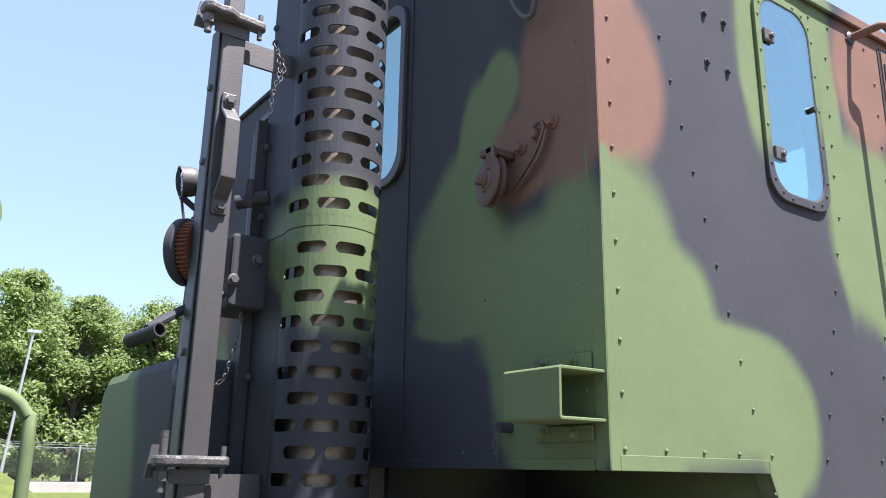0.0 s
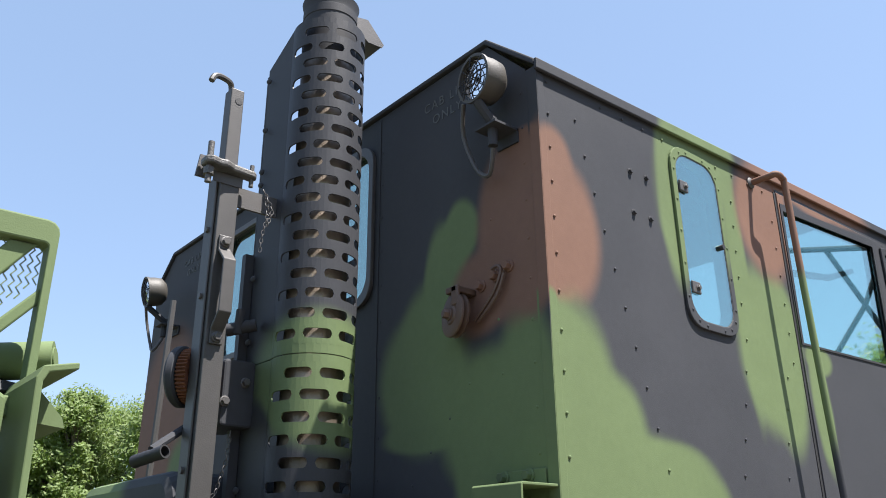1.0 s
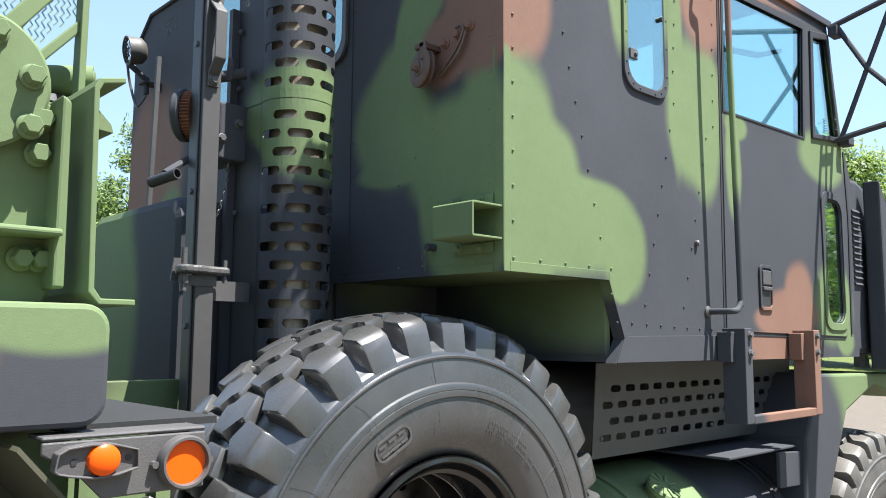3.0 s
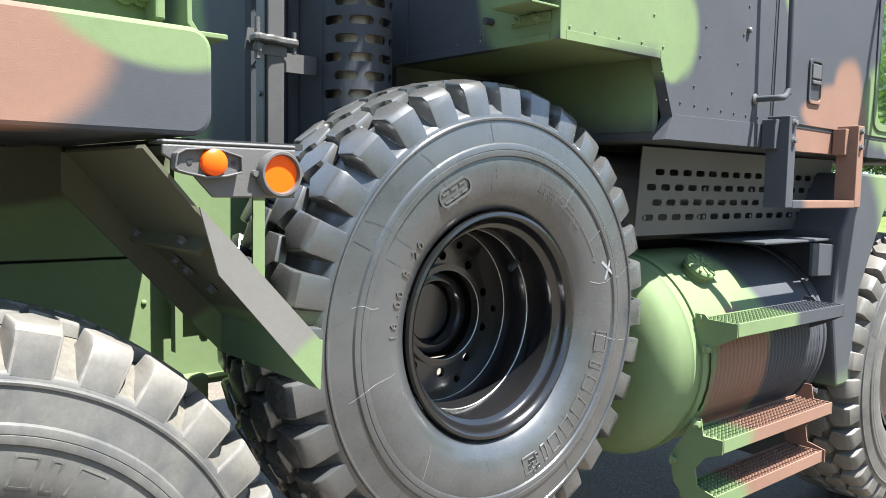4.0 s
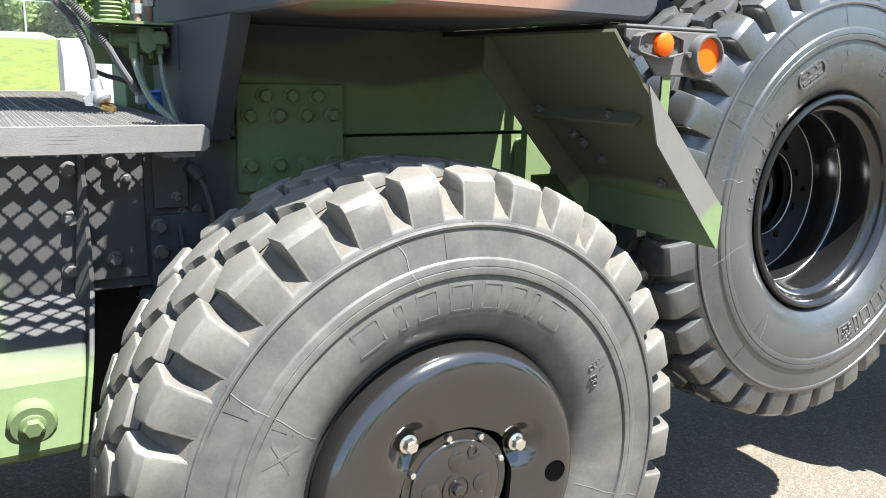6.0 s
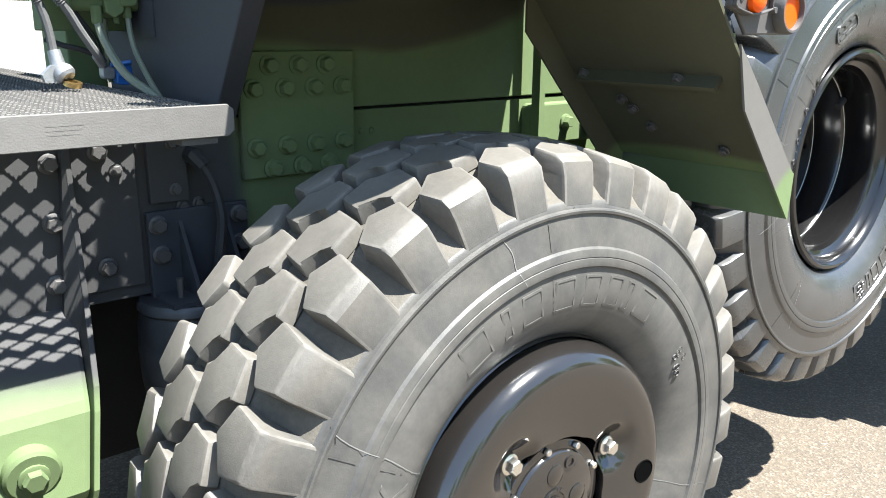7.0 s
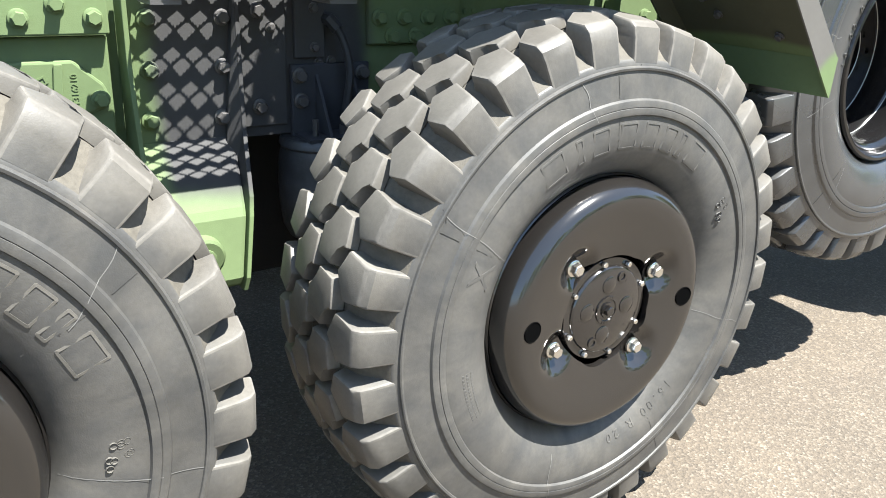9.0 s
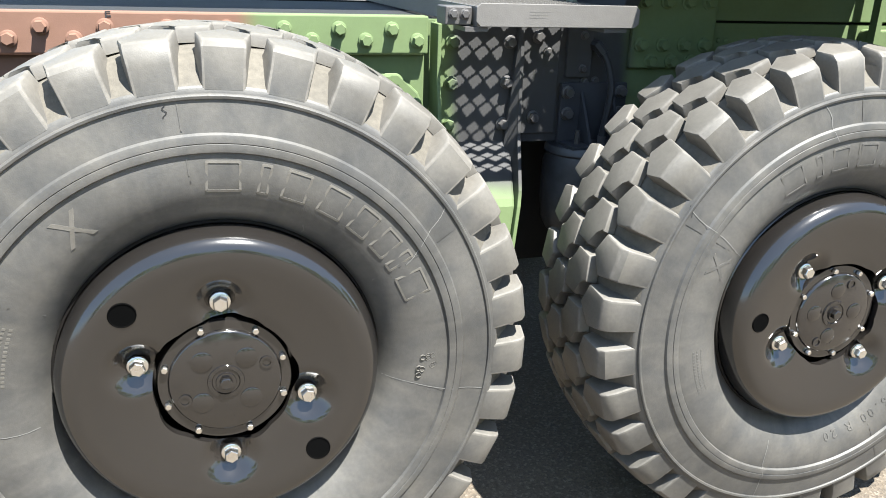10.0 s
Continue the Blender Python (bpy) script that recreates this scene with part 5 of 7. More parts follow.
part("tube", bm, M_GREEN, hoop, smooth=True)
bm = B(); tube(bm, [(1.165, 1.66, 1.5), (1.17, 1.60, 2.2), (1.18, 1.60, 2.70), (1.18, 1.60, 2.72)], 0.011, 8)
part("stay_rod", bm, M_GREYPAINT, truck, smooth=True)
bm = B(); box(bm, 0.30, 1.40, 0.802, 2.0, 1.19, 1.215)
part("rear_deck", bm, M_BLACK, truck)


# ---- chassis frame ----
# d and k patches near z 1.55 paint in shade under the trailer nose
M_FRAME = camo("frame_camouflage_and_shade", "g", [("f", (-0.475, 0.76, 1.10), (0.275, 0.4, 0.6)), ("b", (-1.75, 0.75, 1.15), (0.50, 0.4, 0.5)), ("d", (0.16, 0.78, 1.55), (0.60, 0.3, 0.15)), ("k", (-0.10, 0.78, 1.57), (0.30, 0.3, 0.09)), ("k", (2.6, 0.8, 1.2), (1.1, 0.6, 0.7))], warp=0.04, soft=0.10)
bm = B()
box(bm, -3.4, 3.6, 0.775, 0.80, 0.90, 1.248)
box(bm, -3.4, -0.87, 0.72, 0.775, 0.90, 0.915); box(bm, 0.25, 3.6, 0.72, 0.775, 0.90, 0.915)
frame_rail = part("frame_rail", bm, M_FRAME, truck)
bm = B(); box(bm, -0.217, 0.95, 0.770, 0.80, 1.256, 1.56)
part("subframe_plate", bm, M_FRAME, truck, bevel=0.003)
# far rail and crossing, near-black for the shade between the rails
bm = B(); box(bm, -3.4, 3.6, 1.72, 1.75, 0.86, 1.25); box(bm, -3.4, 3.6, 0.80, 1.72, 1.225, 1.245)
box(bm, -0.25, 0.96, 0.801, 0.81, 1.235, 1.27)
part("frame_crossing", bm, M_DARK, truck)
BIG = bolt_mesh("frame_bolt", 0.0165, 0.024, M_FRAME)
bm = B(); box(bm, -0.192, 0.092, 0.752, 0.7695, 1.117, 1.386)
splice = part("splice_plate", bm, M_FRAME, truck, bevel=0.003)
for z, xs in ((1.357, (-0.123, -0.053, 0.015)), (1.309, (-0.162, -0.088, -0.016, 0.057)), (1.185, (-0.162, -0.088, -0.016, 0.057)), (1.137, (-0.124, -0.052, 0.017))):
    for x in xs:
        put("bolt", BIG, face_to((x, 0.7525, z), OUT, random.random() * 2), splice)
RVF = rivet_mesh("frame_rivet", 0.008, M_FRAME)
for x, z in ((0.125, 1.197), (0.155, 1.197), (0.60, 1.13), (0.66, 1.14)):
    put("rivet", RVF, face_to((x, 0.775, z), OUT), frame_rail)
bm = B(); prism(bm, rrect(0.66, 0.95, 1.12, 1.235, 0.012, 3), "y", 0.735, 0.774)
part("rail_bracket", bm, M_FRAME, truck, bevel=0.006)
put("bolt", BIG, face_to((0.80, 0.735, 1.18), OUT), frame_rail); put("bolt", BIG, face_to((0.89, 0.735, 1.18), OUT), frame_rail)

# black upright of the coupling plate
bm = B()
prism(bm, [(0.53, 1.535), (0.722, 1.252), (1.344, 1.252), (1.344, 1.535)], "x", -0.265, -0.218)
part("coupling_upright", bm, M_BLACK, truck, bevel=0.003)
bm = B(); box(bm, -0.320, -0.222, 1.50, 1.74, 1.252, 1.530)
part("far_leg", bm, M_GREEN, truck, bevel=0.006)

# ---- suspension hanger under the deck ----
BLT = bolt_mesh("hanger_bolt", 0.0150, 0.022, M_GREYPAINT)
bm = B(); box(bm, -0.80, -0.545, 0.762, 0.7745, 0.90, 1.245); box(bm, -0.544, -0.415, 0.766, 0.7745, 0.925, 1.245)
hanger = part("hanger_plate", bm, M_FRAME, truck, bevel=0.003)
for x, z in ((-0.576, 1.190), (-0.487, 1.205), (-0.580, 1.078), (-0.587, 0.958), (-0.489, 0.975), (-0.747, 1.190), (-0.748, 1.076), (-0.755, 0.962)):
    put("bolt", BLT if x > -0.7 else BIG, face_to((x, 0.762 if x < -0.545 else 0.766, z), OUT, random.random() * 2), hanger)
put("bolt", BOLT_G, face_to((-0.455, 0.766, 1.165), OUT), hanger)
M_HANG = camo("hanger_camouflage", "f", [("g", (-0.70, 0.55, 0.60), (0.40, 0.5, 0.20)), ("g", (-0.86, 0.60, 0.90), (0.13, 0.4, 0.7))], warp=0.03)
def lean(bm):
    """The foot narrows downwards on its forward side."""
    for v in bm.verts:
        if v.co.x > -0.7 and v.co.z < 0.92:
            v.co.x += (v.co.z - 0.92) / 0.35 * 0.055
bm = B()      # ledge and lower face
prism(bm, [(0.761, 0.915), (0.642, 0.765), (0.630, 0.745), (0.606, 0.60), (0.615, 0.575), (0.70, 0.575), (0.761, 0.62)], "x", -0.80, -0.556)
lean(bm)
part("hanger_foot", bm, M_HANG, truck, bevel=0.010)
bm = B(); prism(bm, [(0.761, 1.243), (0.732, 1.243), (0.722, 1.05), (0.715, 0.93), (0.632, 0.79), (0.618, 0.745), (0.596, 0.60), (0.605, 0.565), (0.761, 0.565)], "x", -0.555, -0.544)
lean(bm)
part("gusset", bm, M_HANG, truck, bevel=0.002)
bm = B(); prism(bm, [(0.761, 1.243), (0.690, 1.243), (0.690, 1.10), (0.655, 0.93), (0.600, 0.79), (0.590, 0.56), (0.761, 0.56)], "x", -0.812, -0.801)
part("gusset", bm, M_GREEN, truck, bevel=0.002)
lathe_part("pin_boss", [(0, -0.03), (0.050, -0.03), (0.050, 0.006), (0.044, 0.011), (0, 0.011)], 28, M_HANG, truck, face_to((-0.700, 0.612, 0.664), (0, -1, -0.16)))
put("bolt", bolt_mesh("pin_bolt", 0.021, 0.020, M_HANG), face_to((-0.700, 0.601, 0.662), (0, -1, -0.16)), hanger)

# green bracket box behind the second axle
M_SADDLE = camo("saddle_camouflage", "g", [("b", (-1.72, 0.65, 1.2), (0.42, 0.5, 0.5))], warp=0.03, soft=0.08)
bm = B(); box(bm, -2.3, -0.84, 0.685, 0.734, 1.165, 1.262)
saddle = part("saddle_plate", bm, M_SADDLE, truck, bevel=0.004)
BLG = bolt_mesh("saddle_bolt", 0.0150, 0.024, M_SADDLE)
for i in range(20):
    put("bolt", BLG, face_to((-0.871 - 0.069 * i, 0.685, 1.200 + 0.028 * (i % 2)), OUT, random.random() * 2), saddle)
bm = B(); box(bm, -2.3, -0.84, 0.715, 0.734, 0.86, 1.16)
part("saddle_web", bm, M_SADDLE, truck, bevel=0.006)
bm = B(); prism(bm, [(-1.10, 1.113), (-0.916, 1.113), (-0.860, 1.062), (-0.846, 1.030), (-0.862, 1.008), (-0.898, 1.000), (-1.10, 0.985)], "y", 0.700, 0.7145)
cast = part("saddle_casting", bm, M_SADDLE, saddle, bevel=0.006)
bm = B(); prism(bm, [(-0.955, 1.107), (-0.938, 1.107), (-0.944, 1.0), (-0.966, 1.0)], "y", 0.694, 0.6995)
part("casting_rib", bm, M_SADDLE, cast, bevel=0.002)
bm = B(); ring_prism(bm, [(-1.005, 1.070), (-0.975, 1.085), (-0.967, 1.070), (-0.997, 1.055)], [(-0.998, 1.070), (-0.977, 1.080), (-0.973, 1.070), (-0.994, 1.060)], "y", 0.698, 0.6998)
part("casting_mark", bm, M_SADDLE, cast)
put("bolt", BLG, face_to((-0.870, 0.700, 1.030), OUT), saddle)
cu = bpy.data.curves.new("mark", "FONT"); cu.body, cu.size, cu.extrude, cu.align_x = "1316210", 0.019, 0.0008, "CENTER"
ob = bpy.data.objects.new("mark", cu); me = bpy.data.meshes.new_from_object(ob); bpy.data.objects.remove(ob)
me.transform(Matrix.Translation((-0.912, 0.6994, 1.053)) @ Matrix.Rotation(math.pi / 2, 4, "X") @ Matrix.Rotation(math.pi / 2, 4, "Z")); me.materials.append(M_SADDLE)
hang(new("cast_number", me), cast)
cu = bpy.data.curves.new("mark", "FONT"); cu.body, cu.size, cu.extrude = "F", 0.034, 0.0004
ob = bpy.data.objects.new("mark", cu); me = bpy.data.meshes.new_from_object(ob); bpy.data.objects.remove(ob)
me.transform(Matrix.Translation((-1.63, 0.6838, 1.24)) @ Matrix.Rotation(math.pi / 2, 4, "X")); me.materials.append(M_SEAL)
hang(new("painted_letter", me), saddle)

# air spring with its bracket and hose
bm = B(); box(bm, -0.408, -0.190, 0.752, 0.7685, 0.89, 1.074)
asb = part("spring_bracket", bm, M_BLACK, truck, bevel=0.003)
for x, z in ((-0.388, 1.048), (-0.385, 0.985), (-0.212, 1.048), (-0.212, 0.985)):
    put("bolt", BLT, face_to((x, 0.752, z), OUT, random.random()), asb)
bm = B()
for x in (-0.345, -0.245):
    prism(bm, [(0.751, 1.05), (0.665, 0.905), (0.751, 0.905)], "x", x, x + 0.008)
box(bm, -0.405, -0.205, 0.655, 0.751, 0.896, 0.904)
part("spring_gusset", bm, M_BLACK, asb)
M_BELLOWS = mat("dusty_air_spring_rubber", (0.050, 0.052, 0.055), 0.42, 0, 0.3, 22, 0.3, 60, 0.75)
AC = (-0.332, 0.742, 0.041)
lathe_part("air_spring", [(0, 0.855), (0.105, 0.855), (0.110, 0.848), (0.112, 0.835), (0.106, 0.828), (0.113, 0.80), (0.116, 0.74), (0.114, 0.68), (0.106, 0.62), (0.09, 0.59), (0, 0.585)], 40, M_BELLOWS, truck, Matrix.Translation(AC))
bm = B(); cyl(bm, (-0.370, 0.70, 0.904), (-0.370, 0.70, 0.945), 0.008, 8); cyl(bm, (-0.290, 0.70, 0.904), (-0.290, 0.70, 0.925), 0.014, 6)
part("stud", bm, M_GREYPAINT, asb)
bm = B(); tube(bm, [(-0.290, 0.70, 0.915), (-0.282, 0.70, 0.98), (-0.270, 0.705, 1.06), (-0.280, 0.72, 1.13), (-0.298, 0.735, 1.17)], 0.011, 8, smooth=4)
tube(bm, [(-0.292, 0.73, 1.16), (-0.306, 0.742, 1.182), (-0.31, 0.775, 1.184)], 0.017, 8)
part("air_hose", bm, M_SEAL, asb, smooth=True)
bm = B(); box(bm, -0.395, -0.315, 0.757, 0.7735, 1.09, 1.235)
sp = part("small_plate", bm, M_FRAME, truck, bevel=0.002)
for x, z in ((-0.345, 1.21), (-0.343, 1.115), (-0.325, 1.075), (-0.29, 1.078)):
    put("bolt", BOLT_G, face_to((x, 0.757 if z > 1.1 else 0.7745, z), OUT), sp)

# axles and the cross beam of the suspension, near-black to shade the gap there
for x in (0.0, -1.43):
    bm = B(); cyl(bm, (x, 0.42, 0.638), (x, 2.08, 0.638), 0.11, 20); lathe(bm, [(0, -0.24), (0.16, -0.22), (0.26, -0.10), (0.27, 0.05), (0.20, 0.18), (0, 0.22)], 28, face_to((x, 1.25, 0.66), (1, 0, 0.1)))
    part("axle", bm, M_DARK, truck, smooth=True)
bm = B(); box(bm, -0.86, -0.10, 1.02, 1.12, 0.42, 1.02)
part("suspension_beam", bm, M_DARK, truck, bevel=0.02)

# ---- catwalk deck of expanded metal ----
M_DECK = mat("worn_grey_black_paint", (0.125, 0.118, 0.110), 0.55, 0, 0.06, 60, 0.15, 300, 0.15)
deck = thing("catwalk", "dark painted catwalk with an open expanded-metal tread", "catwalk", (-0.55, 0.75, 1.245))
bm = B()
prism(bm, [(-0.763, 1.250), (-0.337, 1.250), (-0.325, 1.26), (-0.325, 1.296), (-0.337, 1.306), (-0.763, 1.306), (-0.775, 1.296), (-0.775, 1.262)], "y", 0.500, 0.506)
prism(bm, [(-0.775, 1.250), (-0.335, 1.250), (-0.335, 1.306), (-0.775, 1.306)], "y", 2.56, 2.566)
box(bm, -0.345, -0.337, 0.506, 2.56, 1.250, 1.298)
box(bm, -0.771, -0.765, 0.506, 2.56, 1.25, 1.298)
part("deck_frame", bm, M_DECK, deck, bevel=0.0015)
def safety_tread(x0, x1, y0, y1, z):
    """Grating planks: pairs of staggered diamond holes between plain strips, with upright teeth on one edge of each hole."""
    DX, DY, h, hw, hh, up = 0.0516, 0.0315, 0.0107, 0.0236, 0.0080, 0.0034
    out = [(0, -0.010), (DX, -0.010), (DX, h - hh), (DX - hw, h), (DX, h + hh), (DX, DY - 0.010), (0, DY - 0.010), (0, h + hh), (hw, h), (0, h - hh)]
    m = DX / 2
    hole = [(m - hw, 0.0008), (m - 0.004, hh), (m + 0.004, hh), (m + hw, 0.0008), (m + 0.003, -hh), (m - 0.003, -hh)]
    loops = [[Vector((*p, 0)) for p in out], [Vector((*p, 0)) for p in hole]]
    flat = out + hole
    tris = tessellate_polygon(loops)
    edges = [(i, i + 1) for i in (2, 3, 7, 8)] + [(10 + i, 10 + (i + 1) % 6) for i in range(6)]
    V, F = [], []
    for j in range(int((y1 - y0) / DY)):
        for i in range(int((x1 - x0) / DX)):
            ox, oy, k = x1 - 0.0015 - (i + 1) * DX, y0 + 0.012 + j * DY, len(V)
            V += [(ox + a, oy + b, z) for a, b in flat] + [(ox + a, oy + b, z - 0.003) for a, b in flat]
            n = len(flat)
            F += [(k + a, k + b, k + c) for a, b, c in tris] + [(k + n + c, k + n + b, k + n + a) for a, b, c in tris]
            F += [(k + a, k + b, k + n + b, k + n + a) for a, b in edges]
            for (ax, ay), (bx, by) in (((m - hw, 0.0008), (m - 0.003, -hh)), ((m + 0.003, -hh), (m + hw, 0.0008)), ((DX - hw, h), (DX, h - hh)), ((0, h - hh), (hw, h))):
                for q in range(3):      # teeth
                    f0, f1 = (q + 0.1) / 3, (q + 0.9) / 3
                    c = len(V)
                    V += [(ox + ax + (bx - ax) * f, oy + ay + (by - ay) * f, z + e) for f, e in ((f0, 0), (f1, 0), ((f0 + f1) / 2, up))]
                    F.append((c, c + 1, c + 2))
    me = bpy.data.meshes.new("tread"); me.from_pydata(V, [], F); me.materials.append(M_DECK)
    hang(new("tread", me), deck)
safety_tread(-0.764, -0.346, 0.5065, 2.558, 1.298)
for x0, x1, y1 in ((-0.42, -0.355, 0.60), (-0.80, -0.74, 0.60)):
    bm = B(); box(bm, x0, x1, 0.508, y1, 1.238, 1.249)
    part("deck_clip", bm, M_GREYPAINT, deck)
bm = B(); box(bm, -0.845, -0.776, 0.53, 0.60, 1.252, 1.296)
eb = part("end_bracket", bm, M_GREYPAINT, deck, bevel=0.003)
for x in (-0.825, -0.795):
    put("bolt", BOLT_G, face_to((x, 0.53, 1.278), OUT), eb)
bm = B()
for k in range(3):
    box(bm, -0.635, -0.585 + 0.004 * k, 0.4997, 0.49995, 1.272 + 0.007 * k, 1.275 + 0.007 * k)
part("stamped_mark", bm, M_DECK, deck)


# ---- wheels ----
M_HOLE = mat("hole_shade", (0.003, 0.003, 0.003), 1.0, 0, 0, 30, 0, 0, 0, 0.0)
TYRE = tyre_mesh("tyre", M_RUBBER, M_WORN, M_GROOVE)
M_NUT = mat("bright_zinc_nut", (0.72, 0.70, 0.66), 0.28, 1.0, 0.05, 90, 0.05, 200, 0.1)
NUT = bolt_mesh("cover_nut", 0.0145, 0.022, M_NUT)
NUT_S = bolt_mesh("cap_bolt", 0.0068, 0.010, M_NUT, washer=False)
PLUG = (lambda bm: (lathe(bm, [(0, 0), (0.0205, 0), (0.0205, 0.0012), (0.019, 0.0022), (0, 0.0022)], 20), mesh_of("cap_plug", bm, M_GLOSS))[1])(B())
SOCK = (lambda bm: (lathe(bm, [(0, 0), (0.0125, 0), (0.0125, 0.003), (0.008, 0.003), (0.008, 0.0005), (0, 0.0005)], 14), mesh_of("cap_socket", bm, M_GLOSS))[1])(B())


NUT_AT = (90, 162, 270, 342)      # degrees round the cover


def cover_mesh():
    """Domed black wheel cover with dimples for its nuts, two hand holes and an opening for the hub."""
    bm = B()
    nR, nA = 28, 120
    r_in, r_out = 0.130, 0.296
    def height(r, a):
        h = np.interp(r, [0.130, 0.15, 0.20, 0.23, 0.252, 0.266, 0.278, 0.287, 0.293, 0.296], [0.000, 0.004, 0.012, 0.0165, 0.0180, 0.0165, 0.010, -0.001, -0.013, -0.028])
        for b in NUT_AT:
            d = math.hypot(r * math.cos(a) - 0.160 * math.cos(radians(b)), r * math.sin(a) - 0.160 * math.sin(radians(b)))
            if d < 0.058:
                h -= 0.024 * (0.5 + 0.5 * math.cos(math.pi * max(0, d - 0.012) / 0.046)) ** 0.8
        return h
    rings = []
    for i in range(nR + 1):
        f = i / nR
        r = r_in + (r_out - r_in) * f
        ring = []
        for k in range(nA):
            a = 2 * math.pi * k / nA
            rr = r
            if i == 0:      # scalloped opening
                rr = r + 0.007 * max(0.0, math.cos(5 * (a - math.pi / 2 + 0.31)))
            ring.append(bm.verts.new((rr * math.cos(a), rr * math.sin(a), height(rr, a))))
        rings.append(ring)
    back = [bm.verts.new((r_out * math.cos(2 * math.pi * k / nA), r_out * math.sin(2 * math.pi * k / nA), -0.075)) for k in range(nA)]
    lip = [bm.verts.new((v.co.x, v.co.y, v.co.z - 0.016)) for v in rings[0]]
    seq = [lip] + rings + [back]
    for a, b in zip(seq, seq[1:]):
        for k in range(nA):
            j = (k + 1) % nA
            bm.faces.new((a[k], a[j], b[j], b[k]))
    return mesh_of("cover", bm, M_GLOSS)


COVER = cover_mesh()


def drive_wheel(c, turn, tread_turn):
    """A mounted wheel at c: tyre, rim, domed cover with its nuts, and the hub cap in the middle."""
    m = face_to(c, OUT, turn)
    w = lathe_part("wheel", [(0.10, -0.32), (0.27, -0.30), (0.286, -0.20), (0.290, -0.075), (0.300, -0.062), (0.303, -0.052), (0.298, -0.047), (0.290, -0.065), (0.20, -0.09), (0, -0.09)], 64, M_GLOSS, truck, m)
    put("tyre", TYRE, face_to(c, OUT, tread_turn), w)
    cv = put("cover", COVER, m, w)
    for b in NUT_AT:
        put("nut", NUT, m @ Matrix.Rotation(radians(b), 4, "Z") @ Matrix.Translation((0.159, 0, -0.0135)), cv, "bright zinc nut")
    for b in (135.5, 315.5):      # hand holes: black discs painted as the shade inside, with a rounded lip
        bm = B(); lathe(bm, [(0, 0.0), (0.0215, 0.0), (0.0225, 0.0012), (0.024, 0.0002)], 28, m @ Matrix.Rotation(radians(b), 4, "Z") @ Matrix.Translation((0.231, 0, 0.0170)) @ Matrix.Rotation(-0.10, 4, "Y"))
        part("hand_hole", bm, M_HOLE, cv, smooth=True)
    hub = lathe_part("hub_cap", [(0.124, -0.07), (0.124, -0.016), (0.121, -0.011), (0.104, -0.0105), (0.1015, -0.005), (0.099, -0.0035), (0.034, -0.004), (0.033, -0.0012), (0.026, -0.0008), (0.0245, -0.003), (0.019, -0.003), (0.018, 0.0005), (0, 0.0005)], 64, M_GLOSS, w, m)
    for b in (110, 58, 19, -21, -70, -120, -160, 161):
        put("bolt", NUT_S, m @ Matrix.Rotation(radians(b), 4, "Z") @ Matrix.Translation((0.1125, 0, -0.011)), hub, "bright bolt")
    for b in (48, 132, 222, 318):
        put("plug", PLUG, m @ Matrix.Rotation(radians(b), 4, "Z") @ Matrix.Translation((0.060, 0, -0.0038)), hub)
    for b in (22, 202):
        put("socket", SOCK, m @ Matrix.Rotation(radians(b), 4, "Z") @ Matrix.Translation((0.082, 0, -0.0038)), hub)
    put("centre_bolt", bolt_mesh("centre_bolt", 0.012, 0.010, M_GLOSS, washer=False), m @ Matrix.Translation((0, 0, 0.0)), hub)
    bm = B()
    for k in range(22):      # raised characters round the cap that cannot be read
        t = m @ Matrix.Rotation(radians(8 + 15 * k), 4, "Z") @ Matrix.Translation((0.0295 if k % 3 else 0.080, 0, -0.0040 if k % 3 == 0 else -0.0012))
        box(bm, -0.003, 0.003, -0.0016, 0.0016, 0, 0.0008, t)
    part("cast_marks", bm, M_GLOSS, hub)
    return w, m


def tyre_marks(w, m, material, name_at, size_at, emblem_at, x_at):
    """Moulded marks on the side: plain bars for the maker's name, the size in letters, emblems as plain shapes."""
    bars("name_bars", NAME, 0.056, 0.366, name_at, 0.000, material, w, m)
    if size_at is not None:
        lettering("size_letters", "16.00 R 20", 0.034, 0.352, size_at, 0.0, material, w, m, 0.95)
    bm = B()
    for k in range(9):
        a = k * 0.7
        t = m @ Matrix.Rotation(emblem_at, 4, "Z") @ Matrix.Translation((0.390 + 0.016 * math.cos(a), 0.022 * math.sin(a * 1.7), 0.0))
        lathe(bm, [(0.0048, -0.002), (0.0062, -0.002), (0.0055, 0.0009)], 10, t, close=True)
    part("emblem", bm, material, w)
    lettering("type_letter", "X", 0.080, 0.362, x_at, 0.0, material, w, m, 1.0, 0.0010)
    bm = B()
    for row in range(3):
        for k in range(14):
            t = Matrix.Rotation(x_at + 0.55 + 0.022 * k, 4, "Z") @ Matrix.Translation((0.372 + 0.011 * row, 0, 0))
            box(bm, -0.0028, 0.0028, -0.0022, 0.0022, -0.001, 0.0006, t)
    drape(bm)
    bmesh.ops.transform(bm, matrix=m, verts=bm.verts)
    part("small_print", bm, material, w)


C3, C4 = (0.003, 0.0, 0.622), (-1.430, -0.0245, 0.644)      # wheel centres, on the plane of the covers
w3, _ = drive_wheel(C3, radians(42.3), 0.026)
w4, _ = drive_wheel(C4, radians(0.5), 0.047)
drive_wheel((-2.86, -0.012, 0.633), radians(10), 0.05)
tyre_marks(w3, face_to(C3, OUT), M_RUBBER, radians(88), radians(-63), radians(28.5), radians(157))
tyre_marks(w4, face_to(C4, OUT), M_RUBBER, radians(56), radians(235), radians(-2), radians(126))

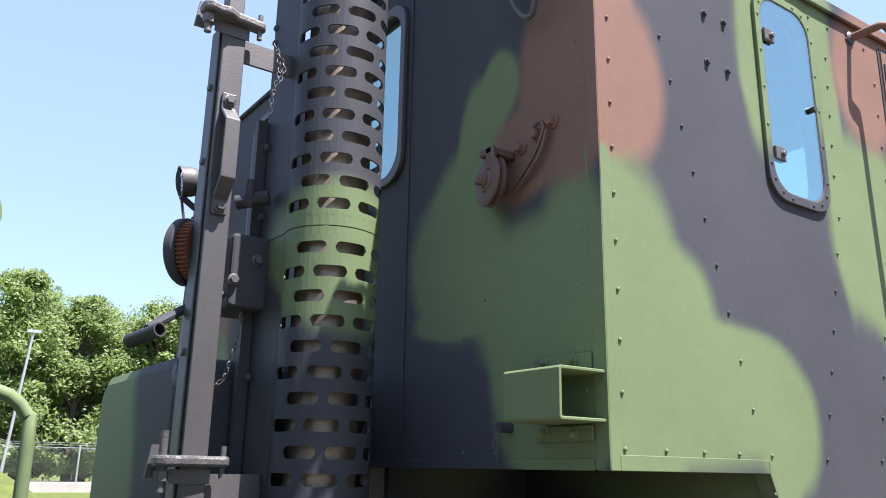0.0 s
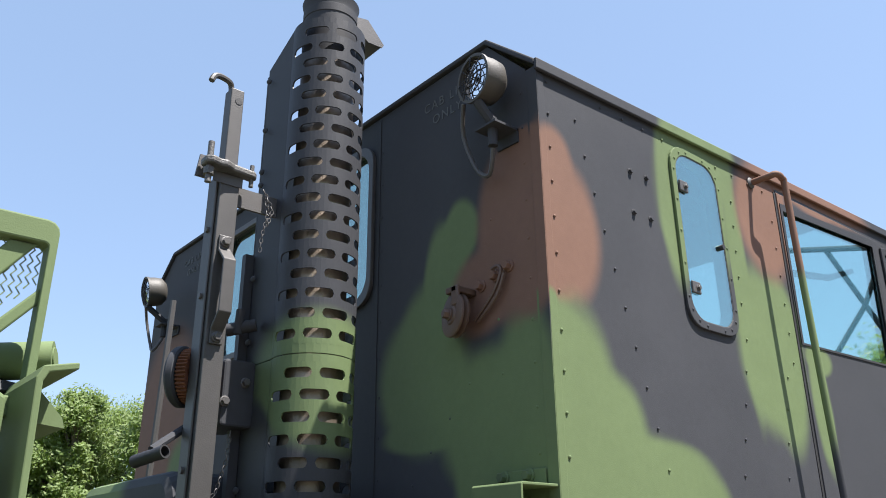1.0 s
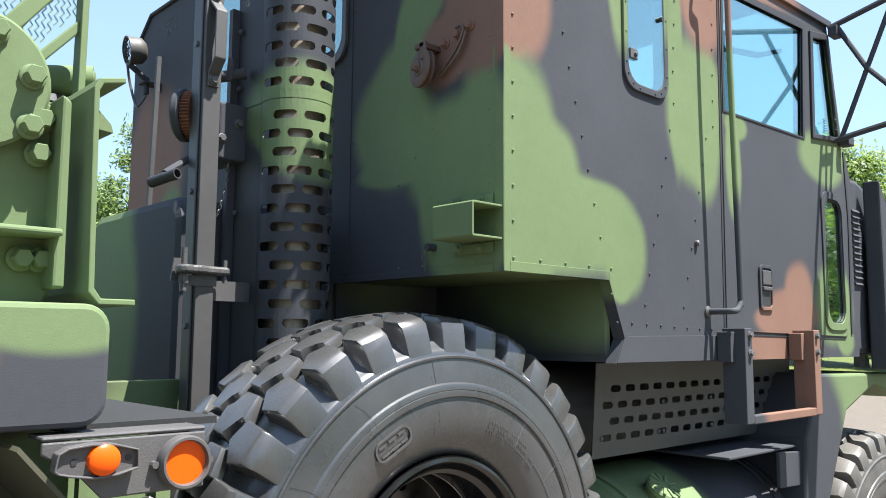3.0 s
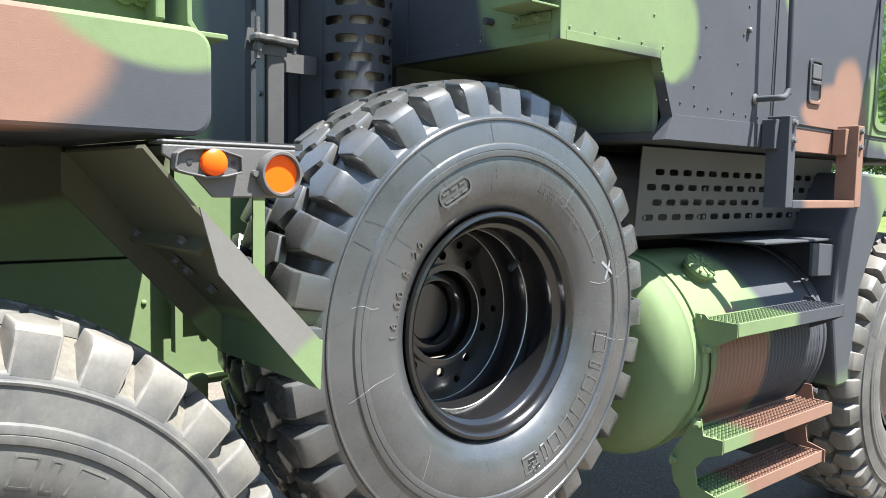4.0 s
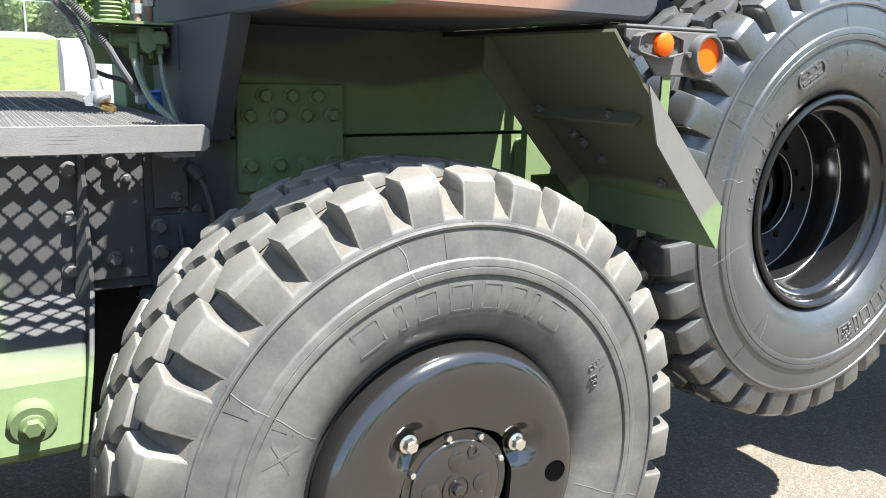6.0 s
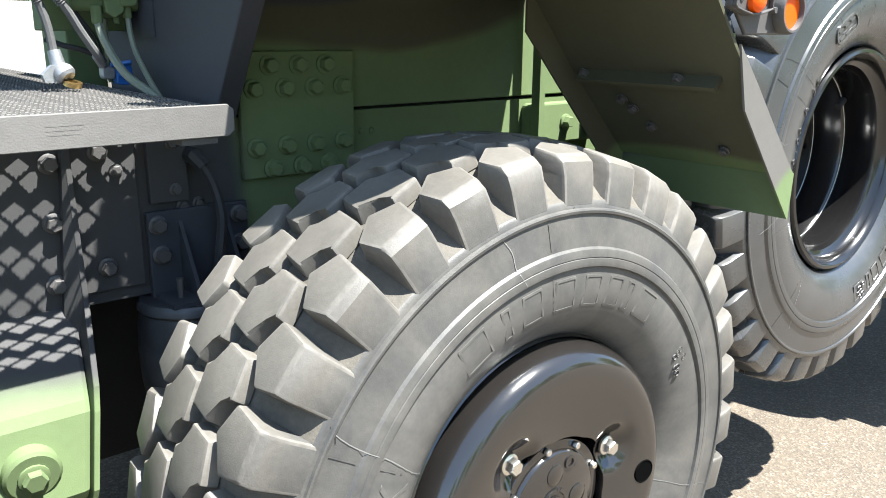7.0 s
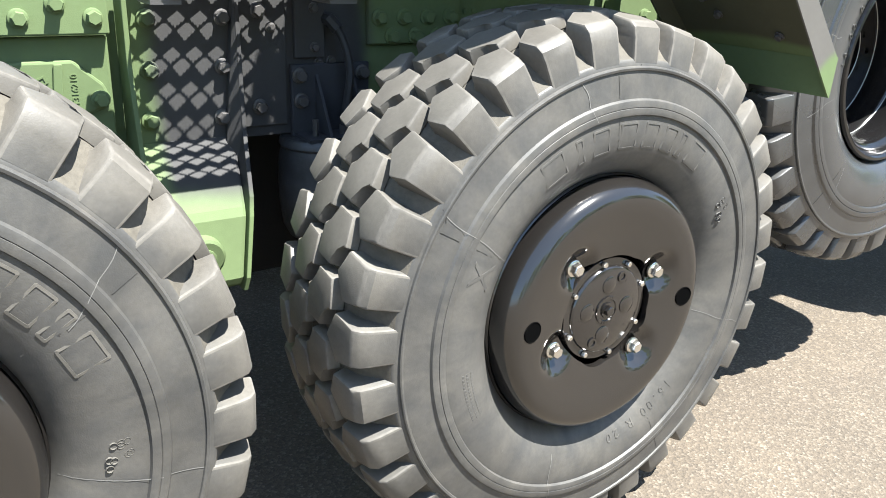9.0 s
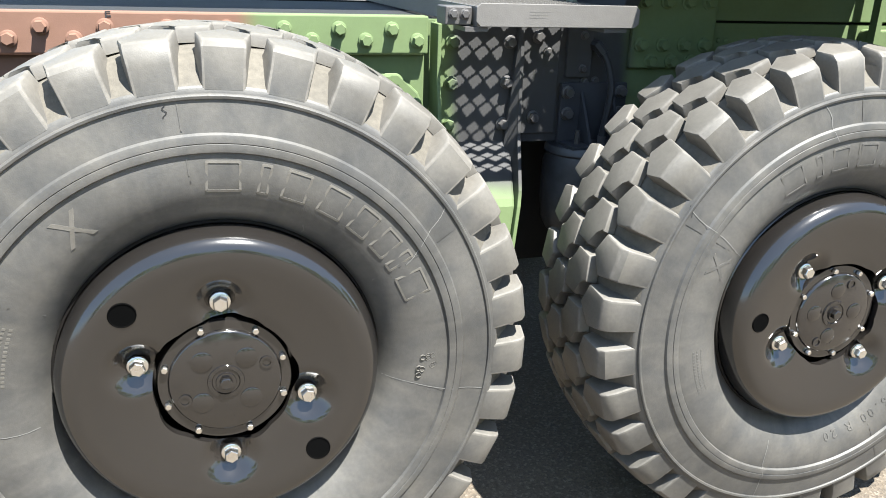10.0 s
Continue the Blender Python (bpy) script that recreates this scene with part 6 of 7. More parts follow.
M_HAIR = mat("pale_mould_line", (0.16, 0.155, 0.145), 0.7)
M_NICK = mat("dark_cut", (0.012, 0.012, 0.012), 0.9)
def hairlines(name, lines, width, material, w, m):
    """Fine lines across a tyre's side: each from (radius, degrees) to (radius, degrees), a little wavy."""
    bm = B()
    for r0, a0, r1, a1 in lines:
        rows = []
        for k in range(13):
            f = k / 12
            r, a = r0 + (r1 - r0) * f, radians(a0 + (a1 - a0) * f + 0.35 * math.sin(f * 9 + r0 * 40))
            rows.append([bm.verts.new((r * math.cos(a) - s * width * math.sin(a), r * math.sin(a) + s * width * math.cos(a), 0.0012)) for s in (-1, 1)])
        for p, q in zip(rows, rows[1:]):
            bm.faces.new((p[0], p[1], q[1], q[0]))
    drape(bm)
    bmesh.ops.transform(bm, matrix=m, verts=bm.verts)
    part(name, bm, material, w)
hairlines("mould_lines", [(0.33, -14, 0.53, -17), (0.33, 150, 0.53, 147), (0.36, 250, 0.53, 256), (0.44, 103, 0.53, 105)], 0.0007, M_HAIR, w3, face_to(C3, OUT))
hairlines("mould_lines", [(0.31, -8, 0.525, -10), (0.40, 31, 0.53, 37), (0.33, 190, 0.53, 186), (0.305, 60, 0.33, 62)], 0.0007, M_HAIR, w4, face_to(C4, OUT))
hairlines("cuts", [(0.532, 87.5, 0.556, 88.3), (0.518, 148, 0.545, 145)], 0.0011, M_NICK, w3, face_to(C3, OUT))
hairlines("cuts", [(0.52, 131, 0.546, 133), (0.50, 98, 0.52, 97.8)], 0.0011, M_NICK, w4, face_to(C4, OUT))

fw = lathe_part("wheel", [(0.10, -0.32), (0.286, -0.30), (0.286, -0.06), (0.302, -0.03), (0.290, -0.03), (0.27, -0.10), (0.16, -0.05), (0, -0.04)], 48, M_GLOSS, truck, face_to((3.88, 0.02, 0.638), OUT))
put("tyre", TYRE, face_to((3.88, 0.02, 0.638), OUT, 0.1), fw)
# wheels on the far side
for x in (0.0, -1.43, 3.88):
    fo = lathe_part("wheel", [(0.10, -0.32), (0.286, -0.30), (0.286, -0.05), (0.2, -0.04), (0, -0.04)], 32, M_GLOSS, truck, face_to((x, 2.50, 0.638), (0, 1, 0)))
    put("tyre", TYRE, face_to((x, 2.50, 0.638), (0, 1, 0), 0.1), fo)

# ---- spare wheel ----
spare = thing("spare_wheel", "clean black spare tyre on a deep gloss-black rim", "spare wheel", (1.30, 0.3, 0.44))
ms = face_to((1.30, 0.112, 1.090), OUT)
ms0 = Matrix(((1, 0, 0, 1.30), (0, 0, -1, 0.112), (0, 1, 0, 1.09), (0, 0, 0, 1)))
st = put("tyre", tyre_mesh("spare_tyre", M_RUBBER_NEW, M_RUBBER_NEW, M_RUBBER_NEW, True), face_to((1.30, 0.112, 1.09), OUT, 0.07) @ Matrix.Diagonal((1.02, 1.02, 1.0, 1.0)), spare)
rim = lathe_part("rim", [(0.290, -0.035), (0.300, -0.026), (0.304, -0.010), (0.300, -0.002), (0.292, 0.000), (0.283, -0.006), (0.278, -0.020), (0.276, -0.034), (0.268, -0.042), (0.258, -0.047), (0.254, -0.060), (0.252, -0.135), (0.255, -0.142), (0.249, -0.150),
                        (0.247, -0.24), (0.243, -0.262), (0.250, -0.30), (0.292, -0.38), (0.292, -0.39)], 96, M_RIM, spare, ms @ Matrix.Translation((0, 0, -0.026)))
bm = B()
def disc_holes():
    out = []
    for k in range(10):
        a = 2 * math.pi * (k + 0.5) / 10
        out.append([(0.168 * math.cos(a) + 0.0135 * math.cos(2 * math.pi * i / 12), 0.168 * math.sin(a) + 0.0135 * math.sin(2 * math.pi * i / 12)) for i in range(12)])
    for k in range(5):
        a = 2 * math.pi * k / 5
        out.append([(0.205 * math.cos(a) + 0.012 * math.cos(2 * math.pi * i / 12), 0.205 * math.sin(a) + 0.012 * math.sin(2 * math.pi * i / 12)) for i in range(12)])
    return out
circ = lambda r, n: [(r * math.cos(2 * math.pi * k / n), r * math.sin(2 * math.pi * k / n)) for k in range(n)]
sheet(bm, circ(0.2475, 72), [circ(0.128, 48)] + disc_holes(), "z", -0.275, 0.014)
bmesh.ops.transform(bm, matrix=ms, verts=bm.verts)
part("disc", bm, M_RIM, rim, smooth=True)
lathe_part("hub_ring", [(0.145, -0.261), (0.145, -0.245), (0.129, -0.245), (0.129, -0.275)], 48, M_RIM, rim, ms)
bm = B(); cyl(bm, (1.30 + 0.20, 0.112 + 0.16, 1.09 + 0.15), (1.30 + 0.17, 0.112 + 0.16, 1.09 + 0.13), 0.010, 10)
part("valve", bm, M_SEAL, rim)
M_EDGE = mat("pale_rim_edge", (0.30, 0.30, 0.29), 0.35, 0.5, 0.3, 60, 0.2, 150, 0.6)
for r, d in ((0.2515, -0.166), (0.2470, -0.259), (0.1290, -0.246)):      # thin pale rings on the edges inside the rim
    lathe_part("pale_edge", [(r, d - 0.0016), (r - 0.0016, d), (r, d + 0.0016)], 84, M_EDGE, rim, ms, "thin pale edge", close=True)
# carrier hub in the dark behind the rim
carrier = lathe_part("spare_carrier", [(0.118, -0.32), (0.118, -0.292), (0.112, -0.288), (0.094, -0.288), (0.088, -0.295), (0.086, -0.36), (0.060, -0.362), (0.056, -0.34), (0.03, -0.338), (0, -0.338)], 48, M_RIM, truck, ms)
bm = B(); cyl(bm, (1.30, 0.44, 1.09), (1.30, 0.78, 1.09), 0.08, 24)
part("carrier_arm", bm, M_RIM, carrier)
bars("name_bars", NAME, 0.052, 0.374, radians(-43), 0.0006, M_RUBBER_NEW, st, ms0)
lettering("size_letters", "16.00 R 20", 0.036, 0.352, radians(160), 0.0004, M_RUBBER_NEW, st, ms0, 0.95, 0.0010)
bm = B(); ring_prism(bm, rrect(-0.055, 0.055, -0.024, 0.024, 0.022, 5), rrect(-0.050, 0.050, -0.019, 0.019, 0.018, 5), "z", 0, 0.003)
for k in (-1, 0, 1):
    box(bm, -0.012 + k * 0.03, 0.008 + k * 0.03, -0.013, -0.008, 0, 0.003); box(bm, -0.012 + k * 0.03, 0.008 + k * 0.03, 0.008, 0.013, 0, 0.003)
bmesh.ops.transform(bm, matrix=ms0 @ Matrix.Rotation(radians(118 - 90), 4, "Z") @ Matrix.Translation((0, 0.398, 0.0005)), verts=bm.verts)
part("name_plate", bm, M_RUBBER_NEW, st)
M_CHALK = mat("rubbed_pale_mark", (0.16, 0.163, 0.168), 0.6)
bm = B()
for s in (-1, 1):
    box(bm, -0.034, 0.034, -0.0045, 0.0045, -0.001, 0.0007, Matrix.Rotation(radians(18), 4, "Z") @ Matrix.Translation((0.433, 0, 0)) @ Matrix.Rotation(0.62 * s + 1.57, 4, "Z"))
drape(bm)
bmesh.ops.transform(bm, matrix=ms0, verts=bm.verts)
part("cross_mark", bm, M_CHALK, st, "pale cross-shaped mark")
bm = B()
rp = random.Random(8)
for row, n in ((0, 22), (1, 34), (2, 16)):
    for k in range(n):
        if rp.random() < 0.82:
            box(bm, -0.0028, 0.0028, -0.0018 - 0.0012 * rp.random(), 0.0018, -0.001, 0.0009, Matrix.Rotation(radians(72 - 1.45 * k), 4, "Z") @ Matrix.Translation((0.374 + 0.013 * row, 0, 0)))
drape(bm)
bmesh.ops.transform(bm, matrix=ms0, verts=bm.verts)
part("small_print", bm, M_RUBBER_NEW, st)
bm = B()
for k in range(8):
    lathe(bm, [(0.005, 0), (0.008, 0), (0.0065, 0.003)], 8, ms0 @ Matrix.Rotation(radians(-73), 4, "Z") @ Matrix.Translation((0.405 + 0.018 * math.cos(k * 0.8), 0.016 * math.sin(k * 1.9), 0.0)), close=True)
part("emblem", bm, M_RUBBER_NEW, st)
M_SCRAPE = mat("pale_scrape", (0.22, 0.215, 0.21), 0.7)
def scrape(r0, a0, r1, a1, w=0.0006):
    vs = []
    n = 8
    for k in range(n + 1):
        f = k / n
        r = r0 + (r1 - r0) * f; a = radians(a0 + (a1 - a0) * f + 0.5 * math.sin(f * 7))
        h = float(np.interp(r / 1.02, WALL_R, WALL_H)) + 0.0012
        for s in (-1, 1):
            vs.append(bm.verts.new(ms0 @ Vector(((r + w * s * 0.3) * math.cos(a) , (r + w * s * 0.3) * math.sin(a) + w * s, h))))
    for k in range(n):
        bm.faces.new((vs[2 * k], vs[2 * k + 1], vs[2 * k + 3], vs[2 * k + 2]))
bm = B()
for q in ((0.306, 190, 0.50, 194), (0.330, 17, 0.412, 13), (0.412, 13, 0.535, 14), (0.384, 33, 0.545, 34), (0.379, 55, 0.525, 56), (0.33, -9, 0.526, -10), (0.42, 168, 0.49, 169), (0.34, 226, 0.50, 236)):
    scrape(*q)
part("scrape_lines", bm, M_SCRAPE, st)
bm = B()
for q in ((0.413, 120, 0.525, 123), (0.345, 99, 0.50, 98), (0.384, 145, 0.530, 147), (0.36, 262, 0.51, 266), (0.36, 310, 0.52, 313)):
    scrape(*q)
part("mould_seams", bm, M_NICK, st)


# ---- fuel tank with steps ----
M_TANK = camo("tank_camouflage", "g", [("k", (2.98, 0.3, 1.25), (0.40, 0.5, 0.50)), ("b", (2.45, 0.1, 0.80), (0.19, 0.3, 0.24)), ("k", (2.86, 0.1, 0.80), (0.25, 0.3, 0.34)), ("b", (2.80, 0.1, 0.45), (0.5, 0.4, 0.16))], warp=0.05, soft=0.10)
TY, TZ, TR = 0.442, 0.870, 0.366
mt = Matrix.Translation((2.02, TY, TZ)) @ Matrix.Rotation(math.pi / 2, 4, "Y")
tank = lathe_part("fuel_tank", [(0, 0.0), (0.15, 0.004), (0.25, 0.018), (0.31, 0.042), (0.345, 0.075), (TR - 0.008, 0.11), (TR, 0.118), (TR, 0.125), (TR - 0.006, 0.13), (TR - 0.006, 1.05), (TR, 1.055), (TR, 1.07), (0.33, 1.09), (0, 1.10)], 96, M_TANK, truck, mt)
M_BAND = camo("band_camouflage", "g", [("k", (3.05, 0.3, 1.0), (0.3, 0.6, 0.6))], warp=0.03)
for x0, x1 in ((0.165, 0.195), (1.005, 1.03)):
    lathe_part("tank_band", [(TR - 0.008, x0), (TR + 0.002, x0), (TR + 0.0035, x0 + 0.003), (TR + 0.0035, x1 - 0.003), (TR + 0.002, x1), (TR - 0.008, x1)], 72, M_BAND, tank, mt)
cm = face_to((2.355, 0.226, 1.163), (0, -0.59, 0.81))
cap = lathe_part("filler_cap", [(0, -0.01), (0.050, -0.01), (0.050, 0.012), (0.056, 0.014), (0.060, 0.018), (0.060, 0.032), (0.054, 0.038), (0, 0.040)], 32, M_TANK, tank, cm)
bm = B()
for k in range(10):
    box(bm, 0.018, 0.058, -0.005, 0.005, 0.036, 0.044, cm @ Matrix.Rotation(k * 0.628, 4, "Z"))
part("cap_ribs", bm, M_TANK, cap, bevel=0.002)
bm = B()      # ribbed guard wrapped on the outer side, between the steps
rows = []
for k in range(30 * 8 + 1):
    x = 2.235 + k * 0.0262 / 8
    r = TR - 0.004 + 0.0060 * abs(math.cos(math.pi * k / 8))
    rows.append([bm.verts.new((x + 0.0022 * math.sin(i * 2.2), TY - r * math.cos(radians(-17 + 44 * i / 14)), TZ - r * math.sin(radians(-17 + 44 * i / 14)))) for i in range(15)])
for a, b in zip(rows, rows[1:]):
    for i in range(14):
        bm.faces.new((a[i], a[i + 1], b[i + 1], b[i]))
part("ribbed_mat", bm, M_TANK, tank, smooth=True)


def step(name, z, y0, y1, x0, x1, material):
    """A tread with folded edges and a toothed top."""
    bm = B()
    box(bm, x0, x1, y0, y0 + 0.004, z - 0.046, z)
    box(bm, x0, x1, y1 - 0.004, y1, z - 0.03, z)
    box(bm, x0, x1, y0 + 0.004, y1 - 0.004, z - 0.012, z - 0.008)
    box(bm, x0, x0 + 0.004, y0 + 0.004, y1 - 0.004, z - 0.046, z - 0.002); box(bm, x1 - 0.004, x1, y0 + 0.004, y1 - 0.004, z - 0.046, z - 0.002)
    s = part(name, bm, material, tank, bevel=0.002)
    V, Fc = [], []
    ny = max(3, int((y1 - y0 - 0.016) / 0.020))
    nx = int((x1 - x0 - 0.02) / 0.022)
    for j in range(ny):
        for i in range(nx):
            cx = x0 + 0.018 + i * 0.022 + (0.011 if j % 2 else 0); cy = y0 + 0.016 + j * 0.020
            k = len(V)
            for q in range(6):
                a = q * math.pi / 3
                V.append((cx + 0.0085 * math.cos(a), cy + 0.0085 * math.sin(a), z - 0.009))
            for q in range(6):
                a = q * math.pi / 3
                V.append((cx + 0.005 * math.cos(a), cy + 0.005 * math.sin(a), z + 0.003))
            for q in range(6):
                Fc.append((k + q, k + (q + 1) % 6, k + 6 + (q + 1) % 6, k + 6 + q))
    me = bpy.data.meshes.new("grip_teeth"); me.from_pydata(V, [], Fc); me.materials.append(material)
    hang(new("grip_teeth", me), s)
    return s
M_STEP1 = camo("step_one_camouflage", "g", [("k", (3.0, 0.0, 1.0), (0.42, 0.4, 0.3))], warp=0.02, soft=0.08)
M_STEP2 = camo("step_camouflage", "g", [("b", (3.0, 0.0, 0.55), (0.64, 0.5, 0.5))], warp=0.03, soft=0.08)
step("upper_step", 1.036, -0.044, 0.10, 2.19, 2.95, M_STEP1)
step("middle_step", 0.648, -0.012, 0.135, 2.19, 2.97, M_STEP2)
step("lower_step", 0.455, 0.006, 0.150, 2.19, 2.95, M_STEP2)
for x, mm_ in ((2.186, M_STEP1), (2.950, M_STEP1)):
    bm = B(); prism(bm, [(-0.044, 1.034), (-0.044, 0.99), (0.02, 0.955), (0.085, 0.925), (0.105, 0.925), (0.11, 1.05), (0.075, 1.05), (0.06, 1.036)], "x", x - 0.004, x)
    part("step_bracket", bm, mm_, tank)
for x in (2.186, 2.972):
    bm = B(); prism(bm, [(-0.012, 0.646), (-0.012, 0.60), (0.05, 0.575), (0.085, 0.53), (0.075, 0.47), (0.004, 0.452), (0.004, 0.405), (0.10, 0.400), (0.165, 0.46), (0.185, 0.55), (0.12, 0.65), (0.10, 0.70), (0.07, 0.70), (0.06, 0.646)], "x", x - 0.005, x)
    part("step_bracket", bm, M_STEP2, tank)
BLT_T = bolt_mesh("tank_bolt", 0.012, 0.020, M_TANK)
for p in ((2.192, 0.09, 1.036), (2.178, 0.068, 0.937), (2.166, 0.084, 0.685), (2.17, 0.17, 0.54), (3.04, 0.10, 0.66)):
    put("bolt", BLT_T, face_to(p, OUT), tank)

# ---- perforated guard, silencer, boarding ladder ----
bm = B()
def flat_guard(u, v, d=0.0):
    return (2.075 + u, 0.265 + d - 0.02 * v / 0.26, 1.335 + v)
slotted(bm, flat_guard, 16, 4, 0.082, 0.0515, 0.056, 0.022)
def plain(a, b, c, e):
    for d in (0.0, 0.004):
        q = [bm.verts.new(flat_guard(u, v, d)) for u, v in ((a, c), (b, c), (b, e), (a, e))]
        bm.faces.new(q if d == 0 else q[::-1])
plain(-0.03, 1.36, -0.035, 0.0); plain(-0.03, 1.36, 0.206, 0.262)
plain(-0.03, 0.0, 0.0, 0.206)
for r in (1, 3):
    plain(0.0, 0.041, r * 0.0515, (r + 1) * 0.0515)
guard = sheet_mesh("heat_guard", bm, mat("grey_green_primer", (0.052, 0.054, 0.052), 0.5), truck, lambda p: Vector((0, -1, -0.08)).normalized())
RVG = rivet_mesh("guard_screw", 0.008, M_GREYPAINT)
for x in (2.09, 2.42, 2.45, 2.78, 3.1, 3.35):
    for z in (1.36, 1.46, 1.56):
        put("screw", RVG, face_to((x, 0.262, z), OUT), guard)
bm = B(); cyl(bm, (2.0, 0.50, 1.42), (3.5, 0.50, 1.42), 0.16, 32)
part("silencer", bm, M_GREYPAINT, truck, smooth=True)
M_LAD = camo("ladder_camouflage", "k", [("b", (3.05, 0.0, 1.5), (0.45, 0.4, 0.5))], warp=0.02, soft=0.08)
bm = B(); box(bm, 2.519, 3.008, -0.035, -0.005, 1.400, 1.428)
lad = part("boarding_step", bm, M_LAD, truck, bevel=0.003)
for x0, x1 in ((2.468, 2.519), (3.008, 3.062)):
    bm = B(); prism(bm, [(x0, -0.035), (x1, -0.035), (x1, -0.029), (x0 + 0.006, -0.029), (x0 + 0.006, 0.045), (x0, 0.045)], "z", 1.402, 1.712)
    part("side_rail", bm, M_LAD, lad, bevel=0.003)
for x, zz in ((2.50, (1.69, 1.63)), (3.03, (1.69, 1.63))):
    for z in zz:
        put("bolt", BOLT_G, face_to((x, -0.035, z), OUT), lad)
for x0 in (2.44, 2.98):
    bm = B(); box(bm, x0, x0 + 0.10, 0.0, CY0 - 0.0065, 1.60, 1.700)
    part("step_mount", bm, M_LAD, truck, bevel=0.003)

# ---- front wheel arch and battery bracket ----
M_ARCH = camo("arch_camouflage", "g", [("k", (3.17, 0.2, 1.15), (0.36, 0.6, 0.50))], warp=0.04)
bm = B()
prism(bm, [(3.17, 0.66), (3.30, 0.66), (3.34, 1.05), (3.55, 1.38), (3.88, 1.48), (4.3, 1.40), (4.3, 1.52), (3.3, 1.54), (3.14, 1.30), (3.10, 0.95)], "y", 0.06, 0.62)
part("front_arch", bm, M_ARCH, truck, bevel=0.012)
bm = B()
prism(bm, [(2.95, 1.26), (3.25, 1.24), (3.26, 1.10), (3.33, 1.06), (3.33, 0.98), (3.28, 0.93), (3.2, 0.95), (3.15, 1.12), (2.95, 1.13)], "y", 0.085, 0.10)
box(bm, 2.6, 3.25, 0.10, 0.5, 1.262, 1.272)
part("side_bracket", bm, M_BLACK, truck, bevel=0.003)
bm = B(); box(bm, 3.13, 3.16, 0.16, 0.60, 0.30, 0.70)
part("mud_flap", bm, M_SEAL, truck)
# filler box, its near-black colour is the shade under the cab
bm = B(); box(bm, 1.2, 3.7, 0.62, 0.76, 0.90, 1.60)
part("under_cab_shade_fill", bm, M_DARK, truck)

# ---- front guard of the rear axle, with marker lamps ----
# one paint twice: darker for the shaded underside, paler for the sunlit fold
M_FEND = camo("shaded_guard_camouflage", "d", [("g", (0.68, 0.15, 1.06), (0.16, 0.6, 0.13))], warp=0.03, soft=0.10)
M_FLANGE = camo("sunlit_flange_camouflage", "e", [("g", (0.70, 0.0, 1.05), (0.14, 0.6, 0.13))], warp=0.02, soft=0.10)
bm = B()      # sloping splash plate with a folded outer edge
T0, T1, T2 = (0.315, 1.515), (0.462, 1.345), (0.650, 1.152)
prism(bm, [(T0[0], T0[1]), (T1[0], T1[1]), (T2[0], T2[1]), (T2[0] - 0.004, T2[1] - 0.006), (T1[0] - 0.005, T1[1] - 0.005), (T0[0] - 0.004, T0[1] - 0.006)], "y", -0.022, 0.42)
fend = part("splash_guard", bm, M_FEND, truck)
bm = B()
prism(bm, [(0.405, 1.412), (0.478, 1.337), (0.650, 1.152), (0.646, 1.056), (0.440, 1.292)], "y", -0.030, -0.0255)
prism(bm, [(0.646, 1.056), (0.650, 1.152), (0.654, 1.152), (0.650, 1.056)], "y", -0.030, 0.42)
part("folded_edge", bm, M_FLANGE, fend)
bm = B()
prism(bm, [(0.315, 1.508), (0.30, 1.508), (0.30, 1.43), (0.645, 1.058), (0.648, 1.06), (0.648, 1.145)], "y", 0.405, 0.411)
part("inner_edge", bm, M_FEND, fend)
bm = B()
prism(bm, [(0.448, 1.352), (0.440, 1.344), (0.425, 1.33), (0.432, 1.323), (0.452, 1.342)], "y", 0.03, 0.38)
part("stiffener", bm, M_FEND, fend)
for x, y, z in ((0.44, 0.36, 1.345), (0.44, 0.12, 1.345), (0.50, 0.30, 1.29), (0.515, 0.28, 1.27), (0.56, 0.26, 1.23), (0.60, 0.10, 1.19)):
    put("bolt", BOLT_G, face_to((x, y, z), (-0.7, 0, -0.7)), fend)
# dark plate stretched inwards to keep the sun off the subframe
bm = B(); box(bm, 0.40, 0.66, 0.06, 0.769, 1.5205, 1.533)
part("sun_block_plate", bm, M_DARK, fend)
bm = B()
prism(bm, [(0.345, 1.518), (0.600, 1.518), (0.600, 1.428), (0.435, 1.428), (0.40, 1.465), (0.345, 1.50)], "y", -0.018, -0.010)
box(bm, 0.345, 0.600, -0.018, 0.05, 1.519, 1.526)
lamp = part("lamp_plate", bm, M_GREYPAINT, truck, bevel=0.003)
boat = [(0.357, 1.478), (0.361, 1.503), (0.375, 1.511), (0.410, 1.5145), (0.443, 1.512), (0.480, 1.501), (0.481, 1.472), (0.450, 1.464), (0.415, 1.4615), (0.380, 1.468), (0.362, 1.473)]
bm = B(); prism(bm, boat, "y", -0.033, -0.0185)
cxb, czb = 0.420, 1.4875
ring_prism(bm, boat, [(cxb + (x - cxb) * 0.95, czb + (z - czb) * 0.84) for x, z in boat], "y", -0.042, -0.0332)
lh = part("marker_lamp", bm, M_GREYPAINT, lamp, bevel=0.008)
lathe_part("lens", [(0, 0.010), (0.018, 0.009), (0.023, 0.006), (0.0245, 0.0)], 24, M_AMBER, lh, face_to((0.428, -0.0335, 1.489), OUT) @ Matrix.Diagonal((1, 1, 1.5, 1)), "amber lens")
for x in (0.386, 0.466):
    bm = B(); cyl(bm, (x, -0.0345, 1.489), (x, -0.033, 1.489), 0.005, 10)
    part("screw", bm, M_SEAL, lh)
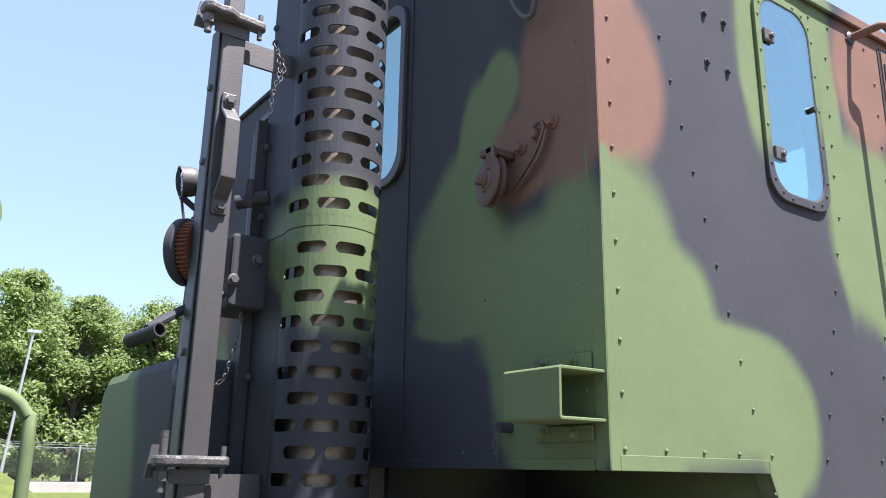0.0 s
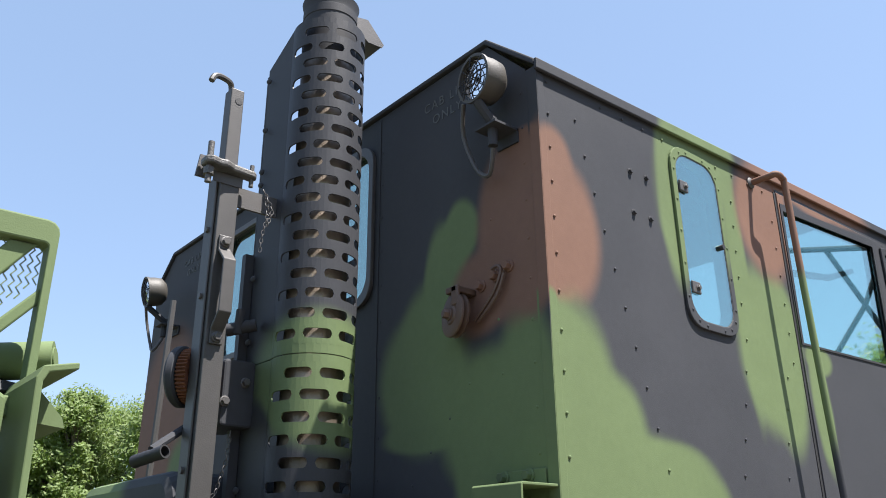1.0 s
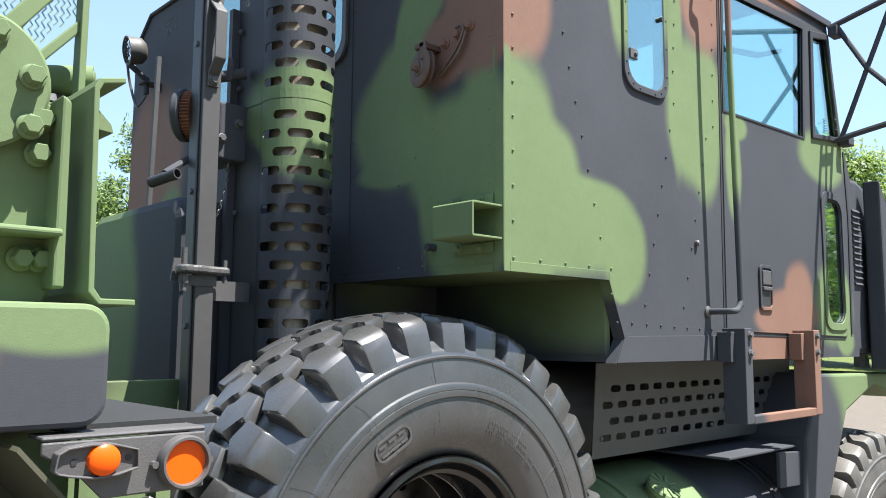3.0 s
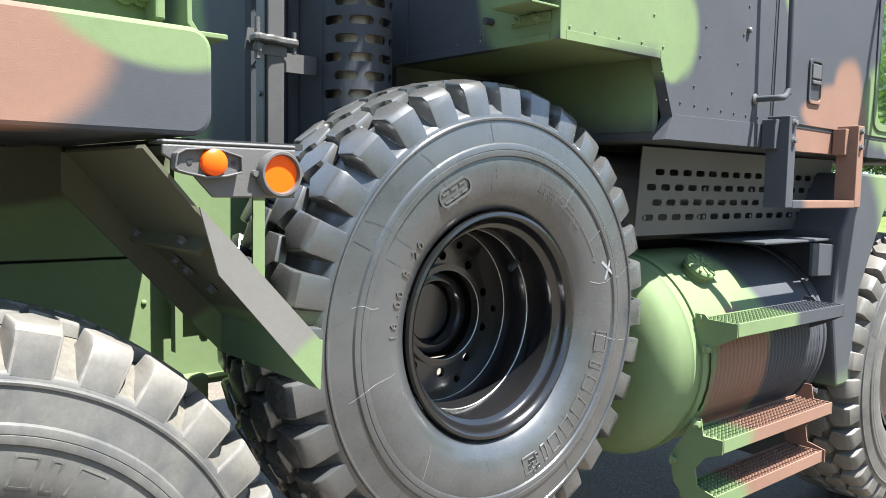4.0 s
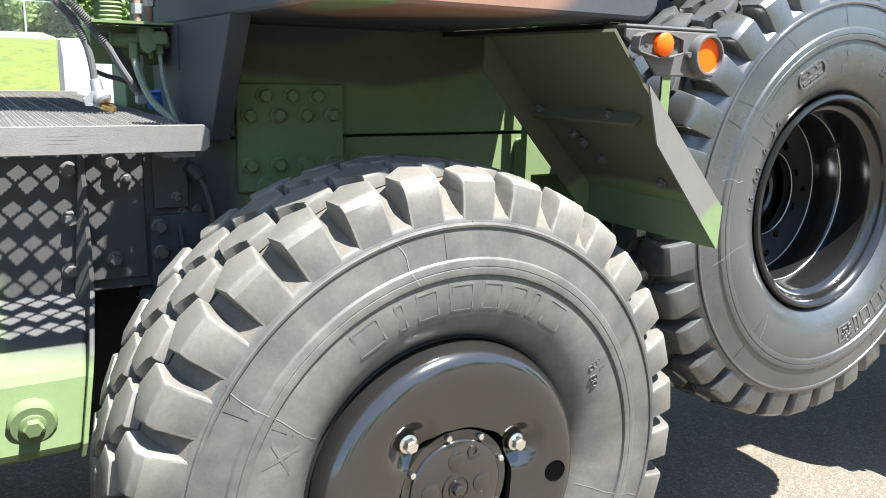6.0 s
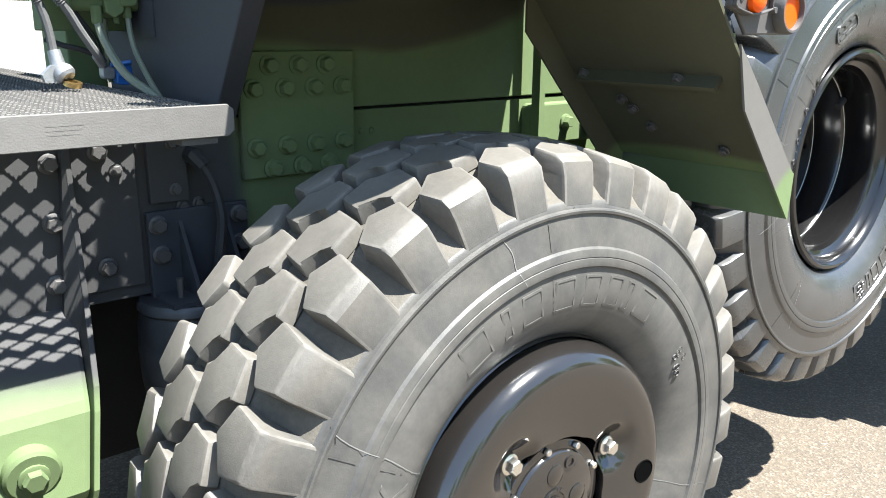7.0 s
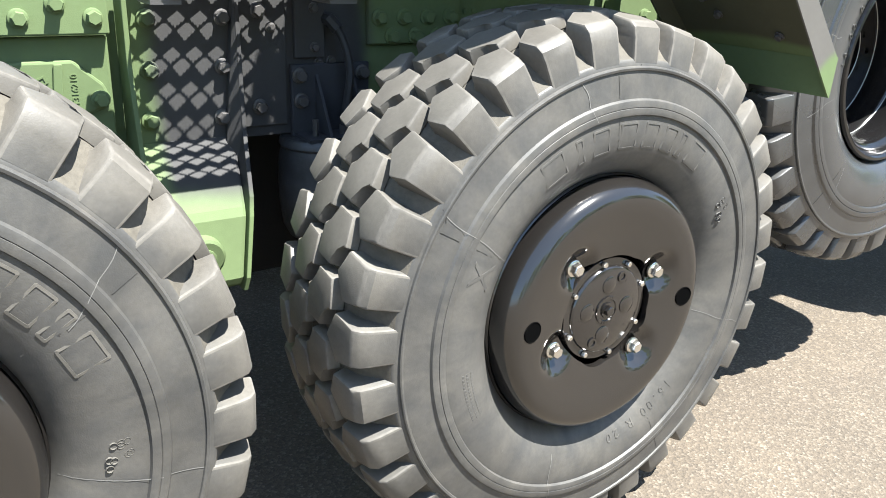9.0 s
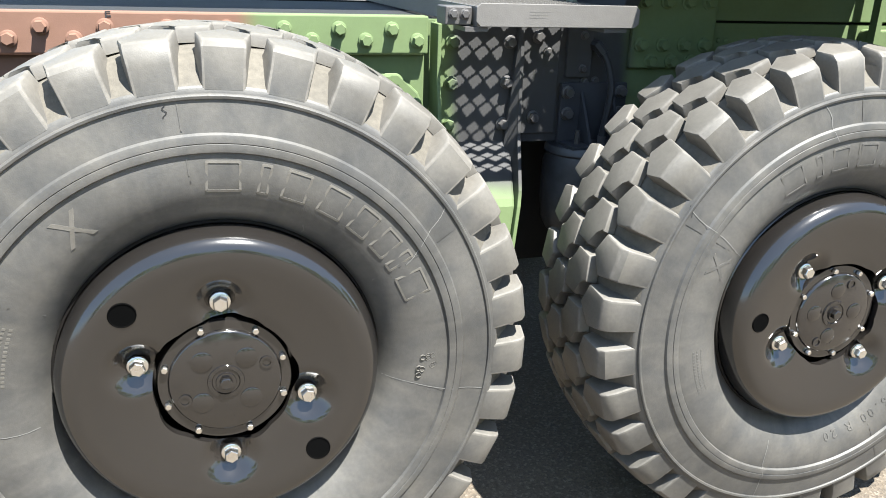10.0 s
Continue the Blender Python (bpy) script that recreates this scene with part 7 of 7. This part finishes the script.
lathe_part("reflector_rim", [(0.034, 0.0), (0.043, 0.0), (0.043, 0.016), (0.040, 0.022), (0.036, 0.022), (0.034, 0.012)], 36, M_GREYPAINT, lamp, face_to((0.560, -0.0185, 1.472), OUT))
lathe_part("reflector", [(0, 0.013), (0.035, 0.0125), (0.0355, 0.0)], 32, M_AMBER, lamp, face_to((0.560, -0.0185, 1.472), OUT), "orange reflector")
for x in (0.512, 0.608):
    bm = B(); cyl(bm, (x - 0.004 if x > 0.6 else x, -0.0185, 1.472), (x - 0.004 if x > 0.6 else x, -0.030, 1.472), 0.006, 8)
    part("screw", bm, M_GREYPAINT, lamp)
bm = B(); box(bm, 0.572, 0.598, 0.10, 0.106, 1.232, 1.43)
part("guard_strut", bm, M_GREEN, truck)
bm = B(); box(bm, 0.655, 0.675, 0.70, 0.73, 1.0, 1.7)
part("guard_strut", bm, M_GREEN, truck)
bm = B(); box(bm, 0.60, 0.75, 0.70, 0.75, 0.62, 0.93)
part("bump_stop", bm, M_GREEN, truck, bevel=0.01)

# ---- trailer nose over the coupling ----
trailer = thing("semi_trailer", "camouflaged gooseneck nose of a heavy trailer, coupled over the rear axles", "trailer", (-0.2, 0.9, 1.535))
M_GOOSE = camo("gooseneck_camouflage", "k", [("b", (0.02, 0.0, 1.66), (0.25, 0.4, 0.16)), ("b", (-0.1, 0.0, 1.56), (0.20, 0.4, 0.10)), ("g", (0.36, 0.0, 1.73), (0.18, 0.5, 0.085)), ("g", (-0.19, 0.02, 1.60), (0.055, 0.25, 0.20)), ("g", (0.2, 0.9, 1.72), (0.6, 0.75, 0.06))], warp=0.03, soft=0.13)
plan = [(-0.185, 0.0), (-0.150, 0.0)] + [(0.444, 0.0), (0.444, 1.75), (-0.252, 1.75), (-0.252, 0.075)] + [(-0.252 + 0.075 * (1 - math.cos(radians(a))), 0.075 * (1 - math.sin(radians(a)))) for a in (15, 30, 45, 60, 75)]
bm = B(); prism(bm, plan, "z", 1.534, 1.722)
bmesh.ops.bevel(bm, geom=[e for e in bm.edges if all(v.co.x > 0.44 for v in e.verts) and abs(e.verts[0].co.z - e.verts[1].co.z) < 0.01], offset=0.040, segments=6, profile=0.5, affect="EDGES")
part("gooseneck", bm, M_GOOSE, trailer, bevel=0.009)
bm = B(); box(bm, -0.21, 0.30, 0.62, 1.5, 1.528, 1.5355)
part("wear_plate", bm, M_DARK, trailer)
# unseen beam, added to block sky light from behind the cab
bm = B(); prism(bm, [(-0.26, 2.05), (-0.60, 2.62), (-5.5, 2.62), (-5.5, 1.95), (-1.2, 1.95)], "y", 0.90, 1.70)
part("unseen_shade_beam", bm, M_GREEN, trailer, bevel=0.02)
bm = B(); box(bm, -12.0, -5.0, -0.15, 2.55, 1.05, 1.45)
part("trailer_bed", bm, M_GREEN, trailer, bevel=0.02)
# upright plates and cross tubes on the nose
bm = B()
prism(bm, [(0.520, 1.7245), (0.458, 1.7245), (0.440, 1.745), (0.432, 2.095), (0.440, 2.112), (0.485, 2.122), (0.486, 2.112), (0.448, 2.103), (0.442, 2.09), (0.450, 1.752), (0.462, 1.735), (0.520, 1.735)], "y", 0.10, 0.46)
part("bent_plate", bm, M_GREEN, trailer, bevel=0.002)
bm = B()
prism(bm, [(0.10, 1.724), (0.395, 1.724), (0.408, 1.75), (0.402, 2.05), (0.392, 2.075), (0.36, 2.08), (0.10, 2.08)], "y", 0.19, 0.205)
prism(bm, [(0.392, 1.75), (0.412, 1.75), (0.408, 2.07), (0.392, 2.08)], "y", 0.13, 0.205)
box(bm, 0.10, 0.40, 0.11, 0.19, 1.835, 1.848)
part("side_plate", bm, M_GREEN, trailer, bevel=0.005)
lathe_part("pivot_disc", [(0, 0), (0.115, 0), (0.118, 0.006), (0.118, 0.020), (0.112, 0.026), (0, 0.026)], 40, M_GREEN, trailer, face_to((0.265, 0.185, 2.09), OUT))
BT = bolt_mesh("trailer_bolt", 0.017, 0.030, M_GREEN)
for x, y, z in ((0.35, 0.16, 2.105), (0.35, 0.16, 2.02), (0.375, 0.185, 2.04), (0.372, 0.185, 1.98), (0.385, 0.185, 1.80), (0.355, 0.185, 1.80), (0.29, 0.16, 2.17)):
    put("bolt", BT, face_to((x, y, z), OUT), trailer)
bm = B()
cyl(bm, (0.36, 0.36, 2.15), (0.50, 0.30, 2.165), 0.030, 20)
cyl(bm, (0.50, 0.30, 2.165), (0.503, 0.2985, 2.1655), 0.020, 16)
part("cross_tube", bm, M_GREEN, trailer, smooth=True)
lathe_part("rubber_mount", [(0, 0), (0.05, 0), (0.055, 0.012), (0.045, 0.02), (0.055, 0.03), (0.05, 0.045), (0, 0.05)], 24, M_SEAL, trailer, Matrix.Translation((0.42, 0.33, 2.075)))
bm = B(); prism(bm, [(0.46, 2.10), (0.50, 2.06), (0.505, 2.045), (0.455, 2.05)], "y", 0.20, 0.42)
part("lip", bm, M_GREEN, trailer)
bm = B(); box(bm, -0.12, 0.42, 0.30, 0.34, 2.06, 2.14, Matrix.Translation((0.2, 0, 2.1)) @ Matrix.Rotation(radians(35), 4, "Y") @ Matrix.Translation((-0.2, 0, -2.1)))
part("link_arm", bm, M_GREEN, trailer, bevel=0.004)
# filler box, near-black as the shade inside the nose
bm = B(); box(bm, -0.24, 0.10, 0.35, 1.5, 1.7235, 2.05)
part("inner_shade_fill", bm, M_DARK, trailer)
# mesh guard
bm = B()
GY = 0.24
ring_prism(bm, rrect(-0.24, 0.462, 2.06, 2.372, 0.02, 3), rrect(-0.21, 0.449, 2.09, 2.332, 0.008, 3), "y", GY - 0.006, GY + 0.03)
prism(bm, [(0.20, 2.06), (0.235, 2.06), (0.435, 2.330), (0.395, 2.330)], "y", GY + 0.004, GY + 0.016)
prism(bm, [(0.30, 2.085), (0.325, 2.085), (0.450, 2.235), (0.450, 2.262)], "y", GY + 0.004, GY + 0.016)
box(bm, 0.33, 0.355, GY, GY + 0.02, 2.372, 2.40)
gd = part("mesh_frame", bm, M_GREEN, trailer, bevel=0.003)
bm = B()
for i in range(-60, 44):
    x0 = i * 0.0105
    pts = []
    for k in range(27):
        pts.append((x0 + 0.0035 * (1 if k % 2 else -1), GY + 0.012, 2.09 + k * 0.0093))
    if -0.21 < x0 < 0.446:
        pts = [p for p in pts if p[2] > 2.10 + (p[0] - 0.30) * 1.15 or p[0] < 0.30]
        if len(pts) > 2:
            tube(bm, pts, 0.0014, 3)
part("mesh", bm, M_GREEN, gd)

# ---- air lines behind the coupling ----
M_BLUE = mat("blue_air_line", (0.02, 0.12, 0.42), 0.35, 0, 0.04, 60, 0, 0, 0.1)
M_RED = mat("red_air_line", (0.32, 0.02, 0.03), 0.35, 0, 0.04, 60, 0, 0, 0.1)
M_HOSE = mat("worn_hose_rubber", (0.10, 0.10, 0.10), 0.6, 0, 0.1, 60, 0.2, 200, 0.2)
M_BRASS = mat("brass_fitting", (0.55, 0.38, 0.16), 0.35, 1.0, 0.1, 90, 0.1, 200, 0.2)
lines = thing("air_lines", "coiled red and blue air lines with couplings at the catwalk", "air hoses", (-0.48, 1.05, 1.31))
def coil(c, r, n, rise, material, name):
    bm = B()
    tube(bm, [(c[0] + r * math.cos(k * 0.5), c[1] + 0.5 * r * math.sin(k * 0.5), c[2] + rise * k + 0.40 * r * math.cos(k * 0.5 + 0.6)) for k in range(n)], 0.0080, 7)
    return part(name, bm, material, lines, smooth=True)
coil((-0.480, 1.04, 1.622), 0.046, 60, 0.0014, M_BLUE, "blue_coil")
coil((-0.520, 1.08, 1.605), 0.046, 60, 0.0015, M_RED, "red_coil")
def sleeve(bm, pts, r):
    """Close turns of a protecting spring round a hose, along its line."""
    for a, b in zip(pts, pts[1:]):
        a, b = Vector(a), Vector(b)
        n = round((b - a).length / 0.0052)
        for k in range(n):
            lathe(bm, [(r * 0.70, -0.0017), (r, 0), (r * 0.70, 0.0017)], 8, face_to(a.lerp(b, k / n), b - a), close=True)
red = [(-0.556, 1.06, 1.602), (-0.547, 1.06, 1.577), (-0.510, 1.06, 1.536), (-0.485, 1.06, 1.480), (-0.473, 1.06, 1.430), (-0.468, 1.06, 1.380)]
bm = B(); tube(bm, red, 0.0092, 9, smooth=4)
sleeve(bm, red[1:4], 0.0120)
part("red_line_hose", bm, M_HOSE, lines, smooth=True)
blue = [(-0.524, 1.04, 1.605), (-0.518, 1.045, 1.579), (-0.483, 1.05, 1.538), (-0.438, 1.055, 1.478), (-0.408, 1.06, 1.425), (-0.381, 1.065, 1.382), (-0.362, 1.075, 1.358)]
bm = B(); tube(bm, blue, 0.0092, 9, smooth=4)
sleeve(bm, blue[1:4], 0.0128)
part("sleeved_hose", bm, M_HOSE, lines, smooth=True)
bm = B()
for k in range(4):      # thin wiring beside the hoses
    tube(bm, [(-0.435 + 0.006 * k, 1.12, 1.50), (-0.405 + 0.007 * k, 1.11, 1.455 - 0.003 * k), (-0.372 + 0.006 * k, 1.12, 1.40), (-0.345 + 0.004 * k, 1.16, 1.335)], 0.0022, 5, smooth=3)
part("wiring", bm, M_SEAL, lines, smooth=True)
bm = B(); tube(bm, [(-0.455, 1.16, 1.405), (-0.425, 1.13, 1.392), (-0.395, 1.12, 1.384), (-0.365, 1.12, 1.372), (-0.33, 1.14, 1.355)], 0.0065, 7, smooth=3)
part("cable", bm, M_SEAL, lines, smooth=True)
M_SPIPE = mat("stained_pipe", (0.22, 0.16, 0.11), 0.5)
M_THIN = mat("green_hose", (0.16, 0.18, 0.13), 0.5)
for pts, r in (([(-0.364, 1.08, 1.448), (-0.358, 1.06, 1.400), (-0.342, 1.0, 1.336), (-0.313, 0.92, 1.293), (-0.300, 0.89, 1.27)], 0.0095), ([(-0.297, 1.08, 1.458), (-0.297, 1.06, 1.394), (-0.296, 1.0, 1.336), (-0.300, 0.92, 1.29), (-0.296, 0.90, 1.27)], 0.0065), ([(-0.335, 1.12, 1.45), (-0.338, 1.12, 1.36), (-0.335, 1.12, 1.31)], 0.006)):
    bm = B(); tube(bm, pts, r, 8, smooth=4)
    part("thin_hose", bm, M_THIN, lines, smooth=True)
M_ALLOY = mat("cast_alloy", (0.36, 0.37, 0.38), 0.50, 0.75, 0.1, 70, 0.25, 200, 0.2)
bm = B()      # glad hand: neck, shell, lug
cyl(bm, (-0.467, 1.06, 1.385), (-0.461, 1.055, 1.345), 0.0135, 14, 0.0165)
lathe(bm, [(0, -0.015), (0.018, -0.015), (0.023, -0.006), (0.023, 0.006), (0.017, 0.013), (0, 0.013)], 20, face_to((-0.455, 1.045, 1.336), (0.35, -0.5, -0.6)))
prism(bm, [(-0.50, 1.335), (-0.478, 1.355), (-0.462, 1.345), (-0.472, 1.318), (-0.495, 1.318)], "y", 1.04, 1.06)
cup = part("coupling", bm, M_ALLOY, lines, smooth=True)
lathe_part("seal_ring", [(0.009, 0), (0.019, 0), (0.019, 0.010), (0.009, 0.010)], 18, M_BRASS, cup, face_to((-0.443, 1.035, 1.310), (0.15, -0.25, 1)), "brass seal ring", close=True)
bm = B(); cyl(bm, (-0.372, 1.09, 1.374), (-0.352, 1.10, 1.345), 0.012, 8); prism(bm, rrect(-0.362, -0.332, 1.318, 1.350, 0.008, 3), "y", 1.09, 1.115)
cup = part("coupling", bm, M_ALLOY, lines, bevel=0.004)
bm = B(); prism(bm, rrect(-0.332, -0.296, 1.305, 1.352, 0.010, 3), "y", 1.082, 1.118); cyl(bm, (-0.318, 1.075, 1.33), (-0.318, 1.125, 1.345), 0.012, 10); cyl(bm, (-0.345, 1.08, 1.35), (-0.300, 1.075, 1.356), 0.006, 8)
part("shut_off", bm, M_BLUE, cup, "blue shut-off cap", bevel=0.004)
# valve block, filter and concertina behind the lines
bm = B(); box(bm, -0.457, -0.272, 1.17, 1.24, 1.424, 1.526); cyl(bm, (-0.415, 1.10, 1.487), (-0.268, 1.10, 1.487), 0.020, 18); cyl(bm, (-0.419, 1.10, 1.487), (-0.412, 1.10, 1.487), 0.023, 18); prism(bm, [(-0.352, 1.505), (-0.345, 1.522), (-0.322, 1.524), (-0.308, 1.510), (-0.308, 1.466), (-0.330, 1.452), (-0.348, 1.464)], "y", 1.062, 1.128); cyl(bm, (-0.364, 1.08, 1.440), (-0.364, 1.08, 1.480), 0.0135, 6); cyl(bm, (-0.297, 1.08, 1.452), (-0.297, 1.08, 1.485), 0.011, 6); prism(bm, rrect(-0.318, -0.280, 1.478, 1.512, 0.010, 3), "y", 1.055, 1.12); cyl(bm, (-0.318, 1.09, 1.44), (-0.318, 1.09, 1.46), 0.008, 8)
vb = part("valve_block", bm, M_GREEN, truck, bevel=0.004)
bm = B(); box(bm, -0.470, -0.268, 1.03, 1.17, 1.527, 1.534)
part("valve_shelf", bm, M_GREEN, vb)
bm = B(); box(bm, -0.2695, -0.266, 1.0, 1.16, 1.412, 1.53)
part("backing_plate", bm, M_BLACK, vb)
lathe_part("filter_bellows", [(0.033 if k % 2 else 0.037, 1.5345 + 0.0055 * k) for k in range(32)], 20, M_GREEN, vb, Matrix.Translation((-0.420, 1.10, 0)))
for x, z in ((-0.350, 1.555), (-0.319, 1.575)):
    bm = B(); cyl(bm, (x, 1.08, 1.534), (x, 1.08, 1.70), 0.0095, 10)
    sp = part("standpipe", bm, M_SPIPE if x < -0.34 else M_BROWN, vb, smooth=True)
    bm = B(); cyl(bm, (x, 1.08, z), (x, 1.08, z + 0.026), 0.015, 6)
    part("union_nut", bm, M_ALLOY, sp)
